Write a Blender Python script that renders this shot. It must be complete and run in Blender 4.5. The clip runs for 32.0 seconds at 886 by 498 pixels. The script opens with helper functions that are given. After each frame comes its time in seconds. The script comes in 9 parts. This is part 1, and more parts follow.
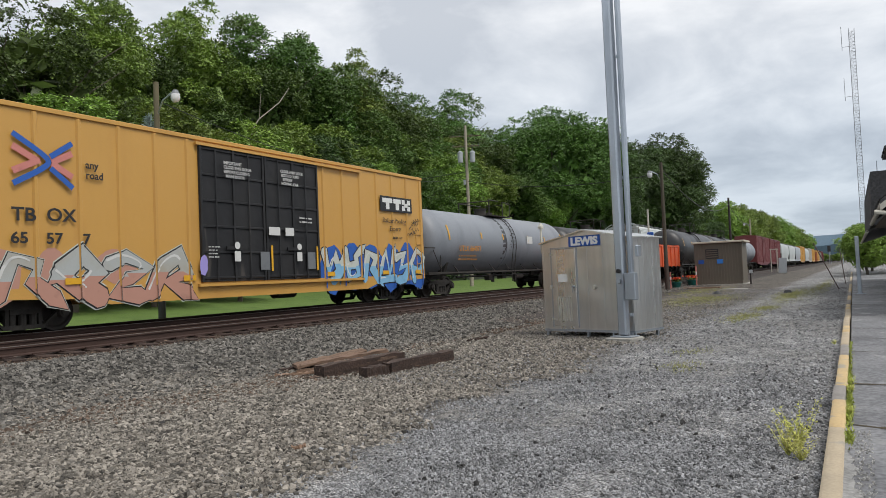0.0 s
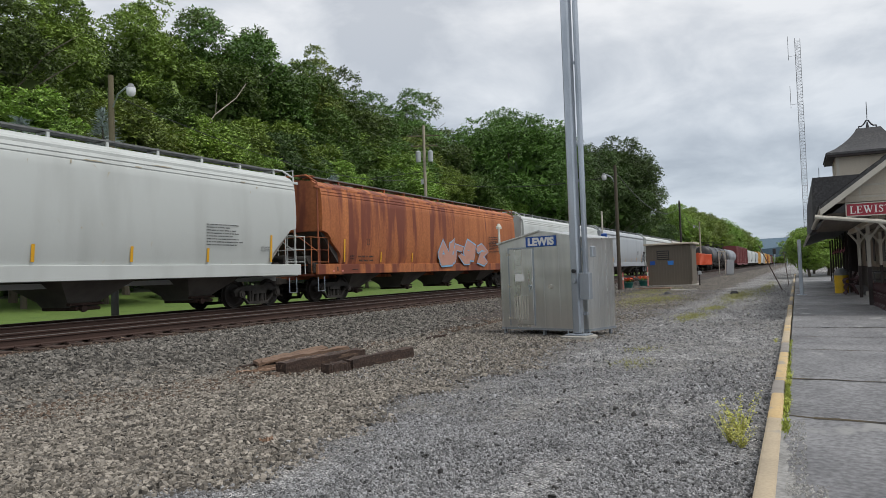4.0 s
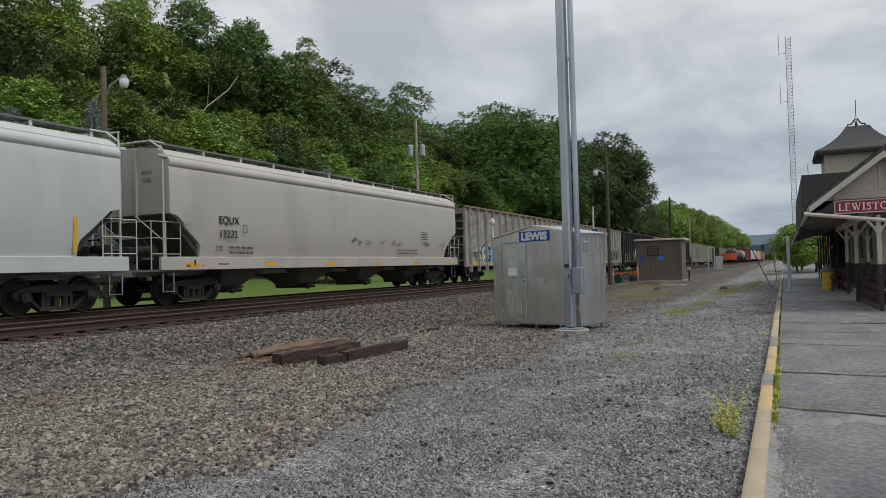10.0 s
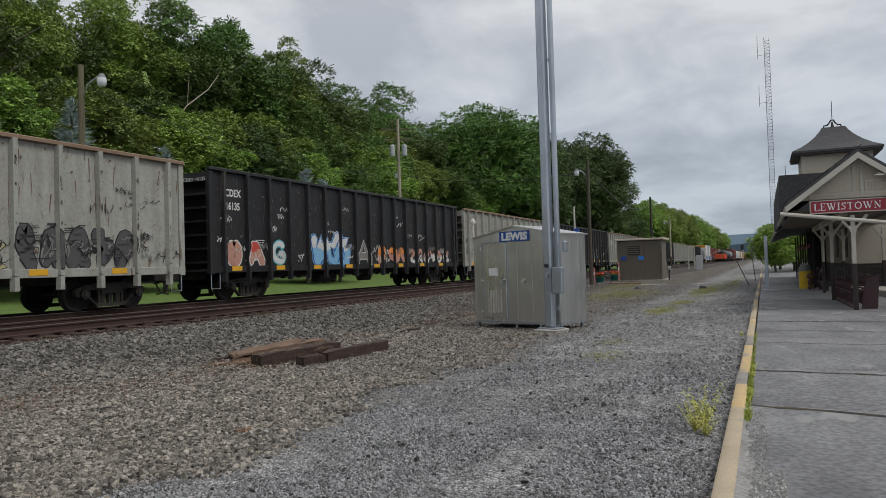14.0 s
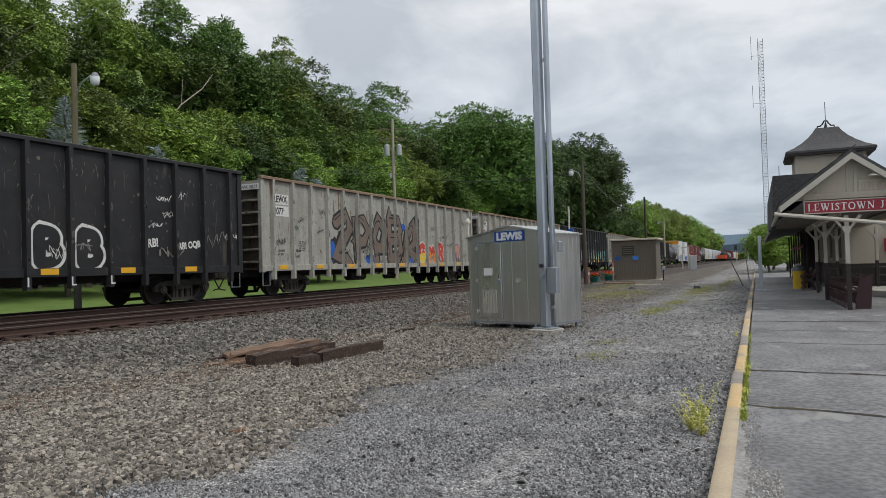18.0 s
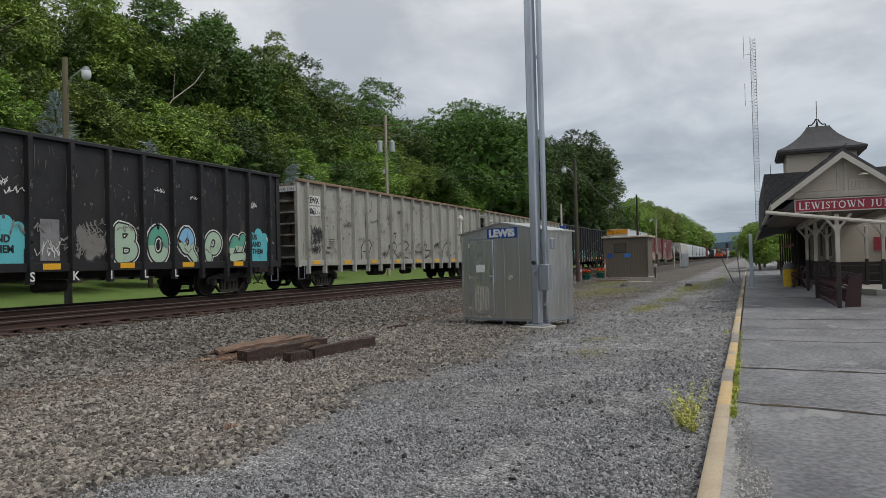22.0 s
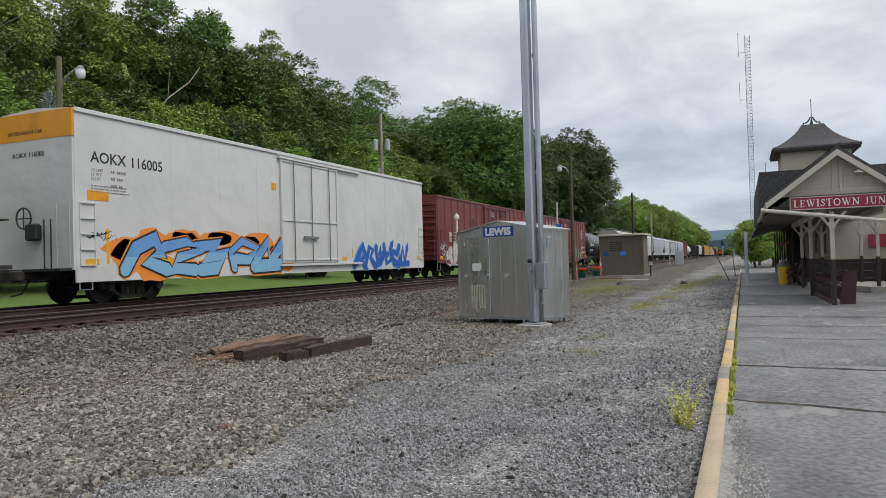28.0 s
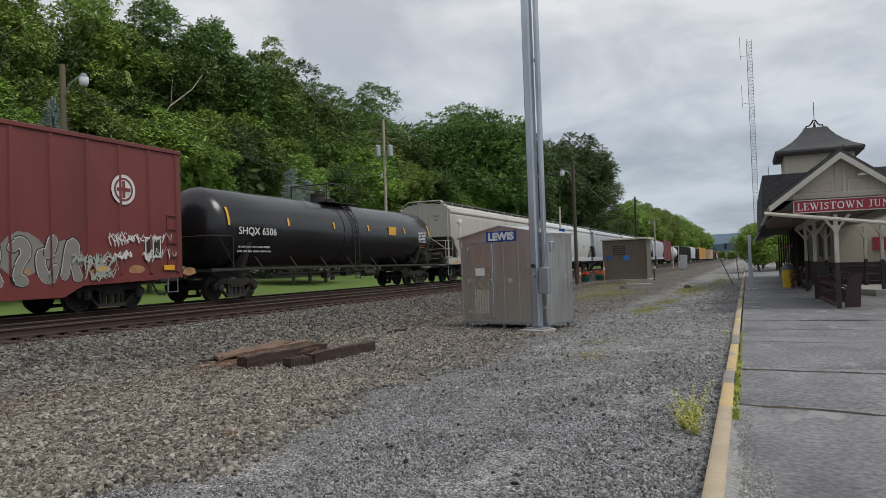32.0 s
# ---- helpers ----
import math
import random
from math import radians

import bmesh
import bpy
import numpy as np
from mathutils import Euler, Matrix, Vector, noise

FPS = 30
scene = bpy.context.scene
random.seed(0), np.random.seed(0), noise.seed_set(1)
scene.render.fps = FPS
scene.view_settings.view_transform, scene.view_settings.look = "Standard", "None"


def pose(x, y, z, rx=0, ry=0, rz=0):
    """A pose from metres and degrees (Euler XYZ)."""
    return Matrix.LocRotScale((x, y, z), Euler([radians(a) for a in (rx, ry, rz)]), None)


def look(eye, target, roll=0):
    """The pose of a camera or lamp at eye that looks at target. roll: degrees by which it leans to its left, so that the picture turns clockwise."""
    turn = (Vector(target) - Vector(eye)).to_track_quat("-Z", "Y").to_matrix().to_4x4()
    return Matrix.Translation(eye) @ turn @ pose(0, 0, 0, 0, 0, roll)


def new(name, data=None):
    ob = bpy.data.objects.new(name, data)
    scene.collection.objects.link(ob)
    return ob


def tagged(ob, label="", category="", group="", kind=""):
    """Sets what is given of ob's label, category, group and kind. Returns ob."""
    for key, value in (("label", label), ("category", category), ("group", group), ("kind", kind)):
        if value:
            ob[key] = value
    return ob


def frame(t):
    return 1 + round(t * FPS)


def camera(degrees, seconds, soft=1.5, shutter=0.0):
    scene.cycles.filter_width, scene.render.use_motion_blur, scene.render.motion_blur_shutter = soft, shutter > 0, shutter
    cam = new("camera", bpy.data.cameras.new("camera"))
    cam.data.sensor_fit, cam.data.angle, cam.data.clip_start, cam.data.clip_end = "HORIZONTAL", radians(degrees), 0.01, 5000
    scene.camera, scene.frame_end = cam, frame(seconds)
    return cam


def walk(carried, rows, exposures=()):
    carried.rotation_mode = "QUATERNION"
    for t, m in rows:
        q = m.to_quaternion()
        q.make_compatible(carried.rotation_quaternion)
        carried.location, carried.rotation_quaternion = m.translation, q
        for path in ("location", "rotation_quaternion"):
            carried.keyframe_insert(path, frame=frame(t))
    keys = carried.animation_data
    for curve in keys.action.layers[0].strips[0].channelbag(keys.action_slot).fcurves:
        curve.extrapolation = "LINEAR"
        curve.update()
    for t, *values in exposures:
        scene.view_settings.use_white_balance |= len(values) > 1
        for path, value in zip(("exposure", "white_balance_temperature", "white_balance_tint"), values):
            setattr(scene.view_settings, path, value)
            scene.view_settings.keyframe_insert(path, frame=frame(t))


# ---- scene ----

# ---------------------------------------------------------------- camera
cam = camera(63.05, 32.0, soft=0.75)
TRACK = (
    (0.0, -0.079, 0.396, 1.502, 29.518, 2.189, -2.439),
    (0.5, -0.082, 0.381, 1.497, 28.515, 2.289, -2.176),
    (1.0, -0.095, 0.349, 1.495, 27.611, 2.306, -1.988),
    (1.5, -0.083, 0.340, 1.492, 27.462, 2.305, -1.956),
    (2.0, -0.007, 0.326, 1.492, 27.228, 2.194, -1.938),
    (2.5, 0.003, 0.281, 1.494, 26.963, 2.216, -1.996),
    (3.0, -0.015, 0.204, 1.498, 26.817, 2.204, -2.120),
    (3.5, -0.032, 0.146, 1.498, 26.345, 2.095, -2.142),
    (5.5, -0.017, 0.117, 1.494, 25.767, 1.899, -1.829),
    (6.0, 0.041, 0.120, 1.493, 25.757, 1.874, -1.759),
    (6.5, 0.029, 0.084, 1.494, 25.580, 1.796, -1.834),
    (7.0, -0.014, 0.047, 1.486, 25.634, 1.790, -1.864),
    (7.5, -0.034, 0.040, 1.483, 25.729, 1.728, -1.697),
    (8.0, -0.038, 0.039, 1.490, 25.610, 1.663, -1.565),
    (8.5, -0.026, 0.025, 1.493, 25.545, 1.631, -1.519),
    (9.0, -0.024, 0.019, 1.490, 25.500, 1.576, -1.543),
    (9.5, -0.038, 0.005, 1.493, 25.437, 1.494, -1.536),
    (10.0, -0.053, -0.017, 1.490, 25.295, 1.500, -1.601),
    (10.5, -0.050, -0.039, 1.494, 24.966, 1.432, -1.592),
    (11.0, -0.034, -0.032, 1.496, 24.811, 1.401, -1.555),
    (11.5, -0.012, -0.016, 1.495, 24.611, 1.465, -1.527),
    (12.0, 0.001, -0.003, 1.495, 24.452, 1.481, -1.548),
    (12.5, 0.001, -0.004, 1.496, 24.291, 1.471, -1.587),
    (13.0, -0.003, -0.002, 1.497, 24.171, 1.468, -1.653),
    (13.5, -0.003, -0.012, 1.497, 24.052, 1.441, -1.690),
    (14.0, 0.002, -0.016, 1.495, 23.929, 1.449, -1.721),
    (14.5, 0.009, -0.016, 1.496, 23.817, 1.438, -1.721),
    (16.5, -0.003, -0.003, 1.500, 23.501, 1.435, -1.800),
    (17.0, -0.011, -0.004, 1.499, 23.489, 1.414, -1.768),
    (17.5, -0.019, 0.000, 1.496, 23.493, 1.416, -1.765),
    (18.0, -0.018, -0.001, 1.493, 23.488, 1.433, -1.688),
    (18.5, -0.017, -0.007, 1.493, 23.473, 1.414, -1.672),
    (19.0, -0.017, -0.005, 1.496, 23.413, 1.346, -1.668),
    (19.5, -0.019, -0.002, 1.497, 23.334, 1.278, -1.659),
    (20.0, -0.017, 0.003, 1.497, 23.233, 1.272, -1.674),
    (20.5, -0.022, 0.013, 1.497, 23.109, 1.268, -1.668),
    (21.0, -0.021, 0.004, 1.497, 23.035, 1.242, -1.630),
    (21.5, -0.023, 0.004, 1.495, 22.946, 1.194, -1.542),
    (22.0, -0.016, -0.005, 1.495, 22.902, 1.144, -1.446),
    (22.5, -0.018, -0.008, 1.497, 22.847, 1.109, -1.390),
    (23.0, -0.016, -0.004, 1.496, 22.824, 1.093, -1.409),
    (23.5, -0.014, -0.004, 1.498, 22.756, 1.038, -1.400),
    (24.0, -0.017, -0.007, 1.495, 22.714, 0.993, -1.383),
    (24.5, -0.023, -0.011, 1.498, 22.663, 0.966, -1.353),
    (25.0, -0.021, 0.001, 1.497, 22.633, 0.973, -1.420),
    (25.5, -0.022, 0.007, 1.497, 22.622, 0.989, -1.493),
    (27.5, -0.027, 0.001, 1.502, 22.566, 0.959, -1.600),
    (28.0, -0.027, -0.005, 1.496, 22.565, 1.024, -1.616),
    (28.5, -0.034, -0.003, 1.500, 22.601, 1.059, -1.633),
    (29.0, -0.031, -0.004, 1.500, 22.665, 1.159, -1.727),
    (29.5, -0.035, -0.003, 1.500, 22.744, 1.243, -1.760),
    (30.0, -0.034, -0.006, 1.500, 22.800, 1.288, -1.822),
    (30.5, -0.035, 0.001, 1.497, 22.815, 1.364, -1.876),
    (31.0, -0.040, -0.002, 1.500, 22.780, 1.422, -1.943),
    (31.5, -0.031, -0.006, 1.500, 22.792, 1.417, -1.938),
    (32.0, -0.032, 0.004, 1.498, 22.792, 1.437, -1.924),
)
walk(cam, [(t, pose(x, y, z, 0, 0, yaw) @ pose(0, 0, 0, 90 + pitch) @ pose(0, 0, 0, 0, 0, roll))
           for t, x, y, z, yaw, pitch, roll in TRACK], exposures=[(0.0, 0.19), (3.0, 0.13), (6.0, -0.05), (7.5, -0.14), (13.0, -0.19), (17.0, -0.18), (18.0, 0.05), (19.0, 0.12), (20.3, 0.12), (21.2, 0.08), (22.0, -0.14), (23.0, 0.22), (24.0, 0.28), (25.0, -0.10), (27.8, 0.12), (29.0, 0.10), (30.0, -0.14), (32.0, -0.10)])

# ---------------------------------------------------------------- world and sun
world = bpy.data.worlds.new("overcast_sky")
scene.world = world
world.use_nodes = True
wn, wl = world.node_tree.nodes, world.node_tree.links
wn.clear()


def wnode(kind, **inputs):
    n = wn.new(kind)
    for key, value in inputs.items():
        n.inputs[key].default_value = value
    return n


w_out = wnode("ShaderNodeOutputWorld")
w_bg = wnode("ShaderNodeBackground", Strength=0.98)
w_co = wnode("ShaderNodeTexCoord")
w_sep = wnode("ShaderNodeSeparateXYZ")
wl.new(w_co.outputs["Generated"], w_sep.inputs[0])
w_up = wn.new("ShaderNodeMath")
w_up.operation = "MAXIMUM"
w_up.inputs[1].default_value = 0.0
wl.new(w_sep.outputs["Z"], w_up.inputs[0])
w_add = wn.new("ShaderNodeMath")
w_add.operation = "ADD"
w_add.inputs[1].default_value = 0.32
wl.new(w_up.outputs[0], w_add.inputs[0])
w_div = wn.new("ShaderNodeVectorMath")
w_div.operation = "DIVIDE"
w_comb = wn.new("ShaderNodeCombineXYZ")
for i in range(3):
    wl.new(w_add.outputs[0], w_comb.inputs[i])
wl.new(w_co.outputs["Generated"], w_div.inputs[0])
wl.new(w_comb.outputs[0], w_div.inputs[1])
w_noise = wnode("ShaderNodeTexNoise", Scale=2.6, Detail=9.0, Roughness=0.55, Distortion=0.35)
wl.new(w_div.outputs[0], w_noise.inputs["Vector"])
w_ramp = wn.new("ShaderNodeValToRGB")
w_ramp.color_ramp.elements[0].position = 0.36
w_ramp.color_ramp.elements[0].color = (0.60, 0.63, 0.675, 1)
w_ramp.color_ramp.elements[1].position = 0.62
w_ramp.color_ramp.elements[1].color = (0.94, 0.95, 0.965, 1)
mid = w_ramp.color_ramp.elements.new(0.48)
mid.color = (0.745, 0.77, 0.805, 1)
wl.new(w_noise.outputs["Fac"], w_ramp.inputs[0])
w_sky = wn.new("ShaderNodeTexSky")
w_sky.sky_type, w_sky.sun_disc = "NISHITA", False
w_sky.sun_elevation, w_sky.sun_rotation = radians(58), radians(261)
w_scale = wn.new("ShaderNodeVectorMath")
w_scale.operation = "SCALE"
w_scale.inputs["Scale"].default_value = 0.10
wl.new(w_sky.outputs[0], w_scale.inputs[0])
w_mix = wn.new("ShaderNodeMix")
w_mix.data_type = "RGBA"
w_mix.inputs["Factor"].default_value = 0.88
wl.new(w_scale.outputs[0], w_mix.inputs["A"])
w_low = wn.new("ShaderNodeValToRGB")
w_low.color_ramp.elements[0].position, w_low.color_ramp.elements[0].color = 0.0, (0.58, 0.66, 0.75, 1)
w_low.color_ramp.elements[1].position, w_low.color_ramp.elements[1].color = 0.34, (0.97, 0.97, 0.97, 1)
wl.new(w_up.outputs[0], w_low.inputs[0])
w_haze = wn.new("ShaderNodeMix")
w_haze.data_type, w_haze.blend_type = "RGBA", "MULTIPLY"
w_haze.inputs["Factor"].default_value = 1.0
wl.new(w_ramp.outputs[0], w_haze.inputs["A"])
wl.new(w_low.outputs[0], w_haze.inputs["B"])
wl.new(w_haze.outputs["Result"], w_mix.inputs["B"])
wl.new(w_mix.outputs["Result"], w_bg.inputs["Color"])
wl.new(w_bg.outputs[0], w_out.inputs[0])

sun = new("sun", bpy.data.lights.new("sun", "SUN"))
sun.data.energy, sun.data.angle, sun.data.color = 2.15, radians(25), (1.0, 0.97, 0.92)
sun.matrix_world = look((36, 4, 58), (0, 10, 0))

# ---------------------------------------------------------------- materials
MATS = {}


def mat(name, base, dark=None, amount=0.5, scale=2.0, stretch=(1, 1, 1), rough=0.6, metal=0.0, bump=0.15, fine=45.0,
        spots=None, spot_at=0.62, spot_scale=1.5, island=0.0, jitter=0.0, grain=0.12, clear=0.0, dent=0.0, dent_scale=0.9):
    """A painted or raw surface: broad stains, spots of another colour, fine grain and relief, all in metres."""
    if name in MATS:
        return MATS[name]
    m = bpy.data.materials.new(name)
    m.use_nodes = True
    n, l = m.node_tree.nodes, m.node_tree.links
    bsdf = n["Principled BSDF"]
    bsdf.inputs["Metallic"].default_value = metal
    co, info = n.new("ShaderNodeTexCoord"), n.new("ShaderNodeObjectInfo")
    off = n.new("ShaderNodeVectorMath")
    off.operation = "SCALE"
    off.inputs["Scale"].default_value = 40.0
    one = n.new("ShaderNodeCombineXYZ")
    for i in range(3):
        l.new(info.outputs["Random"], one.inputs[i])
    l.new(one.outputs[0], off.inputs[0])
    add = n.new("ShaderNodeVectorMath")
    l.new(co.outputs["Object"], add.inputs[0])
    l.new(off.outputs[0], add.inputs[1])
    mp = n.new("ShaderNodeMapping")
    mp.inputs["Scale"].default_value = stretch
    l.new(add.outputs[0], mp.inputs["Vector"])

    def noise_tex(sc, detail, vec):
        t = n.new("ShaderNodeTexNoise")
        t.inputs["Scale"].default_value, t.inputs["Detail"].default_value = sc, detail
        l.new(vec, t.inputs["Vector"])
        return t.outputs["Fac"]

    def ramp(fac, a, b):
        r = n.new("ShaderNodeMapRange")
        r.inputs["From Min"].default_value, r.inputs["From Max"].default_value = a, b
        l.new(fac, r.inputs["Value"])
        return r.outputs["Result"]

    def mix(fac, a, b, how="MIX"):
        x = n.new("ShaderNodeMix")
        x.data_type, x.blend_type = "RGBA", how
        for socket, value in (("Factor", fac), ("A", a), ("B", b)):
            if isinstance(value, (tuple, list)):
                x.inputs[socket].default_value = (*value, 1)
            elif isinstance(value, float):
                x.inputs[socket].default_value = value
            else:
                l.new(value, x.inputs[socket])
        return x.outputs["Result"]

    dark = dark or tuple(c * 0.6 for c in base)
    broad = noise_tex(scale, 6.0, mp.outputs[0])
    colour = mix(ramp(broad, 0.75 - amount * 0.5, 0.85), base, dark)
    small = noise_tex(fine, 4.0, add.outputs[0])
    colour = mix(grain, colour, mix(ramp(small, 0.35, 0.65), (0.25, 0.25, 0.25), (1.6, 1.6, 1.6)), "MULTIPLY") if grain else colour
    if spots:
        sp = noise_tex(spot_scale, 9.0, mp.outputs[0])
        colour = mix(ramp(sp, spot_at, spot_at + 0.07), colour, spots)
    if island or jitter:
        geo = n.new("ShaderNodeNewGeometry")
        hs = n.new("ShaderNodeHueSaturation")
        rnd = geo.outputs["Random Per Island"] if island else info.outputs["Random"]
        k = island or jitter
        r = n.new("ShaderNodeMapRange")
        r.inputs["To Min"].default_value, r.inputs["To Max"].default_value = 1 - k, 1 + k
        l.new(rnd, r.inputs["Value"])
        l.new(r.outputs[0], hs.inputs["Value"])
        l.new(colour, hs.inputs["Color"])
        colour = hs.outputs[0]
    l.new(colour, bsdf.inputs["Base Color"])
    rr = n.new("ShaderNodeMapRange")
    rr.inputs["To Min"].default_value, rr.inputs["To Max"].default_value = max(rough - 0.12, 0.03), min(rough + 0.12, 1)
    l.new(broad, rr.inputs["Value"])
    l.new(rr.outputs[0], bsdf.inputs["Roughness"])
    if clear:
        bsdf.inputs["Coat Weight"].default_value = clear
    if bump:
        b = n.new("ShaderNodeBump")
        b.inputs["Strength"].default_value, b.inputs["Distance"].default_value = bump, 0.02
        l.new(small, b.inputs["Height"])
        l.new(b.outputs[0], bsdf.inputs["Normal"])
        if dent:
            # shallow buckles in sheet metal
            b2 = n.new("ShaderNodeBump")
            b2.inputs["Strength"].default_value, b2.inputs["Distance"].default_value = dent, 0.12
            l.new(noise_tex(dent_scale, 2.0, add.outputs[0]), b2.inputs["Height"])
            l.new(b2.outputs[0], b.inputs["Normal"])
    MATS[name] = m
    return m


STREAK = (1, 1, 0.25)
white_paint = mat("white_car_paint", (0.49, 0.515, 0.50), (0.37, 0.385, 0.37), 0.5, 0.9, STREAK, 0.42, bump=0.02, grain=0.05, dent=0.1)
grey_paint = mat("pale_grey_car_paint", (0.36, 0.385, 0.41), (0.27, 0.29, 0.31), 0.45, 0.8, STREAK, 0.42, bump=0.02, grain=0.05, dent=0.1)
cream_paint = mat("cream_car_paint", (0.43, 0.41, 0.37), (0.33, 0.31, 0.275), 0.5, 0.8, STREAK, 0.5, bump=0.02, grain=0.05, dent=0.1)
rust_orange = mat("rusted_orange_paint", (0.47, 0.165, 0.052), (0.20, 0.052, 0.026), 1.0, 1.1, (1, 1.4, 0.16), 0.7, bump=0.05, spots=(0.17, 0.045, 0.024), spot_at=0.50, spot_scale=0.9, grain=0.2, fine=9)
yellow_paint = mat("yellow_car_paint", (0.55, 0.30, 0.07), (0.43, 0.22, 0.055), 0.4, 0.8, STREAK, 0.42, bump=0.03, grain=0.06, dent=0.15, dent_scale=1.4)
red_paint = mat("oxide_red_car_paint", (0.160, 0.034, 0.030), (0.095, 0.025, 0.022), 0.55, 0.8, STREAK, 0.5, bump=0.03, grain=0.08, dent=0.2, dent_scale=1.4)
maroon_paint = mat("maroon_car_paint", (0.15, 0.03, 0.03), (0.09, 0.02, 0.02), 0.5, 0.8, STREAK, 0.55, bump=0.03)
reefer_white = mat("smooth_white_panel", (0.58, 0.585, 0.57), (0.48, 0.49, 0.475), 0.62, 0.55, (1, 1, 0.7), 0.34, bump=0.015, grain=0.03, dent=0.35, dent_scale=1.3)
gon_grey = mat("weathered_grey_steel_paint", (0.335, 0.335, 0.30), (0.215, 0.205, 0.175), 0.72, 1.6, (1.8, 1.8, 0.28), 0.7, bump=0.1, spots=(0.15, 0.10, 0.07), spot_at=0.65, spot_scale=2.6, grain=0.12, fine=12, dent=0.45, dent_scale=1.3)
gon_black = mat("faded_black_steel_paint", (0.0105, 0.0105, 0.012), (0.024, 0.023, 0.023), 0.5, 0.9, STREAK, 0.6, bump=0.06, spots=(0.06, 0.052, 0.045), spot_at=0.67, dent=0.5, dent_scale=1.3)
gon_rusty = mat("rusty_grey_steel_paint", (0.325, 0.32, 0.285), (0.205, 0.185, 0.15), 0.75, 1.6, (1.8, 1.8, 0.26), 0.75, bump=0.12, spots=(0.15, 0.08, 0.045), spot_at=0.615, spot_scale=2.6, grain=0.12, fine=12, dent=0.45, dent_scale=1.3)
tank_grey = mat("grey_tank_paint", (0.22, 0.235, 0.26), (0.13, 0.14, 0.155), 0.5, 0.6, (1, 1, 0.4), 0.5, bump=0.03)
tank_black = mat("black_tank_paint", (0.018, 0.018, 0.020), (0.04, 0.04, 0.042), 0.4, 0.6, (1, 1, 0.4), 0.42, bump=0.02, dent=0.05)
tank_gloss = mat("glossy_black_tank_paint", (0.012, 0.012, 0.014), (0.022, 0.022, 0.024), 0.4, 0.6, (1, 1, 0.4), 0.22, bump=0.01, dent=0.05)
under_steel = mat("grimy_running_gear", (0.038, 0.033, 0.028), (0.015, 0.013, 0.012), 0.65, 4, rough=0.8, bump=0.3)
wheel_steel = mat("wheel_steel", (0.032, 0.028, 0.025), (0.06, 0.047, 0.037), 0.5, 4, rough=0.6, metal=0.4, bump=0.1)
rail_head = mat("dulled_rail_head", (0.15, 0.128, 0.115), (0.085, 0.066, 0.056), 0.5, 3, (1, 0.1, 1), 0.42, metal=0.7, bump=0.02)
rail_rust = mat("rusty_rail_web", (0.050, 0.026, 0.019), (0.026, 0.015, 0.012), 0.6, 3, (1, 0.2, 1), 0.85, bump=0.3)
tie_wood = mat("weathered_tie_timber", (0.050, 0.028, 0.020), (0.012, 0.009, 0.008), 0.8, 2.2, (7, 0.8, 7), 0.9, bump=0.7, jitter=0.25, fine=30)
old_plank = mat("split_brown_plank", (0.23, 0.145, 0.098), (0.06, 0.036, 0.025), 0.6, 2.2, (7, 0.7, 7), 0.9, bump=0.6, jitter=0.3)
galv = mat("galvanised_steel", (0.46, 0.50, 0.55), (0.30, 0.335, 0.38), 0.6, 2.2, (1, 1, 0.3), 0.36, metal=0.8, bump=0.03, fine=80, grain=0.18)
box_alu = mat("brushed_aluminium_panel", (0.74, 0.74, 0.72), (0.50, 0.50, 0.49), 0.7, 1.3, (2.2, 2.2, 0.2), 0.30, metal=0.96, bump=0.02, fine=120, grain=0.1, dent=0.25, dent_scale=1.1)
concrete = mat("pale_concrete", (0.34, 0.33, 0.30), (0.22, 0.21, 0.19), 0.5, 2, rough=0.9, bump=0.3)
asphalt = mat("worn_platform_asphalt", (0.225, 0.224, 0.230), (0.095, 0.095, 0.102), 0.9, 1.0, (1.5, .8, 1), rough=0.75, bump=0.5, fine=19, grain=0.46, spots=(0.27, 0.268, 0.262), spot_at=0.61, spot_scale=1.7)
yellow_kerb = mat("worn_yellow_kerb_paint", (0.50, 0.36, 0.18), (0.39, 0.30, 0.18), 0.6, 2.5, rough=0.8, bump=0.2, spots=(0.30, 0.27, 0.21), spot_at=0.56, spot_scale=3)
tan_kerb = mat("faded_tan_kerb_paint", (0.40, 0.325, 0.225), (0.30, 0.25, 0.18), 0.6, 2.5, rough=0.8, bump=0.2, spots=(0.28, 0.26, 0.22), spot_at=0.6, spot_scale=3)
stone_kerb = mat("bare_kerb_stone", (0.24, 0.22, 0.20), (0.15, 0.14, 0.13), 0.5, 3, rough=0.9, bump=0.3)
shed_brown = mat("brown_corrugated_siding", (0.125, 0.105, 0.080), (0.095, 0.080, 0.062), 0.5, 0.7, STREAK, 0.6, bump=0.04)
dark_frame = mat("black_fixture_paint", (0.02, 0.02, 0.022), None, 0.4, 3, rough=0.5, bump=0.05)
pole_wood = mat("weathered_pole_wood", (0.135, 0.118, 0.070), (0.075, 0.066, 0.042), 0.5, 2, (4, 4, 0.3), 0.9, bump=0.3)
pole_pale = mat("bleached_pole_wood", (0.36, 0.32, 0.25), (0.22, 0.19, 0.15), 0.5, 2, (4, 4, 0.3), 0.9, bump=0.3)
lamp_glass = mat("milky_lamp_glass", (0.68, 0.70, 0.72), None, 0.2, 3, rough=0.2, bump=0.0, grain=0.0)
cream_wall = mat("cream_painted_boarding", (0.50, 0.445, 0.36), (0.36, 0.32, 0.25), 0.5, 1.2, STREAK, 0.7, bump=0.08)
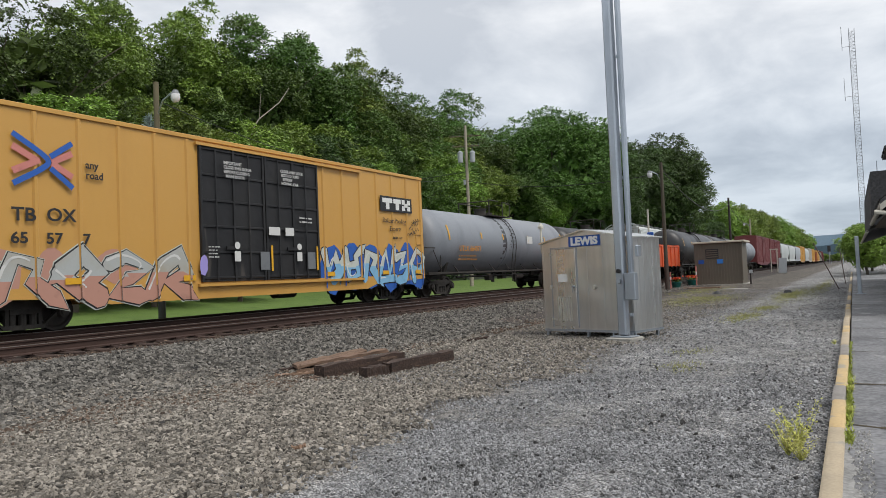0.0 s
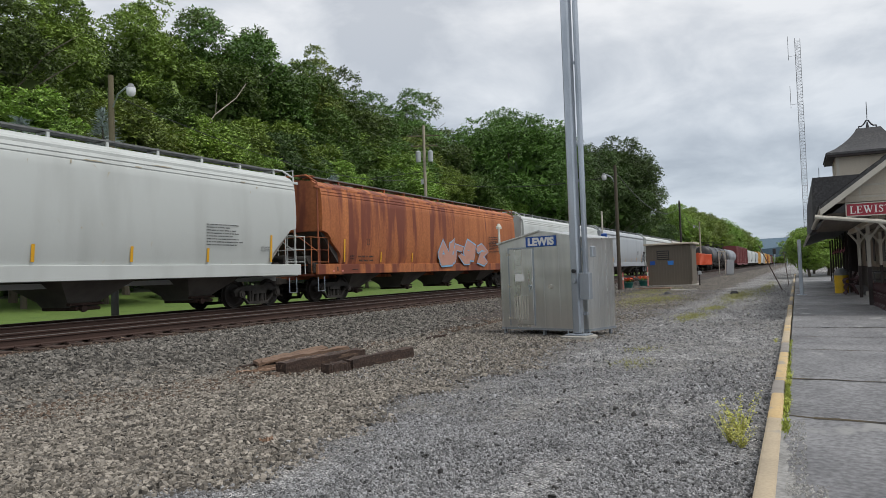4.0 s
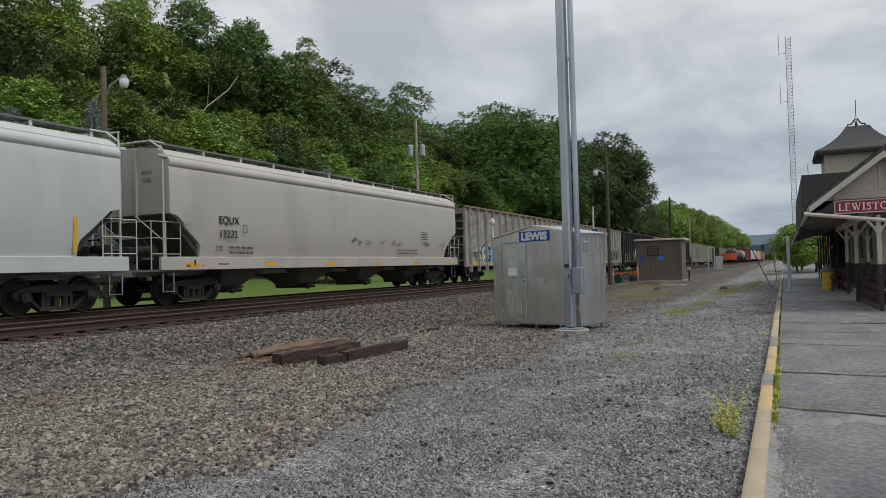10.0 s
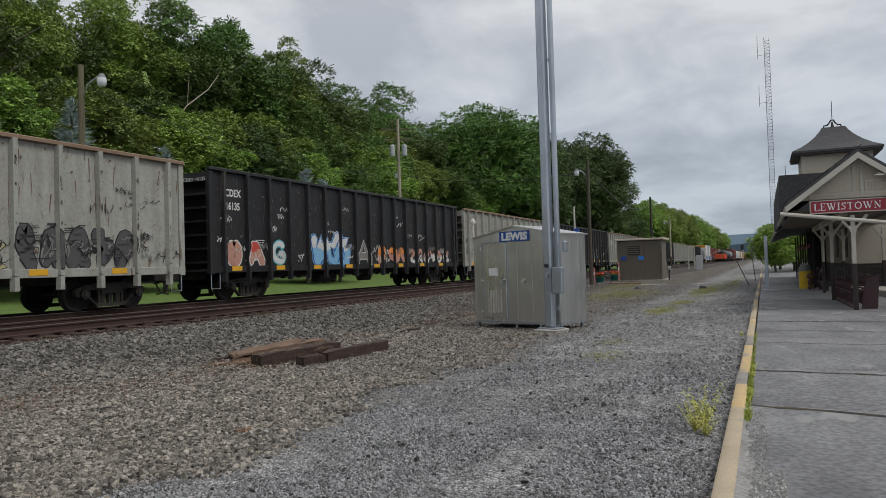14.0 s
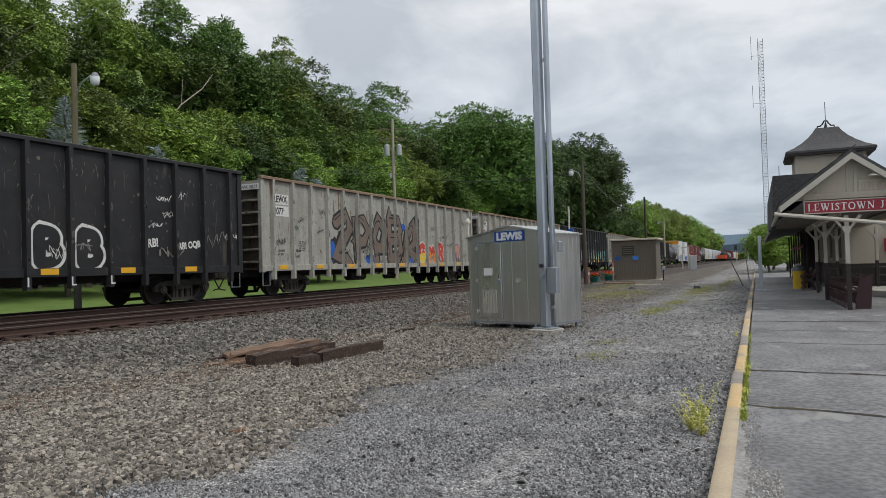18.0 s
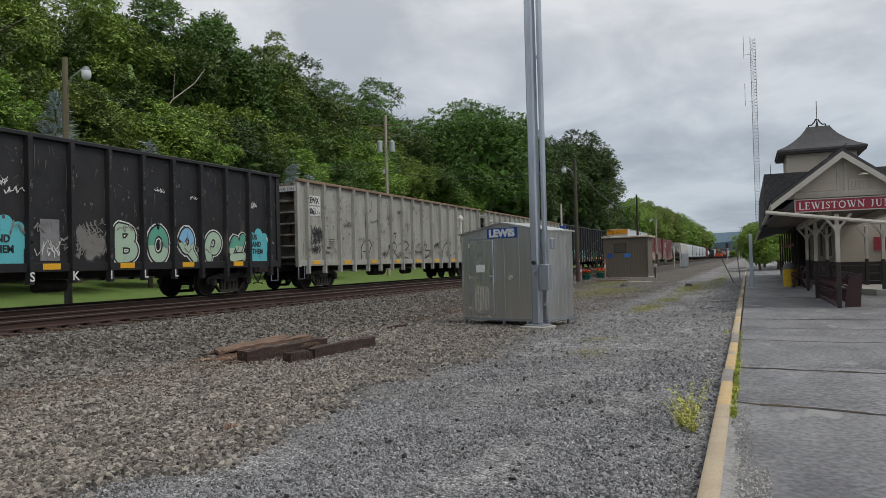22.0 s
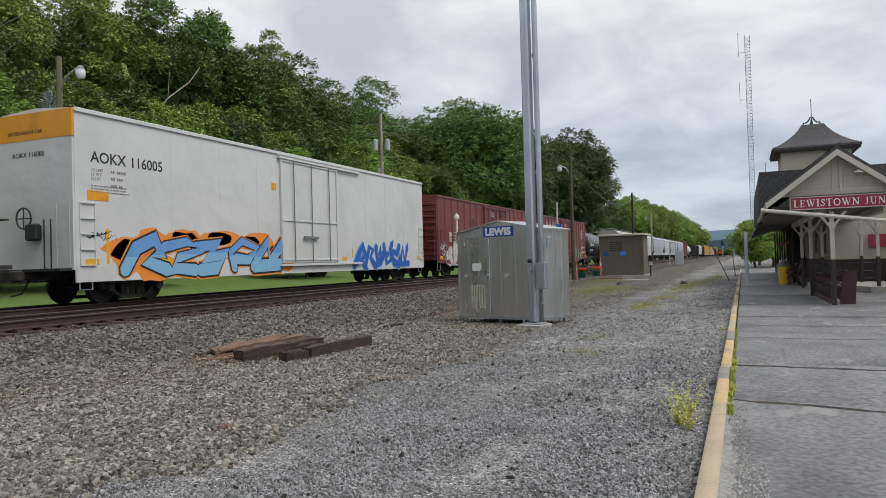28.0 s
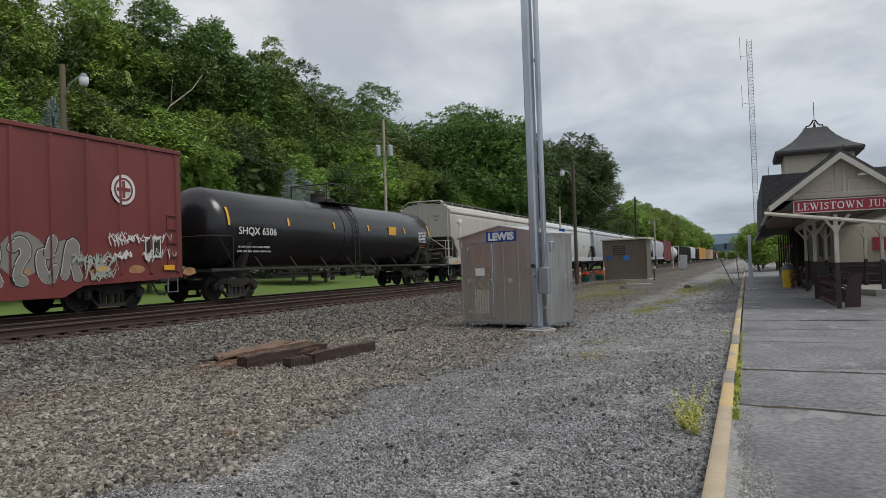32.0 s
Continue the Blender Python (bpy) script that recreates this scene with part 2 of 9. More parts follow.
trim_white = mat("off_white_trim_paint", (0.50, 0.475, 0.41), (0.34, 0.32, 0.27), 0.5, 2, STREAK, 0.6, bump=0.06)
slate = mat("dark_slate_roofing", (0.046, 0.046, 0.049), (0.085, 0.083, 0.082), 0.5, 3.5, rough=0.75, bump=0.4, fine=14, grain=0.4, jitter=0.2)
brown_post = mat("dark_brown_post_paint", (0.026, 0.017, 0.016), None, 0.4, 3, rough=0.55, bump=0.06)
bench_paint = mat("oxblood_bench_paint", (0.045, 0.015, 0.018), None, 0.4, 3, rough=0.5, bump=0.05)
sign_red = mat("deep_red_sign_enamel", (0.30, 0.018, 0.035), None, 0.2, 2, rough=0.35, bump=0.0, grain=0.03)
sign_blue = mat("blue_sign_enamel", (0.010, 0.075, 0.33), None, 0.2, 2, rough=0.35, bump=0.0, grain=0.03)
sign_white = mat("white_sign_lettering", (0.72, 0.72, 0.70), None, 0.2, 2, rough=0.5, bump=0.0, grain=0.0)
ink_black = mat("black_stencil_paint", (0.018, 0.018, 0.02), None, 0.3, 3, rough=0.6, bump=0.0, grain=0.0)
ink_white = mat("white_stencil_paint", (0.60, 0.60, 0.58), None, 0.3, 3, rough=0.6, bump=0.0, grain=0.0)
ink_orange = mat("orange_stencil_paint", (0.60, 0.25, 0.03), None, 0.3, 3, rough=0.6, bump=0.0, grain=0.0)
reflector = mat("yellow_reflector_tape", (0.68, 0.36, 0.02), None, 0.3, 3, rough=0.4, bump=0.0, grain=0.0)
barrel_yellow = mat("yellow_barrel_enamel", (0.66, 0.43, 0.02), (0.5, 0.32, 0.02), 0.4, 3, rough=0.4, bump=0.02)
plastic_grey = mat("grey_plastic", (0.16, 0.17, 0.18), None, 0.4, 3, rough=0.5, bump=0.02)
pot_green = mat("green_glazed_planter", (0.012, 0.10, 0.085), None, 0.3, 3, rough=0.3, bump=0.02)
petal_red = mat("red_orange_petals", (0.65, 0.05, 0.02), (0.7, 0.30, 0.03), 0.6, 6, rough=0.6, bump=0.0, island=0.3)
coral_red = mat("coral_marker_paint", (0.55, 0.20, 0.17), None, 0.3, 3, rough=0.6, bump=0.02)
orange_gon = mat("bright_orange_car_paint", (0.62, 0.10, 0.030), (0.42, 0.075, 0.03), 0.5, 0.8, STREAK, 0.6, bump=0.03)
steel_dark = mat("dark_rusted_steel", (0.07, 0.05, 0.04), None, 0.5, 3, rough=0.8, bump=0.2)
blue_spray = mat("blue_spray_paint", (0.02, 0.10, 0.40), None, 0.3, 2, rough=0.6, bump=0.0, grain=0.0)
teal_spray = mat("turquoise_spray_paint", (0.10, 0.42, 0.47), None, 0.3, 2, rough=0.6, bump=0.0, grain=0.0)
pale_spray = mat("pale_spray_paint", (0.50, 0.53, 0.48), None, 0.3, 2, rough=0.6, bump=0.0, grain=0.0)
sky_spray = mat("sky_blue_spray_paint", (0.20, 0.42, 0.62), None, 0.3, 2, rough=0.6, bump=0.0, grain=0.0)
lime_spray = mat("lime_spray_paint", (0.42, 0.50, 0.10), None, 0.3, 2, rough=0.6, bump=0.0, grain=0.0)
purple_spray = mat("purple_spray_paint", (0.13, 0.06, 0.24), None, 0.3, 2, rough=0.6, bump=0.0, grain=0.0)
orange_spray = mat("orange_spray_paint", (0.75, 0.24, 0.03), None, 0.3, 2, rough=0.6, bump=0.0, grain=0.0)
pink_spray = mat("dusty_pink_spray_paint", (0.46, 0.24, 0.18), None, 0.3, 2, rough=0.6, bump=0.0, grain=0.0)
brown_spray = mat("brown_spray_paint", (0.12, 0.085, 0.065), None, 0.3, 2, rough=0.6, bump=0.0, grain=0.0)
lilac_spray = mat("lilac_spray_paint", (0.33, 0.28, 0.62), None, 0.3, 2, rough=0.6, bump=0.0, grain=0.0)
dusty_grey = mat("dusty_grey_spray_paint", (0.20, 0.19, 0.175), None, 0.3, 2, rough=0.6, bump=0.0, grain=0.0)
red_spray = mat("red_spray_paint", (0.50, 0.06, 0.04), None, 0.3, 2, rough=0.6, bump=0.0, grain=0.0)


def leaf_mat(name, base, dark, value=0.35):
    # broad dark clumps in the leaf colour stand in for shade among the boughs
    m = mat(name, base, dark, 0.85, 0.42, rough=0.55, bump=0.0, grain=0.0, island=value)
    n, l = m.node_tree.nodes, m.node_tree.links
    b = n["Principled BSDF"]
    tr, mx = n.new("ShaderNodeBsdfTranslucent"), n.new("ShaderNodeMixShader")
    mx.inputs[0].default_value = 0.16
    own, tint = n.new("ShaderNodeObjectInfo"), n.new("ShaderNodeHueSaturation")
    for socket, lo, hi in (("Hue", 0.482, 0.512), ("Value", 0.72, 1.3)):
        r = n.new("ShaderNodeMapRange")
        r.inputs["To Min"].default_value, r.inputs["To Max"].default_value = lo, hi
        l.new(own.outputs["Random"], r.inputs["Value"])
        l.new(r.outputs[0], tint.inputs[socket])
    l.new(b.inputs["Base Color"].links[0].from_socket, tint.inputs["Color"])
    l.new(tint.outputs[0], b.inputs["Base Color"])
    l.new(tint.outputs[0], tr.inputs["Color"])
    l.new(b.outputs[0], mx.inputs[1])
    l.new(tr.outputs[0], mx.inputs[2])
    l.new(mx.outputs[0], n["Material Output"].inputs[0])
    return m


leaf_mid = leaf_mat("summer_leaf", (0.115, 0.200, 0.037), (0.034, 0.068, 0.016), .55)
leaf_bright = leaf_mat("young_leaf", (0.230, 0.340, 0.057), (0.082, 0.145, 0.026), .5)
leaf_deep = leaf_mat("deep_green_leaf", (0.080, 0.146, 0.033), (0.026, 0.052, 0.014), .55)
straw_grass = mat("thin_yellowish_grass", (0.27, 0.27, 0.085), (0.17, 0.20, 0.055), 0.5, 2, rough=0.9, bump=0.0, grain=0.0, island=0.4)
tower_grey = mat("weathered_tower_steel", (0.20, 0.205, 0.215), None, 0.4, 2, rough=0.6, bump=0.0, grain=0.0)
grating = mat("steel_walkway_grating", (0.16, 0.165, 0.165), (0.08, 0.08, 0.08), 0.5, 6, rough=0.6, bump=0.2, metal=0.3)
yellow_spray = mat("yellow_spray_paint", (0.70, 0.52, 0.06), None, 0.3, 2, rough=0.6, bump=0.0, grain=0.0)
mauve_spray = mat("mauve_spray_paint", (0.23, 0.18, 0.23), (0.18, 0.16, 0.26), 0.5, 1.5, rough=0.6, bump=0.0, grain=0.05)
needle = mat("blue_spruce_needles", (0.42, 0.48, 0.475), (0.26, 0.32, 0.315), 0.6, 2, rough=0.7, bump=0.0, grain=0.0, island=0.4)
weed_leaf = leaf_mat("yellow_green_weed", (0.62, 0.62, 0.17), (0.40, 0.44, 0.08))
bark = mat("grey_brown_bark", (0.12, 0.10, 0.08), (0.06, 0.05, 0.04), 0.5, 3, (4, 4, 0.5), 0.9, bump=0.4)


def stone_mat(name, tones, cell, rough=0.85, relief=0.6, patch=None, other=None):
    """Loose stone seen from a few metres: one tone a stone, shade painted into the gaps, broad patches."""
    m = bpy.data.materials.new(name)
    m.use_nodes = True
    n, l = m.node_tree.nodes, m.node_tree.links
    bsdf = n["Principled BSDF"]
    bsdf.inputs["Roughness"].default_value = rough
    co = n.new("ShaderNodeTexCoord")
    vo = n.new("ShaderNodeTexVoronoi")
    vo.inputs["Scale"].default_value = cell
    l.new(co.outputs["Object"], vo.inputs["Vector"])
    sep = n.new("ShaderNodeSeparateXYZ")
    l.new(vo.outputs["Color"], sep.inputs[0])
    cr = n.new("ShaderNodeValToRGB")
    for i, tone in enumerate(tones):
        e = cr.color_ramp.elements[i] if i < 2 else cr.color_ramp.elements.new(0.5)
        e.position = i / (len(tones) - 1)
        e.color = (*tone, 1)
    l.new(sep.outputs[0], cr.inputs[0])
    tone_out = cr.outputs[0]
    if other:
        # a second kind of stone towards the ballast, with a ragged border
        c2 = n.new("ShaderNodeValToRGB")
        for i, tone in enumerate(other):
            e = c2.color_ramp.elements[i] if i < 2 else c2.color_ramp.elements.new(0.5)
            e.position = i / (len(other) - 1)
            e.color = (*tone, 1)
        l.new(sep.outputs[0], c2.inputs[0])
        sx, nz, ad, rg2 = n.new("ShaderNodeSeparateXYZ"), n.new("ShaderNodeTexNoise"), n.new("ShaderNodeMath"), n.new("ShaderNodeMapRange")
        l.new(co.outputs["Object"], sx.inputs[0])
        nz.inputs["Scale"].default_value, nz.inputs["Detail"].default_value = 0.45, 8
        l.new(co.outputs["Object"], nz.inputs["Vector"])
        ad.operation = "MULTIPLY_ADD"
        ad.inputs[1].default_value = 2.2
        l.new(nz.outputs["Fac"], ad.inputs[0])
        along = n.new("ShaderNodeMath")
        along.operation = "MULTIPLY_ADD"
        along.inputs[1].default_value = 0.0
        l.new(sx.outputs["Y"], along.inputs[0])
        l.new(sx.outputs["X"], along.inputs[2])
        l.new(along.outputs[0], ad.inputs[2])
        rg2.inputs["From Min"].default_value, rg2.inputs["From Max"].default_value = -3.2, -2.45
        l.new(ad.outputs[0], rg2.inputs["Value"])
        m2 = n.new("ShaderNodeMix")
        m2.data_type = "RGBA"
        l.new(rg2.outputs[0], m2.inputs["Factor"])
        l.new(c2.outputs[0], m2.inputs["A"])
        l.new(cr.outputs[0], m2.inputs["B"])
        tone_out = m2.outputs["Result"]
    # shade between stones, put into the colour away from each stone's centre
    gap = n.new("ShaderNodeMapRange")
    gap.inputs["From Min"].default_value, gap.inputs["From Max"].default_value = 0.75 , 0.35
    gap.inputs["To Min"].default_value = 0.12
    l.new(vo.outputs["Distance"], gap.inputs["Value"])
    mul = n.new("ShaderNodeMix")
    mul.data_type, mul.blend_type = "RGBA", "MULTIPLY"
    mul.inputs["Factor"].default_value = 1.0
    l.new(tone_out, mul.inputs["A"])
    l.new(gap.outputs[0], mul.inputs["B"])
    colour = mul.outputs["Result"]
    for sc, lo, hi in ((7.0, 0.62, 1.42), (1.4, 0.80, 1.22)):
        # clusters of darker and paler stones
        nm, rm, mm = n.new("ShaderNodeTexNoise"), n.new("ShaderNodeMapRange"), n.new("ShaderNodeMix")
        nm.inputs["Scale"].default_value, nm.inputs["Detail"].default_value = sc, 5
        l.new(co.outputs["Object"], nm.inputs["Vector"])
        rm.inputs["From Min"].default_value, rm.inputs["From Max"].default_value = 0.36, 0.64
        rm.inputs["To Min"].default_value, rm.inputs["To Max"].default_value = lo, hi
        l.new(nm.outputs["Fac"], rm.inputs["Value"])
        mm.data_type, mm.blend_type = "RGBA", "MULTIPLY"
        mm.inputs["Factor"].default_value = 1.0
        l.new(colour, mm.inputs["A"])
        l.new(rm.outputs[0], mm.inputs["B"])
        colour = mm.outputs["Result"]
    if patch:
        no = n.new("ShaderNodeTexNoise")
        no.inputs["Scale"].default_value, no.inputs["Detail"].default_value = 0.35, 6
        l.new(co.outputs["Object"], no.inputs["Vector"])
        rg = n.new("ShaderNodeMapRange")
        rg.inputs["From Min"].default_value, rg.inputs["From Max"].default_value = 0.42, 0.66
        l.new(no.outputs["Fac"], rg.inputs["Value"])
        mx = n.new("ShaderNodeMix")
        mx.data_type, mx.blend_type = "RGBA", "MULTIPLY"
        mx.inputs["B"].default_value = (*patch, 1)
        l.new(rg.outputs[0], mx.inputs["Factor"])
        l.new(colour, mx.inputs["A"])
        colour = mx.outputs["Result"]
    l.new(colour, bsdf.inputs["Base Color"])
    b = n.new("ShaderNodeBump")
    b.invert = True
    b.inputs["Strength"].default_value, b.inputs["Distance"].default_value = relief, 0.03
    l.new(vo.outputs["Distance"], b.inputs["Height"])
    l.new(b.outputs[0], bsdf.inputs["Normal"])
    MATS[name] = m
    return m


gravel_path = stone_mat("blue_grey_crushed_stone", [(0.07, 0.07, 0.072), (0.50, 0.49, 0.48), (0.24, 0.24, 0.24)], 58, patch=(0.70, 0.68, 0.65), other=[(0.03, 0.026, 0.022), (0.24, 0.205, 0.168), (0.10, 0.087, 0.072)])
ballast_bed = stone_mat("dark_track_ballast", [(0.010, 0.008, 0.007), (0.105, 0.088, 0.076), (0.040, 0.032, 0.027)], 17, patch=(0.75, 0.55, 0.45))
grass = mat("mown_grass", (0.098, 0.160, 0.026), (0.062, 0.112, 0.020), 0.5, 1.2, rough=0.9, bump=0.4, fine=60, grain=0.3)
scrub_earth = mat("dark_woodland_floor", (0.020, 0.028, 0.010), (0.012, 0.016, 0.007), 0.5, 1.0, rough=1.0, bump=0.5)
# blue distance haze is mixed into the wooded ridge's own colour
hill_blue = mat("haze_tinted_ridge", (0.095, 0.145, 0.19), (0.07, 0.115, 0.155), 0.5, 0.02, rough=1.0, bump=0.0, fine=0.3)
loose_stone = mat("loose_crushed_stone", (0.225, 0.225, 0.229), (0.125, 0.125, 0.127), 0.6, 3, rough=0.85, bump=0.2, island=0.7, fine=120)
loose_brown = mat("loose_brownish_stone", (0.205, 0.184, 0.156), (0.098, 0.085, 0.071), 0.6, 3, rough=0.85, bump=0.2, island=0.75, fine=120)
loose_ballast = mat("loose_ballast_stone", (0.130, 0.120, 0.106), (0.052, 0.047, 0.040), 0.5, 3, rough=0.85, bump=0.2, island=0.85, fine=120)


# ---------------------------------------------------------------- mesh helpers
class Geo:
    """Gathers vertices and faces of one part."""

    def __init__(self):
        self.v, self.f = [], []

    def add(self, vs, fs):
        k = len(self.v)
        self.v += [tuple(p) for p in vs]
        self.f += [tuple(i + k for i in face) for face in fs]
        return self

    def box(self, x0, x1, y0, y1, z0, z1, c=0.0):
        if not c:
            vs = [(x, y, z) for x in (x0, x1) for y in (y0, y1) for z in (z0, z1)]
            return self.add(vs, [(0, 1, 3, 2), (4, 6, 7, 5), (0, 4, 5, 1), (2, 3, 7, 6), (0, 2, 6, 4), (1, 5, 7, 3)])
        c = min(c, (x1 - x0) / 2.1, (y1 - y0) / 2.1, (z1 - z0) / 2.1)
        loops = []
        for z, d in ((z0, c), (z0 + c, 0), (z1 - c, 0), (z1, c)):
            e = c
            xa, xb, ya, yb = x0 + d, x1 - d, y0 + d, y1 - d
            loops.append([(xa + e, ya, z), (xb - e, ya, z), (xb, ya + e, z), (xb, yb - e, z), (xb - e, yb, z), (xa + e, yb, z), (xa, yb - e, z), (xa, ya + e, z)])
        return self.loft(loops)

    def loft(self, loops, caps=True, closed=True):
        n = len(loops[0])
        vs = [p for lp in loops for p in lp]
        fs = []
        for a in range(len(loops) - 1):
            for i in range(n if closed else n - 1):
                j = (i + 1) % n
                fs.append((a * n + i, a * n + j, (a + 1) * n + j, (a + 1) * n + i))
        if caps:
            fs.append(tuple(range(n))[::-1])
            fs.append(tuple((len(loops) - 1) * n + i for i in range(n)))
        return self.add(vs, fs)

    def cyl(self, p, q, r, n=10, r2=None):
        p, q = Vector(p), Vector(q)
        w = (q - p).normalized()
        u = w.orthogonal().normalized()
        s = w.cross(u)
        rings = []
        for c, rad in ((p, r), (q, r if r2 is None else r2)):
            rings.append([c + (u * math.cos(2 * math.pi * i / n) + s * math.sin(2 * math.pi * i / n)) * rad for i in range(n)])
        return self.loft(rings)

    def tube(self, pts, r, n=6):
        """One bent round bar through the points."""
        pts = [Vector(p) for p in pts]
        rings, u = [], None
        for i, p in enumerate(pts):
            d = ((p - pts[i - 1]).normalized() if i else Vector()) + ((pts[i + 1] - p).normalized() if i + 1 < len(pts) else Vector())
            d = d.normalized()
            u = d.orthogonal().normalized() if u is None else (u - d * u.dot(d)).normalized()
            s = d.cross(u)
            rings.append([p + (u * math.cos(2 * math.pi * k / n) + s * math.sin(2 * math.pi * k / n)) * r for k in range(n)])
        return self.loft(rings)

    def prism(self, poly, axis, a, b):
        def at(p, h):
            return {"x": (h, p[0], p[1]), "y": (p[0], h, p[1]), "z": (p[0], p[1], h)}[axis]
        return self.loft([[at(p, a) for p in poly], [at(p, b) for p in poly]])

    def mesh(self, name, material, smooth=40):
        me = bpy.data.meshes.new(name)
        me.from_pydata(self.v, [], self.f)
        bm = bmesh.new()
        bm.from_mesh(me)
        bmesh.ops.recalc_face_normals(bm, faces=bm.faces)
        bm.to_mesh(me)
        bm.free()
        me.materials.append(material)
        if smooth:
            me.shade_smooth()
            me.set_sharp_from_angle(angle=radians(smooth))
        return me


def part(name, geo, material, parent, label="", m=None):
    """One mesh object under a thing or a part. geo: a Geo or a finished mesh."""
    me = geo.mesh(name, material) if isinstance(geo, Geo) else geo
    ob = new(name, me)
    ob.parent = parent
    if m is not None:
        ob.matrix_local = m
    return tagged(ob, label)


def thing(name, label, category, group="", at=None, kind=""):
    ob = new(name)
    ob.empty_display_size = 0.1
    if at is not None:
        ob.matrix_world = at
    return tagged(ob, label, category, group, kind)


def solid(name, geo, material, label, category, group="", kind="", at=None):
    ob = new(name, geo.mesh(name, material) if isinstance(geo, Geo) else geo)
    if at is not None:
        ob.matrix_world = at
    return tagged(ob, label, category, group, kind)


FACE_X = Matrix(((0, 0, 1, 0), (1, 0, 0, 0), (0, 1, 0, 0), (0, 0, 0, 1)))   # flat work turned to face +x, reading towards +y
FACE_Y = Matrix(((1, 0, 0, 0), (0, 0, -1, 0), (0, 1, 0, 0), (0, 0, 0, 1)))  # flat work turned to face -y, reading towards +x


def lettering(words, size, material, parent, m, bold=0.0, wide=1.0, label="", span=None):
    cu = bpy.data.curves.new("lettering", "FONT")
    cu.body, cu.size, cu.offset, cu.extrude = words, size, bold, 0.002
    cu.resolution_u = 3
    tmp = bpy.data.objects.new("lettering", cu)
    me = bpy.data.meshes.new_from_object(tmp)
    bpy.data.objects.remove(tmp)
    me.materials.clear()
    me.materials.append(material)
    ob = new("lettering", me)
    ob.parent = parent
    if span:
        wide = span / max(v.co.x for v in me.vertices)
    ob.matrix_local = m @ Matrix.Diagonal((wide, 1, 1, 1))
    return tagged(ob, label)


def bars(rows, width, height, material, parent, m):
    """Small writing that cannot be read: rows of short fine bars in groups."""
    g = Geo()
    r = random.Random(rows * 7 + int(width * 10))
    for i in range(rows):
        x, z, end = 0.0, -i * height * 1.6, width * r.uniform(0.7, 1.0)
        while x < end:
            for _ in range(r.randint(2, 6)):
                w = height * r.uniform(.28, .46)
                g.box(x, x + w, z, z + height * .62, 0, 0.003)
                x += w + height * .2
            x += height * .5
    return tagged(part("small_print", g, material, parent, m=m), kind="stuff")


GLYPHS = (
    ((-.42, .1, -.1, .95, .3, .8, .1, .45, .45, .05),),
    ((-.4, .8, 0, 1, .42, .7, 0, .45, -.3, .1, .3, 0),),
    ((-.45, .9, -.2, .3, .1, .8, .3, .1, .48, .6), (-.1, .1, .3, .35)),
    ((-.3, 0, -.42, .6, -.05, 1, .4, .75, .15, .3, -.2, .35),),
    ((-.45, .3, -.1, .95, .1, .2, .45, .9), (-.4, .05, .4, .1)),
    ((.42, 1, .1, .6, -.4, .7, -.3, .15, .2, 0, .46, .3),),
    ((-.4, 1, -.15, .1, .3, .25, .2, .8, .48, 1), (-.3, .5, .1, .55)),
    ((-.46, 0, -.2, .7, .2, 1, .4, .5, 0, .3, .46, 0),),
    ((-.36, .6, 0, .2, .36, .6, 0, 1, -.36, .6), (.1, .3, .46, -.02)),
    ((-.46, .75, .1, .9, -.2, .4, .4, .55, .1, .05, -.3, 0),),
)


def rounded(pts, rounds=2):
    """Cuts the corners of a line so that it runs in curves."""
    for _ in range(rounds):
        out = [pts[0]]
        for a, b in zip(pts, pts[1:]):
            out += [a.lerp(b, .25), a.lerp(b, .75)]
        pts = out + [pts[-1]]
    return pts


def ribbon(pts, half, h, swell=.2):
    """A brush stroke along a line, of swelling width, with blunt rounded ends."""
    n = len(pts)
    sides = []
    for i, p in enumerate(pts):
        d = (pts[min(i + 1, n - 1)] - pts[max(i - 1, 0)]).normalized()
        w = half * (1.0 + swell * math.sin(i * .55 + h * 900))
        sides.append((p + Vector((-d.y, d.x)) * w, p - Vector((-d.y, d.x)) * w))
    out = []
    for i in range(n - 1):
        (a, b), (c, d) = sides[i], sides[i + 1]
        out.append([(q.x, q.y, h + i * .00006) for q in (a, b, d, c)])
    for e, s in ((0, 1), (n - 1, -1)):
        d = (pts[1] - pts[0] if e == 0 else pts[-1] - pts[-2]).normalized() * s
        a, b = sides[e]
        mid_ = (a + b) / 2 - d * half * .75
        out.append([(q.x, q.y, h) for q in (a, a.lerp(mid_, .55) - d * half * .28, mid_, b.lerp(mid_, .55) - d * half * .28, b)])
    return out


def clip(poly, a, b, axis=0):
    """The piece of a convex polygon between a and b on one of its axes."""
    for lim, sign in ((a, 1), (b, -1)):
        out = []
        for p, q in zip(poly, poly[1:] + poly[:1]):
            dp, dq = sign * (p[axis] - lim), sign * (q[axis] - lim)
            if dp >= 0:
                out.append(p)
            if dp * dq < 0:
                u = dp / (dp - dq)
                out.append(tuple(p[i] + (q[i] - p[i]) * u for i in range(3)))
        poly = out
        if len(poly) < 3:
            return None
    return poly


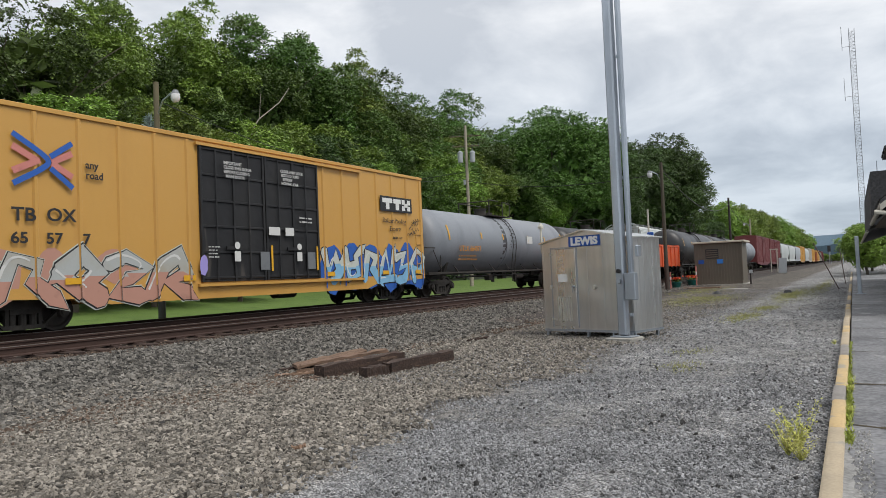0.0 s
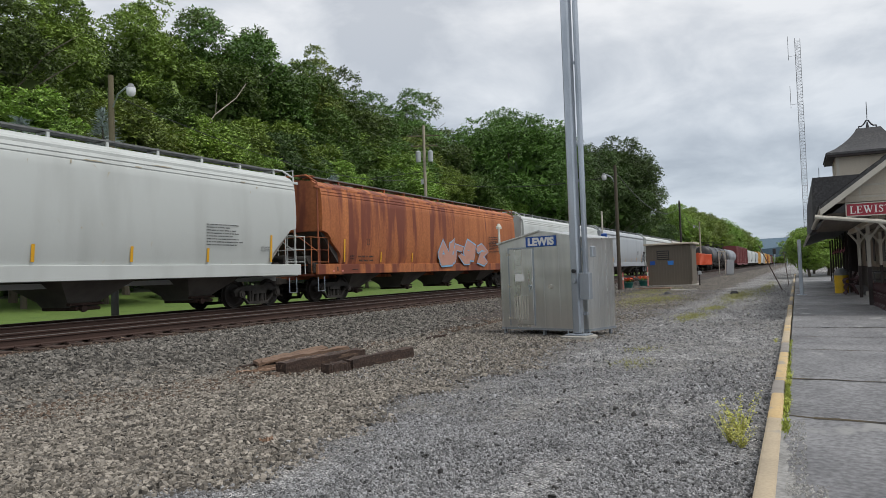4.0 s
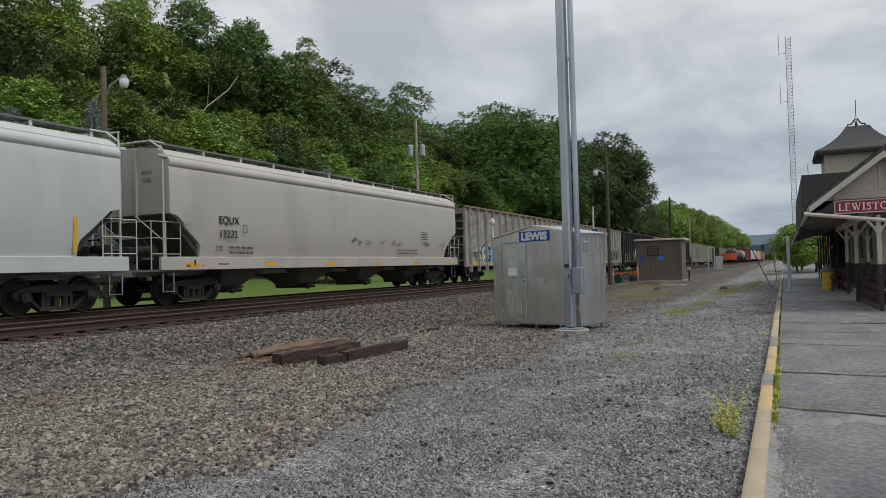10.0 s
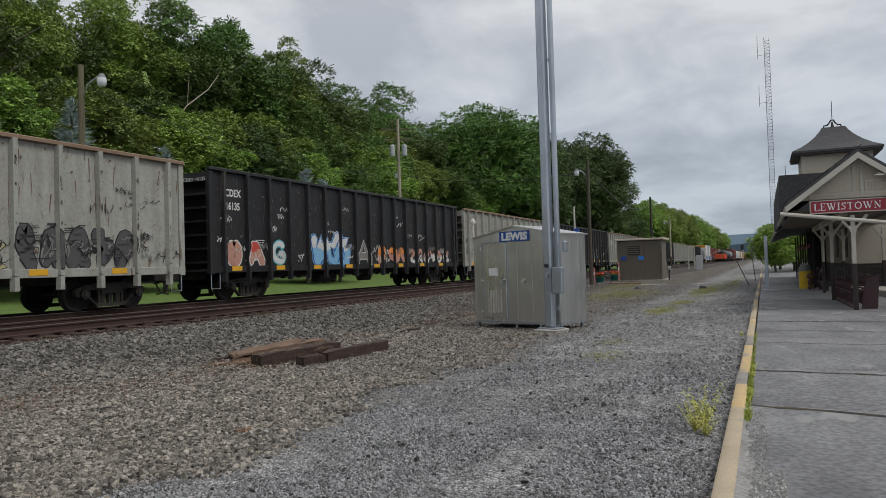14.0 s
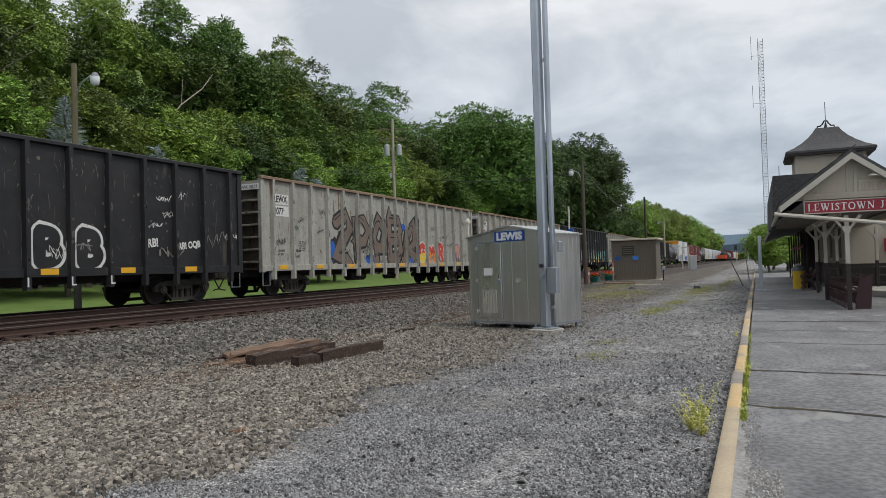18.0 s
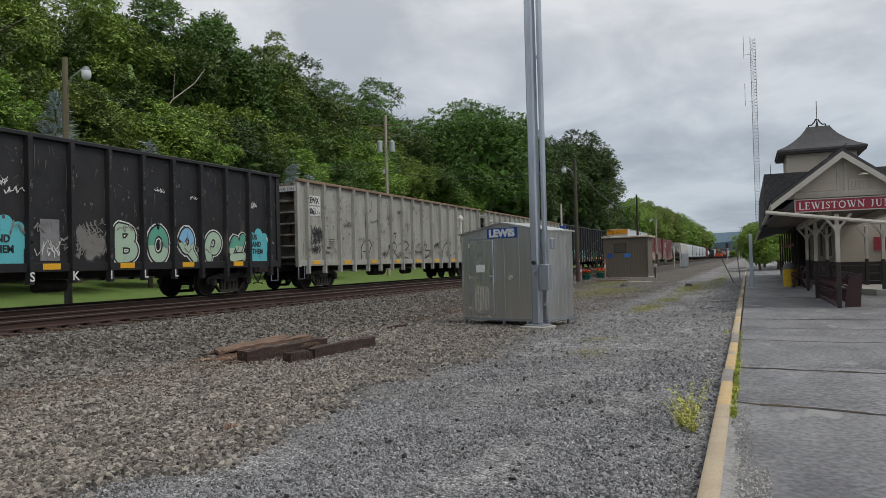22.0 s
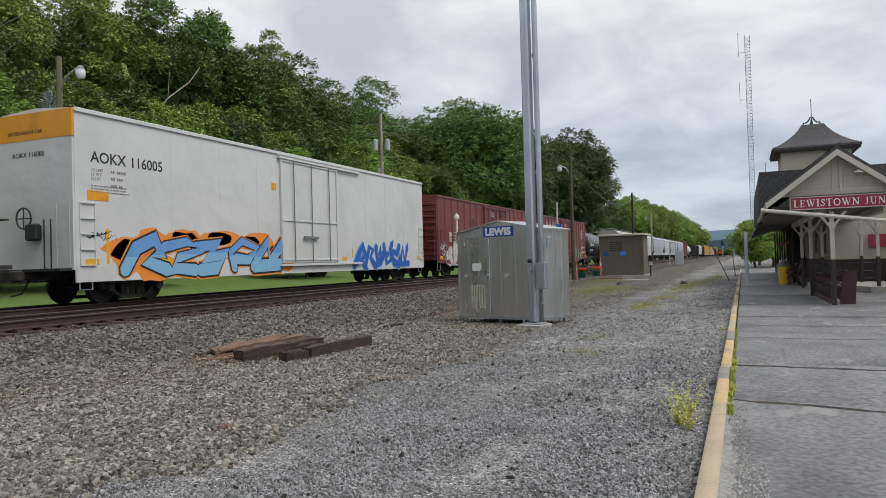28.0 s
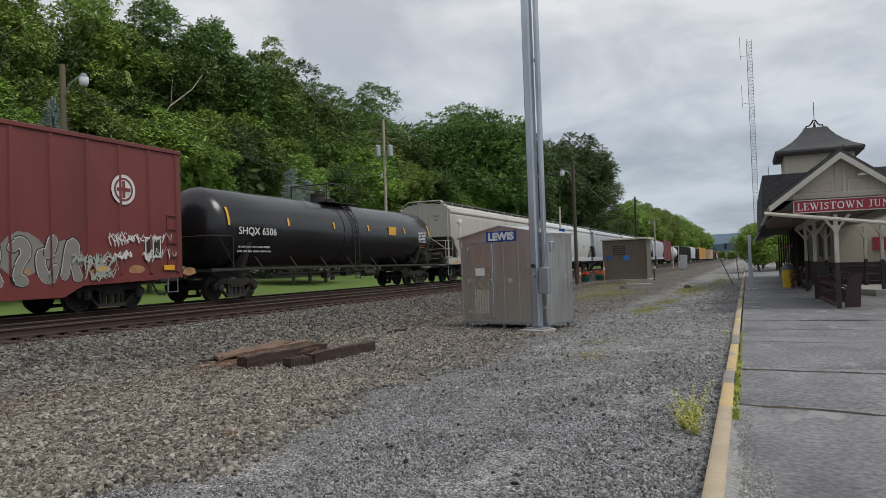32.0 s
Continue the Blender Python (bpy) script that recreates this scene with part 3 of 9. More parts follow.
def paint_layer(name, polys, material, parent, x, ribs, proud):
    """One sprayed colour on a car side, carried over the proud posts as well."""
    g = Geo()
    for p in polys:
        g.add(p, [tuple(range(len(p)))])
    for y, half in ribs:
        for p in polys:
            c_ = clip(p, y - half, y + half)
            if c_:
                g.add([(u, v, w + proud) for u, v, w in c_], [tuple(range(len(c_)))])
    ob = part(name, g, material, parent, m=pose(x, 0, 0) @ FACE_X)
    if name in ("rust_streak", "scrawled_tag", "letter_shine", "letter_shade", "rust_patch", "spray_bubble", "chalk_cloud", "spray_blot", "check_band"):
        tagged(ob, kind="stuff")


# strokes of painted letters: x from -.5 to .5, z from 0 to 1
ALPHA = {"A": ((-.42, 0, -.05, 1, .42, 0), (-.25, .35, .25, .35)), "B": ((-.36, 0, -.36, 1), (-.36, .97, .18, .95, .3, .75, .12, .53, -.3, .5), (-.3, .5, .24, .5, .4, .26, .2, .03, -.36, .03)),
         "C": ((.38, .85, .05, 1, -.36, .75, -.38, .25, .05, 0, .4, .16),), "D": ((-.36, 0, -.36, 1, .1, .98, .4, .7, .4, .3, .1, .02, -.36, .03),), "E": ((.38, .97, -.36, .97, -.36, .03, .4, .03), (-.36, .5, .25, .5)),
         "G": ((.38, .82, .05, 1, -.36, .75, -.38, .25, .05, 0, .4, .1, .4, .45, .08, .45),), "H": ((-.38, 0, -.36, 1), (.38, 0, .36, 1), (-.36, .5, .36, .5)), "I": ((0, 0, 0, 1), (-.3, .97, .3, .97), (-.3, .03, .3, .03)), "i": ((0, 0, 0, .62), (0, .92, .02, .95)), "l": ((0, 0, 0, 1),),
         "K": ((-.36, 0, -.36, 1), (.4, 1, -.3, .48, .42, 0)), "L": ((-.36, 1, -.36, .03, .4, .05),), "M": ((-.42, 0, -.38, 1, 0, .35, .38, 1, .42, 0),), "N": ((-.38, 0, -.36, 1, .34, .05, .38, 1),),
         "O": ((0, 1, -.38, .78, -.38, .22, 0, 0, .38, .22, .38, .78, 0, 1),), "P": ((-.36, 0, -.36, .97, .2, .97, .38, .72, .15, .45, -.3, .45),), "R": ((-.36, 0, -.36, .97, .2, .97, .36, .74, .12, .5, -.3, .5), (0, .5, .42, 0)),
         "S": ((.38, .85, .05, 1, -.36, .8, -.2, .56, .25, .44, .38, .2, .05, 0, -.4, .14),), "T": ((-.44, .95, .44, .95), (0, .95, 0, 0)), "U": ((-.38, 1, -.36, .2, 0, 0, .36, .2, .38, 1),), "V": ((-.4, 1, 0, .03, .4, 1),),
         "Y": ((-.38, 1, -.3, .55, .05, .45), (.38, 1, .3, .3, .1, .02, -.2, .02)), "Z": ((-.4, .95, .4, .95, -.38, .05, .42, .05),), "?": ((-.3, .75, -.1, 1, .25, .95, .3, .7, 0, .5, -.02, .28), (-.02, .06, 0, .08))}


ALPHA.update({str(i): glyph for i, glyph in enumerate(GLYPHS)})      # shapes that only look like letters


def painted_word(parent, x, letters, y0, y1, z0, z1, layers, half=.16, ribs=(), proud=.055, low=None, shine=None, seed=1, sway=.05, jag=0, squash=.8):
    """Letters sprayed one by one. layers: (extra width, paint), the widest first; low: a second tone on the lower half; shine: thin light strokes."""
    r = random.Random(seed)
    pitch_ = (y1 - y0) / len(letters)
    for k, (grow, m_) in enumerate(layers):
        last = k == len(layers) - 1
        q = random.Random(seed)
        for n_, ch in enumerate(letters):
            if ch == " ":
                continue
            c_, wide = y0 + (n_ + .5) * pitch_, (pitch_ - 2 * half) * squash * (1.25 if jag else 1.0)
            lean, tall, foot = q.uniform(-sway, sway) * 2, (z1 - z0 - 2 * half) * q.uniform(.9, 1), z0 + half + q.uniform(0, .04)
            polys, gleam = [], []
            for i_, line in enumerate(ALPHA[ch]):
                pts = [Vector((c_ + (line[j] + lean * (line[j + 1] - .5)) * wide + q.uniform(-sway, sway) * wide, foot + line[j + 1] * tall)) for j in range(0, len(line), 2)]
                h_ = .0016 * i_ + (.0042 if n_ % 2 else 0)
                polys += ribbon(pts if jag else rounded(pts, 2), half + grow, h_, .1 if not jag else .25)
                if jag and i_ == 0:
                    # a pointed barb off the end of the stroke
                    d_ = (pts[-1] - pts[-2]).normalized()
                    a_, b_ = pts[-1] + Vector((-d_.y, d_.x)) * (half + grow), pts[-1] - Vector((-d_.y, d_.x)) * (half + grow)
                    polys.append([(a_.x, a_.y, h_ + .0004), (pts[-1].x + d_.x * (2.2 * half + grow), pts[-1].y + d_.y * (2.2 * half + grow), h_ + .0004), (b_.x, b_.y, h_ + .0004)])
                if shine and last:
                    off = Vector((-half * .45, half * .4))
                    cut_ = rounded(pts, 2)
                    gleam += ribbon([p + off for p in cut_[1:max(4, len(cut_) // 2)]], half * .13, h_ + .003, .3)
            paint_layer("painted_letter" if last else "letter_edge", polys, m_, parent, x + .007 * k, ribs, proud)
            if last and low:
                split = z0 + (z1 - z0) * .5
                under = [clip([(a, b, h + .0012) for a, b, h in p], z0 - 1, split + .08 * math.sin(p[0][0] * 4), 1) for p in polys]
                paint_layer("letter_shade", [p for p in under if p], low, parent, x + .007 * k, ribs, proud)
            if gleam:
                paint_layer("letter_shine", gleam, shine, parent, x + .007 * k + .002, ribs, proud)


def patch(parent, name, x, polys, material, ribs=(), proud=.055):
    """A flat sprayed or rusted area on a car side, with a ragged edge. polys: (y, z, half width, half height)."""
    r = random.Random(int(abs(polys[0][0]) * 100) + len(polys))
    out = []
    for k, (y, z, a, b) in enumerate(polys):
        out.append([(y + a * r.uniform(.8, 1.1) * math.cos(t * math.pi / 7), z + b * r.uniform(.8, 1.1) * math.sin(t * math.pi / 7), k * .0002) for t in range(14)])
    paint_layer(name, out, material, parent, x, ribs, proud)


def scrawl(parent, x, y0, y1, z0, z1, material, seed, lines=5, size=1.0):
    """Quick hand-drawn tags: looping thin lines."""
    r = random.Random(seed)
    polys = []
    for k in range(lines):
        ln, tall = r.uniform(.3, .95) * size, r.uniform(.07, .2) * size
        y, z = r.uniform(y0, max(y0 + .01, y1 - ln)), r.uniform(z0 + tall, max(z0 + tall + .01, z1 - tall))
        f1, f2, p1, p2, lift = r.uniform(2, 5), r.uniform(2.5, 6), r.uniform(0, 6), r.uniform(0, 6), r.uniform(-.1, .25)
        n = 34
        pts = [Vector((y + ln * u / n + .07 * size * math.sin(f1 * 6.28 * u / n + p1), z + lift * ln * u / n + tall * math.sin(f2 * 6.28 * u / n + p2) * (.6 + .4 * math.sin(u * 1.7 + p1)))) for u in range(n)]
        polys += ribbon(pts, r.uniform(.007, .015) * size, k * .0003, .4)
    paint_layer("scrawled_tag", polys, material, parent, x, (), 0)


def streaks(parent, x, y0, y1, ztop, material, seed, count, reach=1.4):
    """Rust runs, scratches and flaked spots on a car side: thin crooked smears of many sizes."""
    r = random.Random(seed)
    polys = []
    for k in range(count * 3):
        kind, z_ = r.random(), k * .00002
        y, za = r.uniform(y0, y1), ztop - r.uniform(0, 1.0) ** 1.6 * 2.6
        if kind < .45:
            # a run with a wandering line
            w, ln, j = r.uniform(.004, .016), r.uniform(.1, reach * .55), r.uniform(-.05, .05)
            polys.append([(y - w, za, z_), (y + w, za - .02, z_), (y + w * .7 + j, za - ln * .6, z_), (y + j * 1.3, za - ln, z_), (y - w * .6 + j, za - ln * .55, z_)])
        elif kind < .75:
            # a slanting scratch
            a, ln, w = r.uniform(-2.6, -.4), r.uniform(.06, .32), r.uniform(.003, .010)
            d = Vector((math.cos(a), math.sin(a)))
            polys.append([(y - d.y * w, za + d.x * w, z_), (y + d.x * ln, za + d.y * ln, z_), (y + d.y * w, za - d.x * w, z_)])
        else:
            # a flaked spot
            a, b = r.uniform(.012, .06), r.uniform(.012, .08)
            polys.append([(y + a * r.uniform(.5, 1.1) * math.cos(q * math.pi / 4), za + b * r.uniform(.5, 1.1) * math.sin(q * math.pi / 4), z_) for q in range(8)])
    paint_layer("rust_streak", polys, material, parent, x, (), 0)


# ---------------------------------------------------------------- ground and tracks
RAIL_Z = 0.608
NEAR_X, FAR_X = -13.63, -17.50          # centre lines of the two tracks
KERB_X = -0.337


def ground_z(x, y=20.0):
    """Cross-section of the ground: gravel yard, ballast shoulder (steeper further down the line), lawn, wooded bank."""
    k = min(max((y - 26) / 18, 0), 1)
    pts = ((-900, 30), (-120, 12), (-60, 5.5), (-40, 1.5), (-30, 0.75), (-22, 0.20), (-20.6, 0.25), (-19.6, 0.42), (-12.65, 0.39), (-12.2, 0.335), (-10.9 - 1.0 * k, 0.34), (-8.9 - 2.5 * k, 0.02), (-8, 0), (0, 0), (400, 0))
    for (a, za), (b, zb) in zip(pts, pts[1:]):
        if a <= x <= b:
            return za + (zb - za) * (x - a) / (b - a)
    return 0.0


def ground_strip(name, xs, ys, material, label, category, rough=0.0, seed=1):
    g = Geo()
    r = random.Random(seed)
    loops = [[(x, y, ground_z(x, y) + (r.uniform(-rough, rough) if 0 < i < len(xs) - 1 else 0)) for i, x in enumerate(xs)] for y in ys]
    n = len(xs)
    g.add([p for lp in loops for p in lp], [(a * n + i, a * n + i + 1, (a + 1) * n + i + 1, (a + 1) * n + i) for a in range(len(ys) - 1) for i in range(n - 1)])
    return solid(name, g, material, label, category, kind="structure")


def steps(a, b, d):
    n = max(1, round((b - a) / d))
    return [a + (b - a) * i / n for i in range(n + 1)]


FAR_ROWS = steps(60, 160, 10) + [250, 400, 700, 1200, 2500]
YS = [-60, -20] + steps(-4, 60, 0.8) + FAR_ROWS[1:]
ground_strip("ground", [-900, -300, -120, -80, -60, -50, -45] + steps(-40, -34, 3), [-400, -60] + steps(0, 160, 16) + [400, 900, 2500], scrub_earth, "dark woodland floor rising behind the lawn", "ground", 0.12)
ground_strip("lawn", [-34.0, -32, -30, -28, -26] + steps(-25, -20.6, 1.1) + [-20.0, -19.6], [-400] + YS, grass, "bright green mown grass strip beyond the tracks", "grass", 0.02, 3)
ground_strip("ballast_bed", steps(-19.6, -12.4, 0.9) + steps(-12.2, -8.6, 0.3), [-400] + YS, ballast_bed, "dark crushed-stone ballast bed under both tracks", "ballast", 0.018, 4)
ground_strip("gravel_yard", steps(-8.6, KERB_X - 0.05, 0.45) + [KERB_X + .02], [-400] + YS, gravel_path, "grey and brown crushed-stone yard and drive along the platform", "gravel", 0.012, 5)
solid("far_ground", Geo().box(-6, 900, -400, 2500, -0.5, -0.06), gravel_path, "plain ground beyond the platform", "ground", kind="structure")


def rail(x, label):
    ob = thing("rail", label, "rail", "running rails", pose(x, 0, RAIL_Z))
    web = [(-.075, -.172), (.075, -.172), (.075, -.155), (.012, -.135), (.012, -.05), (.034, -.038), (.034, -.012), (-.034, -.012), (-.034, -.038), (-.012, -.05), (-.012, -.135), (-.075, -.155)]
    part("web", Geo().prism(web, "y", -200, 1500), rail_rust, ob, "rust-brown rail web and foot")
    part("head", Geo().prism([(-.036, -.011), (.036, -.011), (.034, -.002), (.026, 0), (-.026, 0), (-.034, -.002)], "y", -200, 1500), rail_head, ob, "polished running surface")


for cx in (NEAR_X, FAR_X):
    for side in (-0.7525, 0.7525):
        rail(cx + side, "long steel running rail on timber ties")

tie_me = Geo().box(-1.3, 1.3, -.11, .11, -.178, 0, .015).mesh("tie", tie_wood)
plate_me = Geo().box(-.18, .18, -.1, .1, 0, .015).box(-.11, -.08, -.1, .1, .015, .04).box(.08, .11, -.1, .1, .015, .04).mesh("tie_plate", rail_rust)
far_ties = Geo()
rt = random.Random(11)
for cx, row in ((NEAR_X, "near"), (FAR_X, "far")):
    bed = thing("track_ties", "row of weathered timber ties under the rails", "railway ties")
    y = -6.0
    while y < 230:
        dx, rz = rt.uniform(-.05, .05), rt.uniform(-1.2, 1.2)
        if 0 < y < 60:
            t = part("tie", tie_me, tie_wood, bed, m=pose(cx + dx, y, RAIL_Z - .19, 0, rt.uniform(-.4, .4), rz))
            for s in (-0.7525, 0.7525):
                part("tie_plate", plate_me, rail_rust, t, m=pose(s - dx, 0, 0.001))
        else:
            far_ties.box(cx + dx - 1.3, cx + dx + 1.3, y - .11, y + .11, RAIL_Z - .36, RAIL_Z - .19)
        y += 0.52
solid("distant_ties", far_ties, tie_wood, "timber ties further along the line", "railway ties", kind="stuff")


def stones(name, zones, size, material, label, seed, lift=0.0, keep=None, flat=.8):
    """Loose broken stones bedded over strips of the yard: (x0, x1, y0, y1, count). keep(x, y): the share that stays."""
    rng = np.random.default_rng(seed)
    block = np.array([(a, b, c) for a in (-1, 1) for b in (-1, 1) for c in (-1, 1)], float)
    quads = np.array([(0, 1, 3, 2), (4, 6, 7, 5), (0, 4, 5, 1), (2, 3, 7, 6), (1, 5, 7, 3)])
    xs_, ys_, us_ = [], [], []
    for x0, x1, y0, y1, count in zones:
        u = rng.uniform(0, 1, count)
        xs_.append(rng.uniform(x0, x1, count))
        ys_.append(y0 + (y1 - y0) * u ** 1.35)
        us_.append(u)
    px, py, u = np.concatenate(xs_), np.concatenate(ys_), np.concatenate(us_)
    ok = px > -2.1 * py - .6
    if keep:
        ok &= rng.uniform(0, 1, len(px)) < keep(px, py)
    px, py, u = px[ok], py[ok], u[ok]
    count = len(px)
    pz = np.array([ground_z(v, w) for v, w in zip(px, py)]) + lift
    s = size * rng.uniform(.5, 1.3, count) * (1 + .3 * u)
    v = block[None] * np.stack([rng.uniform(.36, .56, count), rng.uniform(.26, .46, count), rng.uniform(.5, 1.0, count) * flat * .5], -1)[:, None, :]
    v = (v + rng.normal(scale=.085, size=(count, 8, 3))) * s[:, None, None]
    v[:, 1::2, :2] *= rng.uniform(.45, .95, (count, 1, 1))
    tx, ty, ang = rng.normal(scale=.28, size=(3, count))
    ang = ang * 20
    z2 = v[:, :, 2] + v[:, :, 0] * tx[:, None] + v[:, :, 1] * ty[:, None]
    c, sn = np.cos(ang)[:, None], np.sin(ang)[:, None]
    w = np.stack([v[:, :, 0] * c - v[:, :, 1] * sn + px[:, None], v[:, :, 0] * sn + v[:, :, 1] * c + py[:, None], z2 + (pz + s * rng.uniform(.05, .22, count))[:, None]], -1).reshape(-1, 3)
    f = (quads[None] + (np.arange(count) * 8)[:, None, None]).reshape(-1, 4)
    me = bpy.data.meshes.new(name)
    me.vertices.add(len(w))
    me.vertices.foreach_set("co", w.ravel())
    me.loops.add(f.size)
    me.loops.foreach_set("vertex_index", f.ravel())
    me.polygons.add(len(f))
    me.polygons.foreach_set("loop_start", np.arange(len(f)) * 4)
    me.polygons.foreach_set("use_smooth", np.zeros(len(f), bool))
    me.update(calc_edges=True)
    me.materials.append(material)
    return tagged(new(name, me), label, "gravel", kind="stuff")


def border(y):
    """Where the brown gravel gives way to the grey drive."""
    return -3.95 + .32 * np.sin(y * 1.1 + 2.2) + .16 * np.sin(y * 3.1) + .10 * np.sin(y * 7.7)


stones("loose_gravel", [(-9.6, -3.0, 2.8, 9.0, 70000), (-9.4, -3.0, 8.0, 16.5, 26000), (-9.6, -3.8, 15, 34, 9000)], .037, loose_brown, "loose brownish broken stone on the yard", 3, keep=lambda x, y: np.clip((border(y) - x) / .6, 0, 1))
stones("crushed_stone", [(-4.8, -.36, 2.4, 7.0, 78000), (-4.8, -.36, 6.0, 11, 20000)], .0165, loose_stone, "fine blue-grey crushed stone on the drive", 4, keep=lambda x, y: np.clip((x - border(y)) / .6 + .6, 0, 1))
stones("coarse_stone", [(-4.6, -.4, 2.6, 9, 2200), (-1.6, -.36, 4.5, 12, 2600), (-6.5, -.4, 9, 26, 12000), (-6.0, -.4, 24, 46, 6000)], .027, loose_stone, "coarser grey stones scattered over the drive", 6)
stones("dark_chips", [(-4.8, -.5, 3, 12, 150), (-9, -4, 4, 12, 100)], .036, mat("dark_slag_chip", (.03, .028, .026), None, .4, 4, rough=.8), "scattered dark slag chips on the gravel", 8, lift=.004)
stones("ballast_stones", [(-12.25, -8.3, 4.5, 20, 36000), (-12.2, -9.6, 19, 60, 13000)], .057, loose_ballast, "loose angular grey ballast on the track shoulder", 5, keep=lambda x, y: np.clip((-8.2 + .3 * np.sin(y * 1.7) - x) / .7, 0, 1), flat=.75)
stones("stained_stone", [(-9.4, -6.4, 4.5, 10, 4200), (-9.6, -8.0, 10, 24, 2600), (-12.6, -11.9, 6, 40, 5000)], .042, mat("rust_stained_stone", (.115, .080, .058), (.05, .034, .026), .6, 3, rough=.9, bump=.2, island=.6, fine=120), "rust-stained brown stones along the foot of the ballast", 7, keep=lambda x, y: np.maximum(np.exp(-((x + 8.0 - .35 * np.sin(y * .9)) / .6) ** 2), x < -11.8), lift=.006)
stones("mortar_crumb", [(-.16, .08, 2.4, 5.2, 2600), (-.16, -.03, 5, 7.2, 500)], .0095, mat("pale_mortar_chip", (.36, .35, .33), (.2, .19, .18), .6, 5, rough=.9, island=.4), "crumbled mortar chips behind the kerb", 9, lift=.108)

# platform: asphalt slabs with open joints, behind a painted kerb
platform = thing("platform", "grey asphalt station platform with open joints", "platform", kind="structure")
joints = [-3.0, 3.4, 7.45, 10.0, 13.9, 17.2, 21.0, 26.0, 33.0, 42.0, 60.0, 90.0]
for i, (a, b) in enumerate(zip(joints, joints[1:])):
    part("slab", Geo().box(KERB_X + .15, 14, a + .022, b - .022, -.3, .10 + (.004 if i % 2 else 0), .012), asphalt, platform)
solid("joint_filler", Geo().box(KERB_X + .14, 14, -3, 90, -.3, .055), mat("mossy_joint_dirt", (.05, .055, .03), (.16, .13, .05), .6, 3, rough=1), "dirt and moss in the platform joints", "dirt", kind="structure")
moss_dirt = mat("dark_joint_dirt", (.016, .014, .012), (.10, .072, .028), .75, 2.2, rough=1)
rc = random.Random(9)
for k, (cy, slope, wid) in enumerate(((3.4, -.1, .03), (7.42, -.20, .10), (9.78, -.10, .075), (13.0, -.12, .05), (15.2, -.1, .04), (17.3, -.06, .06), (21.0, -.04, .05), (26.0, -.03, .06), (33.0, 0, .08), (42.0, 0, .08))):
    g = Geo()
    pts = [(KERB_X + .16 + i * .22, cy + slope * i * .22 * (1 if i < 8 else .6) + rc.uniform(-.025, .025)) for i in range(60)]
    for (xa, ya), (xb, yb) in zip(pts, pts[1:]):
        w0 = wid * rc.uniform(.5, 1.1)
        g.add([(xa, ya - w0 / 2, .1065), (xb, yb - w0 / 2, .1065), (xb, yb + w0 / 2, .1065), (xa, ya + w0 / 2, .1065)], [(0, 1, 2, 3)])
    part("joint", g, moss_dirt, platform, "open dirt-filled platform joint")
kerb = thing("kerb", "painted stone platform kerb, yellow and bare lengths alternating", "kerb", kind="structure")
yk, rk = -3.0, random.Random(5)
lengths = [5.0, 5.2, 1.35, 0.95, 2.9, 1.5, 2.4, 1.4, 2.6]
i = 0
while yk < 90:
    ln = lengths[i % len(lengths)] if i < 9 else rk.uniform(1.2, 3.2)
    km = (tan_kerb, tan_kerb, yellow_kerb, stone_kerb, yellow_kerb, stone_kerb, tan_kerb, yellow_kerb, tan_kerb)[i % 9]
    part("kerb_stone", Geo().box(KERB_X, KERB_X + .122, yk + .006, yk + ln - .006, -.25, .125, .014), km, kerb, m=pose(rk.uniform(-.008, .008), 0, rk.uniform(-.006, .004)))
    yk += ln
    i += 1
rk2 = random.Random(8)
ragged = [(KERB_X + .30 - .16 * max(0, (y_ - 3.2) / 4.3) + rk2.uniform(-.03, .03), y_) for y_ in steps(-3, 7.4, .12)]
g = Geo()
g.loft([[(KERB_X + .124, y_, .02), (x_, y_, .02), (x_ - .01, y_, .109), (KERB_X + .124, y_, .113)] for x_, y_ in ragged])
solid("kerb_mortar", g, mat("crumbled_grey_mortar", (.25, .245, .235), (.14, .137, .13), .6, 5, rough=.95, bump=.5, grain=.3, fine=30), "crumbling pale mortar strip behind the kerb", "concrete", kind="structure")


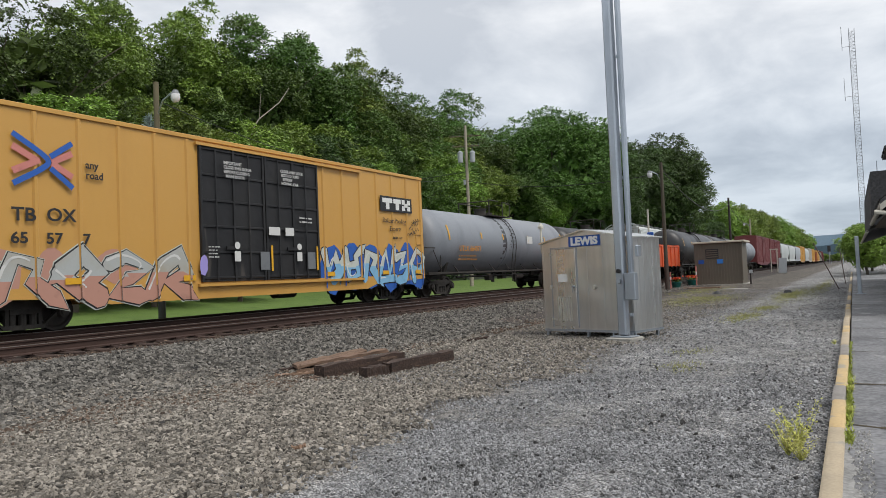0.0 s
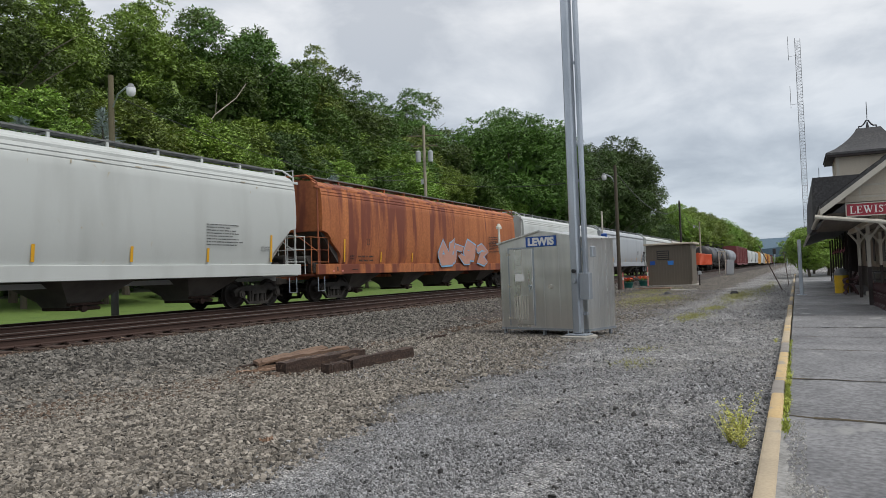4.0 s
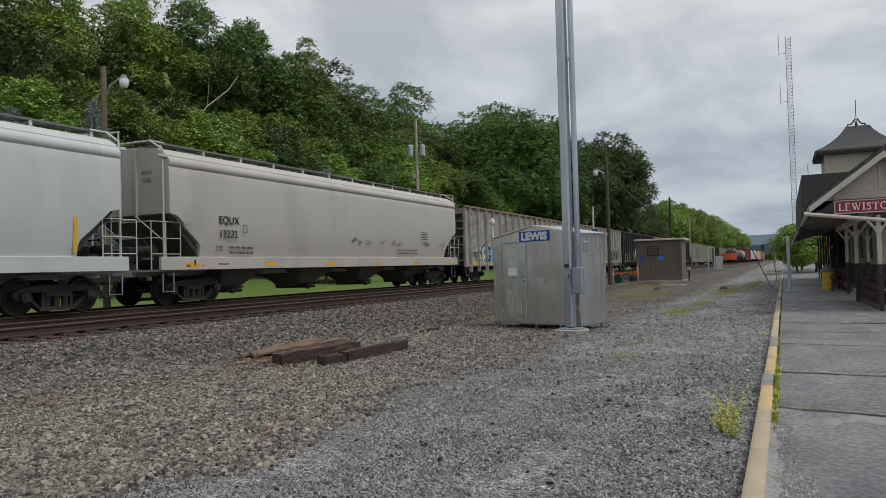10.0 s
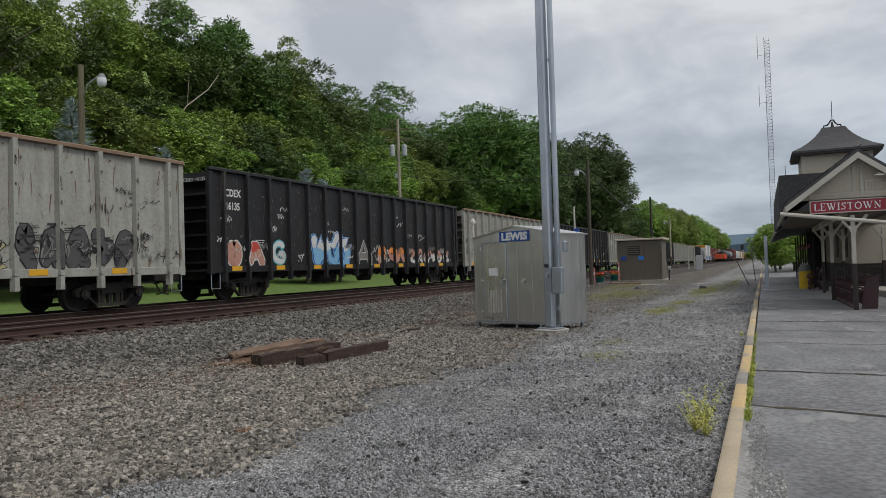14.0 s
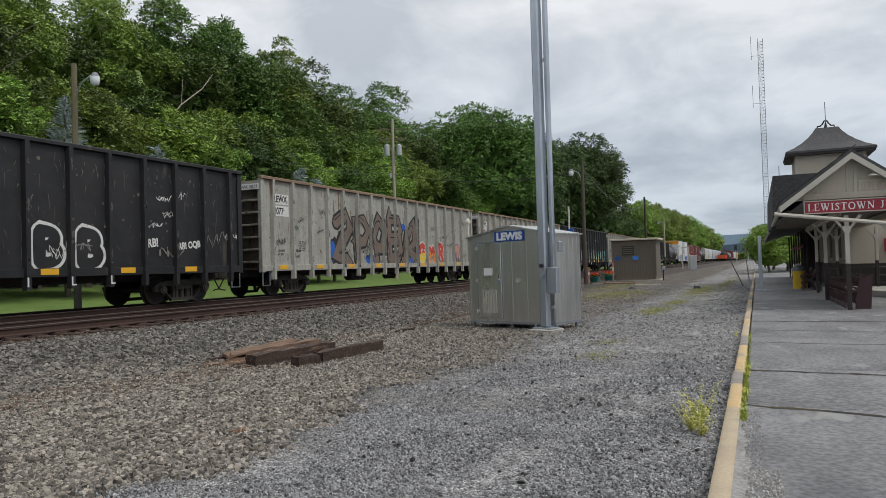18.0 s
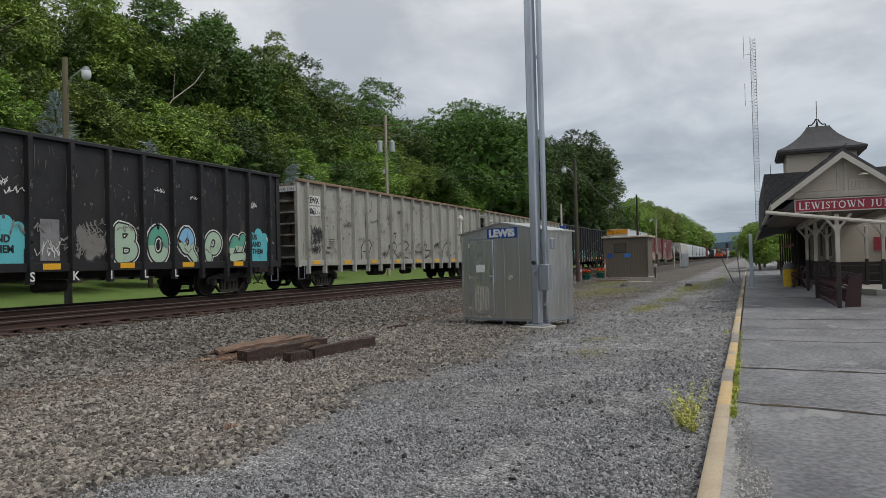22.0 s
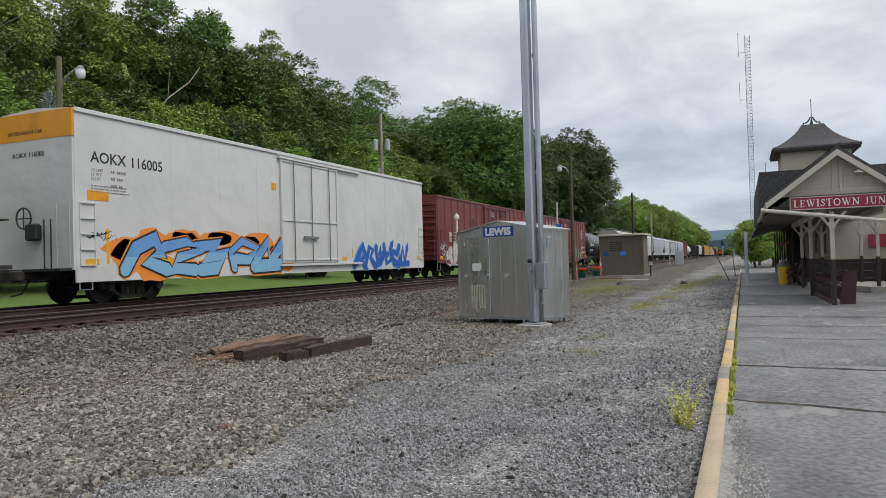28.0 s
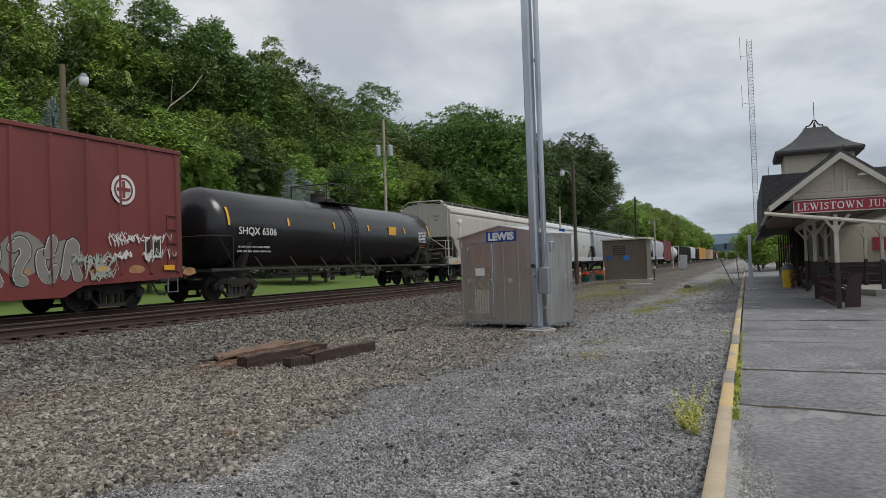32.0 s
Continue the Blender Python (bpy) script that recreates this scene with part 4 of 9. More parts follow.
# ---------------------------------------------------------------- yard things
def equipment_cabinet():
    """Aluminium signal house with a low gabled top, seen at its door corner."""
    ax = Vector((-4.18 + 6.48, 15.72 - 16.45, 0))
    wide, deep = 2.42, 1.15
    ang = math.degrees(math.atan2(ax.y, ax.x))
    ob = thing("equipment_cabinet", "brushed aluminium railway equipment cabinet with a gabled top", "cabinet", at=pose(-6.48, 16.45, 0, 0, 0, ang))
    z0, z1, zt = 0.17, 2.17, 2.40
    g = Geo()
    prof = [(0, z0), (wide, z0), (wide, z1), (wide / 2, zt), (0, z1)]
    g.prism(prof, "y", 0, deep)
    part("body", g, box_alu, ob)
    roof = Geo()
    for s in (0, 1):
        xa, xb = (-.05, wide / 2) if s == 0 else (wide / 2, wide + .05)
        za, zb = (z1 - .012, zt + .0) if s == 0 else (zt, z1 - .012)
        roof.prism([(xa, za), (xb, zb), (xb, zb + .03), (xa, za + .03)], "y", -.06, deep + .06)
    part("roof", roof, box_alu, ob)
    door = part("door", Geo().box(.29, .97, -.022, .0, z0 + .08, 2.02, .008), box_alu, ob)
    part("door_frame", Geo().box(.25, .285, -.012, 0, z0 + .05, 2.06).box(.975, 1.01, -.012, 0, z0 + .05, 2.06).box(.25, 1.01, -.012, 0, 2.025, 2.06), galv, ob)
    louvre = Geo()
    for i in range(6):
        louvre.box(.41 + i * .075, .455 + i * .075, -.034, -.02, .36, .92, .006)
    part("louvre", louvre, trim_white, door, "pale slotted ventilation louvre")
    part("handle", Geo().cyl((.89, -.022, 1.15), (.89, -.07, 1.15), .03, 10).box(.88, .90, -.065, -.05, 1.02, 1.18), galv, door)
    part("notice", Geo().box(.46, .73, -.0265, -.022, 1.26, 1.44), sign_white, door, "white paper notice")
    for hz in (.36, 1.10, 1.86):
        part("hinge", Geo().cyl((.24, -.03, hz), (.24, -.03, hz + .09), .016, 8).box(.24, .34, -.026, -.008, hz + .02, hz + .06), trim_white, ob)
    part("vent_knob", Geo().cyl((1.46, 0, 1.13), (1.46, -.05, 1.13), .05, 12), trim_white, ob)
    for sx in (.02, 1.26, 1.68, 2.10, wide - .04):
        part("seam", Geo().box(sx, sx + .02, -.008, 0, z0 + .02, z1 - .05), box_alu, ob)
    for i in range(6):
        part("side_rib", Geo().box(wide, wide + .007, .10 + i * .18, .12 + i * .18, z0 + .03, z1 - .03, .005), box_alu, ob)
    part("base_rail", Geo().box(-.005, wide + .005, -.008, .05, .13, z0 + .01).box(-.005, wide + .005, deep - .05, deep + .005, .13, z0 + .01).box(-.005, .05, 0, deep, .13, z0 + .01).box(wide - .05, wide + .005, 0, deep, .13, z0 + .01), galv, ob)
    for fx in (.06, wide / 2, wide - .1):
        for fy in (.03, deep - .1):
            part("foot", Geo().box(fx - .025, fx + .025, fy - .02, fy + .05, -.03, .135), galv, ob)
    vent = Geo().tube([(-.02, .12, 1.95), (-.09, .12, 1.97), (-.1, .12, 2.05), (-.1, .12, 2.55)], .028, 8).cyl((-.1, .12, 2.55), (-.1, .12, 2.60), .07, 10).cyl((-.1, .12, 2.60), (-.1, .12, 2.68), .07, 10, .02)
    part("vent_pipe", vent, trim_white, ob, "small white capped vent pipe")
    sign = part("name_sign", Geo().box(.80, 1.66, -.02, -.006, 2.05, 2.29, .006), sign_blue, ob, "blue name sign with white capitals")
    lettering("LEWIS", .235, sign_white, sign, pose(.865, -.022, 2.09) @ FACE_Y, bold=.013, wide=1.14, label="white block capitals")


equipment_cabinet()


def steel_mast():
    """Galvanised square mast with a second member, on a concrete footing."""
    ob = thing("steel_mast", "tall galvanised steel signal mast on a concrete footing", "mast", at=pose(-4.345, 15.55, 0, 0, 0, -14))
    part("footing", Geo().box(-.30, .30, -.28, .28, -.2, .07, .02), concrete, ob)
    part("base_plate", Geo().box(-.24, .24, -.2, .2, .07, .10, .008), galv, ob)
    part("main_post", Geo().box(-.107, .088, -.10, .095, .10, 12.0, .03), galv, ob)
    part("second_post", Geo().box(.125, .225, .03, .14, .95, 12.0, .02), galv, ob)
    for bz in (.5, 1.3, 1.9, 3.4, 4.2, 6.0, 8.0, 10.0):
        part("bracket", Geo().box(.10, .18, .05, .12, bz, bz + .07), galv, ob)
    part("junction_box", Geo().box(.13, .37, -.14, .0, .85, 1.42, .012), galv, ob)
    part("latch_box", Geo().box(.36, .43, -.05, .1, 1.75, 1.98, .012), galv, ob)
    for bz, r in ((1.25, .05), (1.46, .045)):
        part("pipe_cap", Geo().cyl((.0, -.115, bz), (.0, -.16, bz), r, 10), dark_frame if bz > 1.4 else galv, ob)
    for bx in (-.18, .18):
        for by in (-.15, .15):
            part("anchor_bolt", Geo().cyl((bx, by, .10), (bx, by, .17), .018, 6), galv, ob)


steel_mast()


def timber(name, a, b, w, h, material, label, lift=0.0, roll=0.0, seed=0):
    a, b = Vector(a), Vector(b)
    ln = (b - a).length
    r = random.Random(seed)
    g = Geo()
    loops = []
    for i in range(15):
        y = ln * i / 14
        j = lambda: r.uniform(-.016, .016)
        loops.append([(-w / 2 + j(), y + j(), 0 + j() * .3), (w / 2 + j(), y + j(), 0 + j() * .3), (w / 2 + j(), y + j(), h + j()), (w * .2 + j(), y + j(), h + j() * 1.5), (-w / 2 + j(), y + j(), h + j())])
    g.loft(loops)
    d = b - a
    ang = math.degrees(math.atan2(-d.x, d.y))
    return solid(name, g, material, label, "timber", "discarded timbers", at=pose(a.x, a.y, a.z + lift, math.degrees(math.atan2(d.z, Vector((d.x, d.y)).length)), roll, ang))


spent_tie = mat("worn_out_tie_timber", (0.062, 0.036, 0.026), (0.010, 0.008, 0.007), 0.85, 2.0, (9, 0.9, 9), 0.9, bump=0.8, fine=30, grain=0.3, spots=(0.15, 0.098, 0.070), spot_at=0.6, spot_scale=1.6)
timber("old_tie", (-7.44, 9.30, 0), (-7.03, 10.98, .05), .24, .19, spent_tie, "dark weathered railway tie lying on the gravel", seed=1)
timber("old_tie", (-6.62, 9.98, 0), (-6.44, 11.72, .02), .20, .17, spent_tie, "dark weathered railway tie with a split end on the gravel", seed=2)
timber("broken_plank", (-8.42, 9.85, .06), (-7.78, 10.95, .22), .26, .05, old_plank, "split reddish-brown plank leaning on a tie", seed=3, roll=6)
timber("broken_plank", (-8.1, 9.5, .02), (-7.5, 10.5, .14), .16, .04, old_plank, "short splintered brown plank on the gravel", seed=4, roll=-8)
timber("broken_plank", (-8.75, 9.55, .0), (-8.1, 10.6, .06), .13, .04, tie_wood, "short dark splintered board on the gravel", seed=5)
timber("wood_stick", (-7.78, 14.95, .0), (-7.6, 15.6, .03), .05, .04, tie_wood, "thin dark stick lying on the gravel", seed=6)


timber("broken_plank", (-8.15, 9.7, .12), (-7.25, 10.9, .25), .2, .035, old_plank, "thin split plank lying across the ties", seed=7, roll=4)
timber("wood_splinter", (-8.3, 9.25, .0), (-7.75, 9.55, .03), .10, .03, old_plank, "short wood splinter on the gravel", seed=8)
timber("wood_splinter", (-6.74, 9.50, .0), (-6.63, 9.93, .0), .20, .15, spent_tie, "broken dark tie end on the gravel", seed=9)
timber("wood_splinter", (-4.55, 5.4, .01), (-4.47, 5.47, .02), .05, .02, old_plank, "small orange-brown wood chip on the gravel", seed=10)


def yard_shed():
    ob = thing("yard_shed", "small brown corrugated metal shed with a flat roof", "shed", at=pose(-10.62, 58.0, 0))
    w, d, h = 3.35, 3.2, 3.15
    part("body", Geo().box(0, w, 0, d, .05, h), shed_brown, ob)
    rib_me = Geo().box(0, .06, -.02, 0, .06, h - .02, .008).mesh("siding_rib", shed_brown)
    for i in range(17):
        if not (4 < i < 10):
            part("siding_rib", rib_me, shed_brown, ob, m=pose(.04 + i * .2, 0, 0))
        else:
            part("siding_rib", Geo().box(0, .06, -.02, 0, .06, 1.95, .008), shed_brown, ob, m=pose(.04 + i * .2, 0, 0))
    part("roof", Geo().box(-.15, w + .25, -.18, d + .15, h, h + .14, .02), cream_wall, ob, "pale flat roof edge")
    vent = part("vent", Geo().box(.82, 1.75, -.045, -.0, 2.0, 2.72, .01), dark_frame, ob, "dark louvred vent")
    for i in range(4):
        part("vent_slat", Geo().box(.88, 1.69, -.07, -.04, 2.08 + i * .16, 2.16 + i * .16), shed_brown, vent)
    part("notice_board", Geo().box(.28, .68, -.04, -.02, 1.62, 1.92), sign_blue, ob, "small dark blue notice")
    part("notice_board", Geo().box(1.62, 2.06, -.04, -.02, 1.60, 1.92), mat("bright_blue_notice", (.03, .20, .62), None, rough=.4, bump=0), ob, "bright blue notice")
    part("downpipe", Geo().tube([(w + .08, -.06, h), (w + .05, -.06, h - .3), (w + .03, -.06, .3)], .035), shed_brown, ob)
    part("slab", Geo().box(-.4, w + .3, -.5, d, -.05, .05), concrete, ob)


yard_shed()


def planter(x, y, s):
    ob = thing("flower_planter", "green pot planted with red and orange flowers", "planter", "flower pots by the shed", pose(x, y, 0))
    part("pot", Geo().loft([[(s * rad * math.cos(a), s * rad * math.sin(a), s * z) for a in [k * math.pi / 8 for k in range(16)]] for rad, z in ((.30, 0), (.40, .42), (.44, .44), (.44, .52), (.36, .52))]), pot_green, ob)
    r = random.Random(int(x * 10))
    for nm, m_, cnt, z in (("foliage", leaf_mid, 90, .58), ("blossom", petal_red, 110, .74)):
        g = Geo()
        for _ in range(cnt):
            p = Vector((r.gauss(0, .2), r.gauss(0, .2), z + r.uniform(-.08, .16))) * s
            u, v = Vector((r.uniform(-1, 1), r.uniform(-1, 1), r.uniform(-.4, .4))).normalized() * .07, Vector((r.uniform(-1, 1), r.uniform(-1, 1), r.uniform(-.2, 1))).normalized() * .06
            g.add([p - u, p - v, p + u, p + v], [(0, 1, 2, 3)])
        tagged(part(nm, g, m_, ob), kind="stuff")


planter(-10.95, 52.6, .85)
planter(-10.75, 57.2, .9)


def street_lamp(x, y, z0, h, arm, wood, label):
    """Timber pole with a bent arm and a glass-bowl lantern."""
    ob = thing("street_lamp", label, "street lamp", "yard lamps", pose(x, y, z0))
    part("pole", Geo().cyl((0, 0, -.3), (0, 0, h), .13, 10, .10), wood, ob)
    # darker sleeve round the lowest 1.9 m of the pole
    part("tarred_foot", Geo().cyl((0, 0, -.3), (0, 0, 1.9), .137, 10, .132), steel_dark if wood is not pole_wood else dark_frame, ob, "black tarred pole foot")
    lx = arm
    part("arm", Geo().tube([(0, 0, h - 1.35), (lx * .35, 0, h - .75), (lx * .8, 0, h - .55), (lx, 0, h - .62)], .03), galv, ob)
    head = part("lantern", Geo().cyl((lx, 0, h - .62), (lx, 0, h - .47), .165, 12, .08), plastic_grey, ob)
    part("bowl", Geo().loft([[(lx + rad * math.cos(a), rad * math.sin(a), h - z) for a in [k * math.pi / 8 for k in range(16)]] for rad, z in ((.16, .62), (.17, .74), (.15, .86), (.09, .93))]), lamp_glass, head, "milky glass lamp bowl")


street_lamp(-10.55, 48.0, .05, 8.25, -.75, mat("dark_lamp_pole_wood", (.075, .064, .045), (.04, .035, .026), .5, 2, (4, 4, .3), .9, bump=.3), "timber-pole yard lamp with a glass bowl beside the cabinet")
street_lamp(-22.6, 18.7, .2, 9.1, 1.05, pole_wood, "timber-pole lamp with a glass bowl beyond the tracks")
street_lamp(-13.3, 118.0, .2, 8.0, -.8, pole_pale, "pale timber-pole lamp further down the yard")


def utility_pole(x, y, z0, h, wood, label, drums=True):
    ob = thing("utility_pole", label, "utility pole", "", pose(x, y, z0, 0, 0, 25))
    part("pole", Geo().cyl((0, 0, -.5), (0, 0, h), .17, 10, .11), wood, ob)
    if not drums:
        return
    for cz, half in ((h - .9, 1.35), (h - 1.75, 1.15)):
        part("crossarm", Geo().box(-half, half, -.04, .04, cz - .045, cz + .045), pole_wood, ob)
        for ix in (-1.05, -.5, .5, 1.05):
            part("insulator", Geo().cyl((ix, 0, cz + .045), (ix, 0, cz + .16), .03, 8), plastic_grey, ob)
    for tx in (-.50, .52):
        d_ = part("transformer", Geo().cyl((tx, -.25, h - 3.15), (tx, -.25, h - 2.3), .22, 12).cyl((tx, -.25, h - 2.3), (tx, -.25, h - 2.2), .22, 12, .1), tower_light, ob, "grey drum transformer")
        part("bushing", Geo().cyl((tx, -.25, h - 2.2), (tx, -.25, h - 2.0), .03, 6), plastic_grey, d_)
    part("meter_box", Geo().box(-.32, -.14, -.2, .0, h - 5, h - 4.6), tower_light, ob)


tower_light = mat("pale_grey_drum_paint", (0.36, 0.38, 0.40), None, 0.4, 2, rough=0.5, bump=0.0, grain=0.05)
utility_pole(-27.8, 54.0, .5, 13.6, pole_pale, "bleached timber utility pole with two drum transformers")
utility_pole(-13.0, 95.0, .3, 9.4, brown_post, "plain dark timber utility pole beside the tracks", drums=False)


def cable(pts, r, label):
    """Sagging wire between fixed points."""
    line = []
    for a, b in zip(pts, pts[1:]):
        a, b = Vector(a), Vector(b)
        for i in range(13):
            u = i / 12
            p = a.lerp(b, u)
            p.z -= 4 * u * (1 - u) * (b - a).length * .035
            line.append(p)
    cu = bpy.data.curves.new("overhead_cable", "CURVE")
    cu.dimensions, cu.bevel_depth, cu.bevel_resolution = "3D", r, 1
    s = cu.splines.new("POLY")
    s.points.add(len(line) - 1)
    for q, p in zip(s.points, line):
        q.co = (*p, 1)
    cu.materials.append(dark_frame)
    return tagged(new("overhead_cable", cu), label, "cable", "overhead cables")


cable([(-22.6, 18.7, 8.6), (-27.8, 54.0, 9.6)], .014, "black overhead cable between lamp and pole")
cable([(-27.8, 54.0, 10.2), (-60, 30, 10)], .022, "black overhead cable towards the woods")
cable([(-27.8, 54.0, 9.4), (-10.55, 48.0, 7.6)], .024, "black overhead cable crossing the tracks")
cable([(-10.55, 48.0, 7.9), (-13.0, 95.0, 8.9)], .03, "black overhead cable between yard poles")
cable([(-13.0, 95.0, 8.9), (-13.3, 118.0, 7.4)], .03, "black overhead cable between yard poles")


def lattice_tower():
    """Tall guyed radio mast far behind the station."""
    ob = thing("radio_tower", "tall thin lattice radio tower with antennas", "radio tower", at=pose(2.6, 214, 0))
    h, w = 61.0, .85
    corners = [(w, 0), (-w * .5, w * .87), (-w * .5, -w * .87)]
    for cx, cy in corners:
        part("leg", Geo().cyl((cx, cy, 0), (cx, cy, h), .06, 6), tower_grey, ob)
    br = Geo()
    z = 0
    while z < h - 1:
        for i in range(3):
            a, b = corners[i], corners[(i + 1) % 3]
            br.cyl((*a, z), (*b, z + .9), .03, 4)
            br.cyl((*a, z + .9), (*b, z + .9), .03, 4)
        z += .9
    part("bracing", br, tower_grey, ob)
    for az, ln in ((55.5, 6.5), (42.5, 6.0)):
        part("antenna", Geo().cyl((-2.1, 0, az), (-2.1, 0, az + ln), .06, 6).cyl((-2.1, 0, az + 1), (0, 0, az + 1), .04, 6), tower_grey, ob)


lattice_tower()

# small yard markers beyond the shed
for mx, my, h, m_, lab in ((-10.9, 50.6, 1.15, coral_red, "coral-red marker post with a white band"), (-10.3, 56.6, 1.5, coral_red, "thin coral-red marker stake beside the shed")):
    ob = thing("marker_post", lab, "post", "marker posts", pose(mx, my, 0))
    part("post", Geo().box(-.04, .04, -.03, .03, -.1, h, .01), m_, ob)
    part("band", Geo().box(-.043, .043, -.033, .033, h * .55, h * .72), sign_white, ob)
ob = thing("signal_case", "grey steel relay case leaning beside the track", "equipment case", at=pose(-8.6, 110, 0, 0, 3, 8))
part("case", Geo().box(-.5, .5, -.35, .35, 0, 2.1, .04), tower_light, ob)
part("case_door", Geo().box(-.44, .44, -.38, -.35, .2, 1.9), tower_light, ob)
ob = thing("white_frame", "pair of white posts joined at the top", "posts", at=pose(-10.6, 122, 0))
for px in (-.45, .45):
    part("post", Geo().box(px - .07, px + .07, -.07, .07, -.1, 3.6), trim_white, ob)
part("crossbar", Geo().box(-.57, .57, -.08, .08, 3.45, 3.62), trim_white, ob)
ob = thing("lamp_stub", "short blue-hooded lamp on a thin white pipe", "lamp", at=pose(-11.2, 46.5, 0))
part("pipe", Geo().cyl((0, 0, -.1), (0, 0, 5.2), .06, 8), trim_white, ob)
part("hood", Geo().box(-.08, .28, -.12, .12, 3.5, 3.75, .03), sign_blue, ob)
ob = thing("junction_post", "low timber post with a grey box beside the drive", "post", at=pose(-6.6, 57, 0))
part("post", Geo().box(-.05, .05, -.05, .05, -.1, .9), brown_post, ob)
part("box", Geo().box(-.10, .14, -.08, .08, .8, 1.05, .02), tower_light, ob)
ob = thing("signal_mast", "distant railway signal head on a steel mast", "railway signal", at=pose(-7.5, 300, 0))
part("mast", Geo().cyl((0, 0, 0), (0, 0, 6.4), .1, 8), galv, ob)
part("head", Geo().box(-.55, .55, -.3, .3, 4.6, 6.8, .1), dark_frame, ob)
part("ladder", Geo().box(.4, .5, .1, .2, 0, 4.6), galv, ob)
ob = thing("signal_mast", "distant grey railway signal mast", "railway signal", at=pose(-3.2, 300, 0))
part("mast", Geo().cyl((0, 0, 0), (0, 0, 5), .2, 8), galv, ob)
part("head", Geo().box(-.4, .4, -.3, .3, 3.6, 5.2, .1), galv, ob)
for bx, by, dx_, dz_, lab in ((-.75, 43.0, -1.15, 2.45, "leaning rusty steel bar beside the kerb"), (-.55, 52.0, -.25, 2.2, "rusty upright steel bar beside the kerb")):
    solid("steel_bar", Geo().cyl((bx, by, -.1), (bx + dx_, by + 1.5, dz_), .026, 6), steel_dark, lab, "bar", "steel bars")
solid("dark_rock", Geo().cyl((-2.9, 39, 0), (-2.9, 39, .16), .22, 7, .12), dark_frame, "dark lump of stone on the drive", "rock")
solid("dark_rock", Geo().cyl((-6.3, 40, 0), (-6.3, 40, .14), .25, 7, .1), dark_frame, "dark lump of stone near the shed", "rock")
solid("drain_cover", Geo().box(-7.1, -5.6, 46.2, 46.8, -.05, .05, .01), concrete, "flat concrete drain cover in the gravel", "slab")
solid("crossing_plank", Geo().box(-9.9, -7.6, 49.6, 50.1, -.05, .09, .01), old_plank, "long plank lying in the gravel near the shed", "plank")


def weed(x, y, s, count, seed, label):
    """A clump of yellow-green weed: stalks with small leaves."""
    r = random.Random(seed)
    ob = thing("weed_plant", label, "weed", "weeds along the kerb", pose(x, y, .0 if x < KERB_X else .08))
    st, lf = Geo(), Geo()
    for _ in range(count):
        a, lean, h = r.uniform(0, 6.28), r.uniform(.05, .75), s * r.uniform(.45, 1.0)
        tip = Vector((math.cos(a) * lean * h, math.sin(a) * lean * h, h))
        st.cyl((0, 0, 0), tip, .003, 4, .0015)
        for k in range(26):
            p = tip * (.2 + .8 * k / 25) + Vector((r.gauss(0, .012), r.gauss(0, .012), 0))
            u = Vector((r.uniform(-1, 1), r.uniform(-1, 1), r.uniform(-.2, .6))).normalized() * s * .07
            v = u.cross(Vector((r.uniform(-1, 1), r.uniform(-1, 1), 1))).normalized() * s * .028
            lf.add([p, p + u * .5 + v, p + u, p + u * .5 - v], [(0, 1, 2, 3)])
    part("stalk", st, weed_leaf, ob)
    part("foliage", lf, weed_leaf, ob)


weed(-.52, 6.9, .37, 13, 1, "yellow-green flowering weed beside the kerb")
weed(-.60, 6.6, .27, 20, 2, "low yellow-green weed beside the kerb")
weed(-.50, 6.45, .20, 16, 3, "low yellow-green weed beside the kerb")
for k, (wx, wy) in enumerate(((-.17, 8.0), (-.17, 9.3), (-.17, 9.9), (-.45, 15.0))):
    weed(wx, wy, .10, 16, 20 + k, "tuft of moss-green weed in the kerb joint")


def grass_patch(x0, x1, y0, y1, count, seed):
    r = random.Random(seed)
    g = Geo()
    for _ in range(count):
        cx, cy = r.gauss(0, .5), r.gauss(0, .5) + .3 * math.sin(_ * .7)
        p = Vector(((x0 + x1) / 2 + cx * (x1 - x0) / 2, (y0 + y1) / 2 + cy * (y1 - y0) / 2, 0))
        h, a = r.uniform(.02, .06), r.uniform(0, 6.28)
        d = Vector((math.cos(a), math.sin(a), 0)) * .007
        g.add([p - d, p + d, p + Vector((r.gauss(0, .04), r.gauss(0, .04), h))], [(0, 1, 2)])
    return g


gp = Geo()
for k, q in enumerate(((-3.3, -2.4, 20.5, 24, 1600), (-3.1, -2.3, 25, 28, 900), (-3.3, -1.9, 30, 44, 4500), (-7.4, -4.6, 29, 38, 5500), (-2.2, -1.2, 34, 60, 2400), (-2.7, -2.1, 11, 12.2, 160), (-3.0, -2.2, 13, 14, 140), (-9.5, -6.5, 38, 52, 3000))):
    p_ = grass_patch(*q, seed=40 + k)
    gp.add(p_.v, p_.f)
solid("yard_grass", gp, straw_grass, "thin yellowish grass growing through the gravel", "grass", kind="stuff")


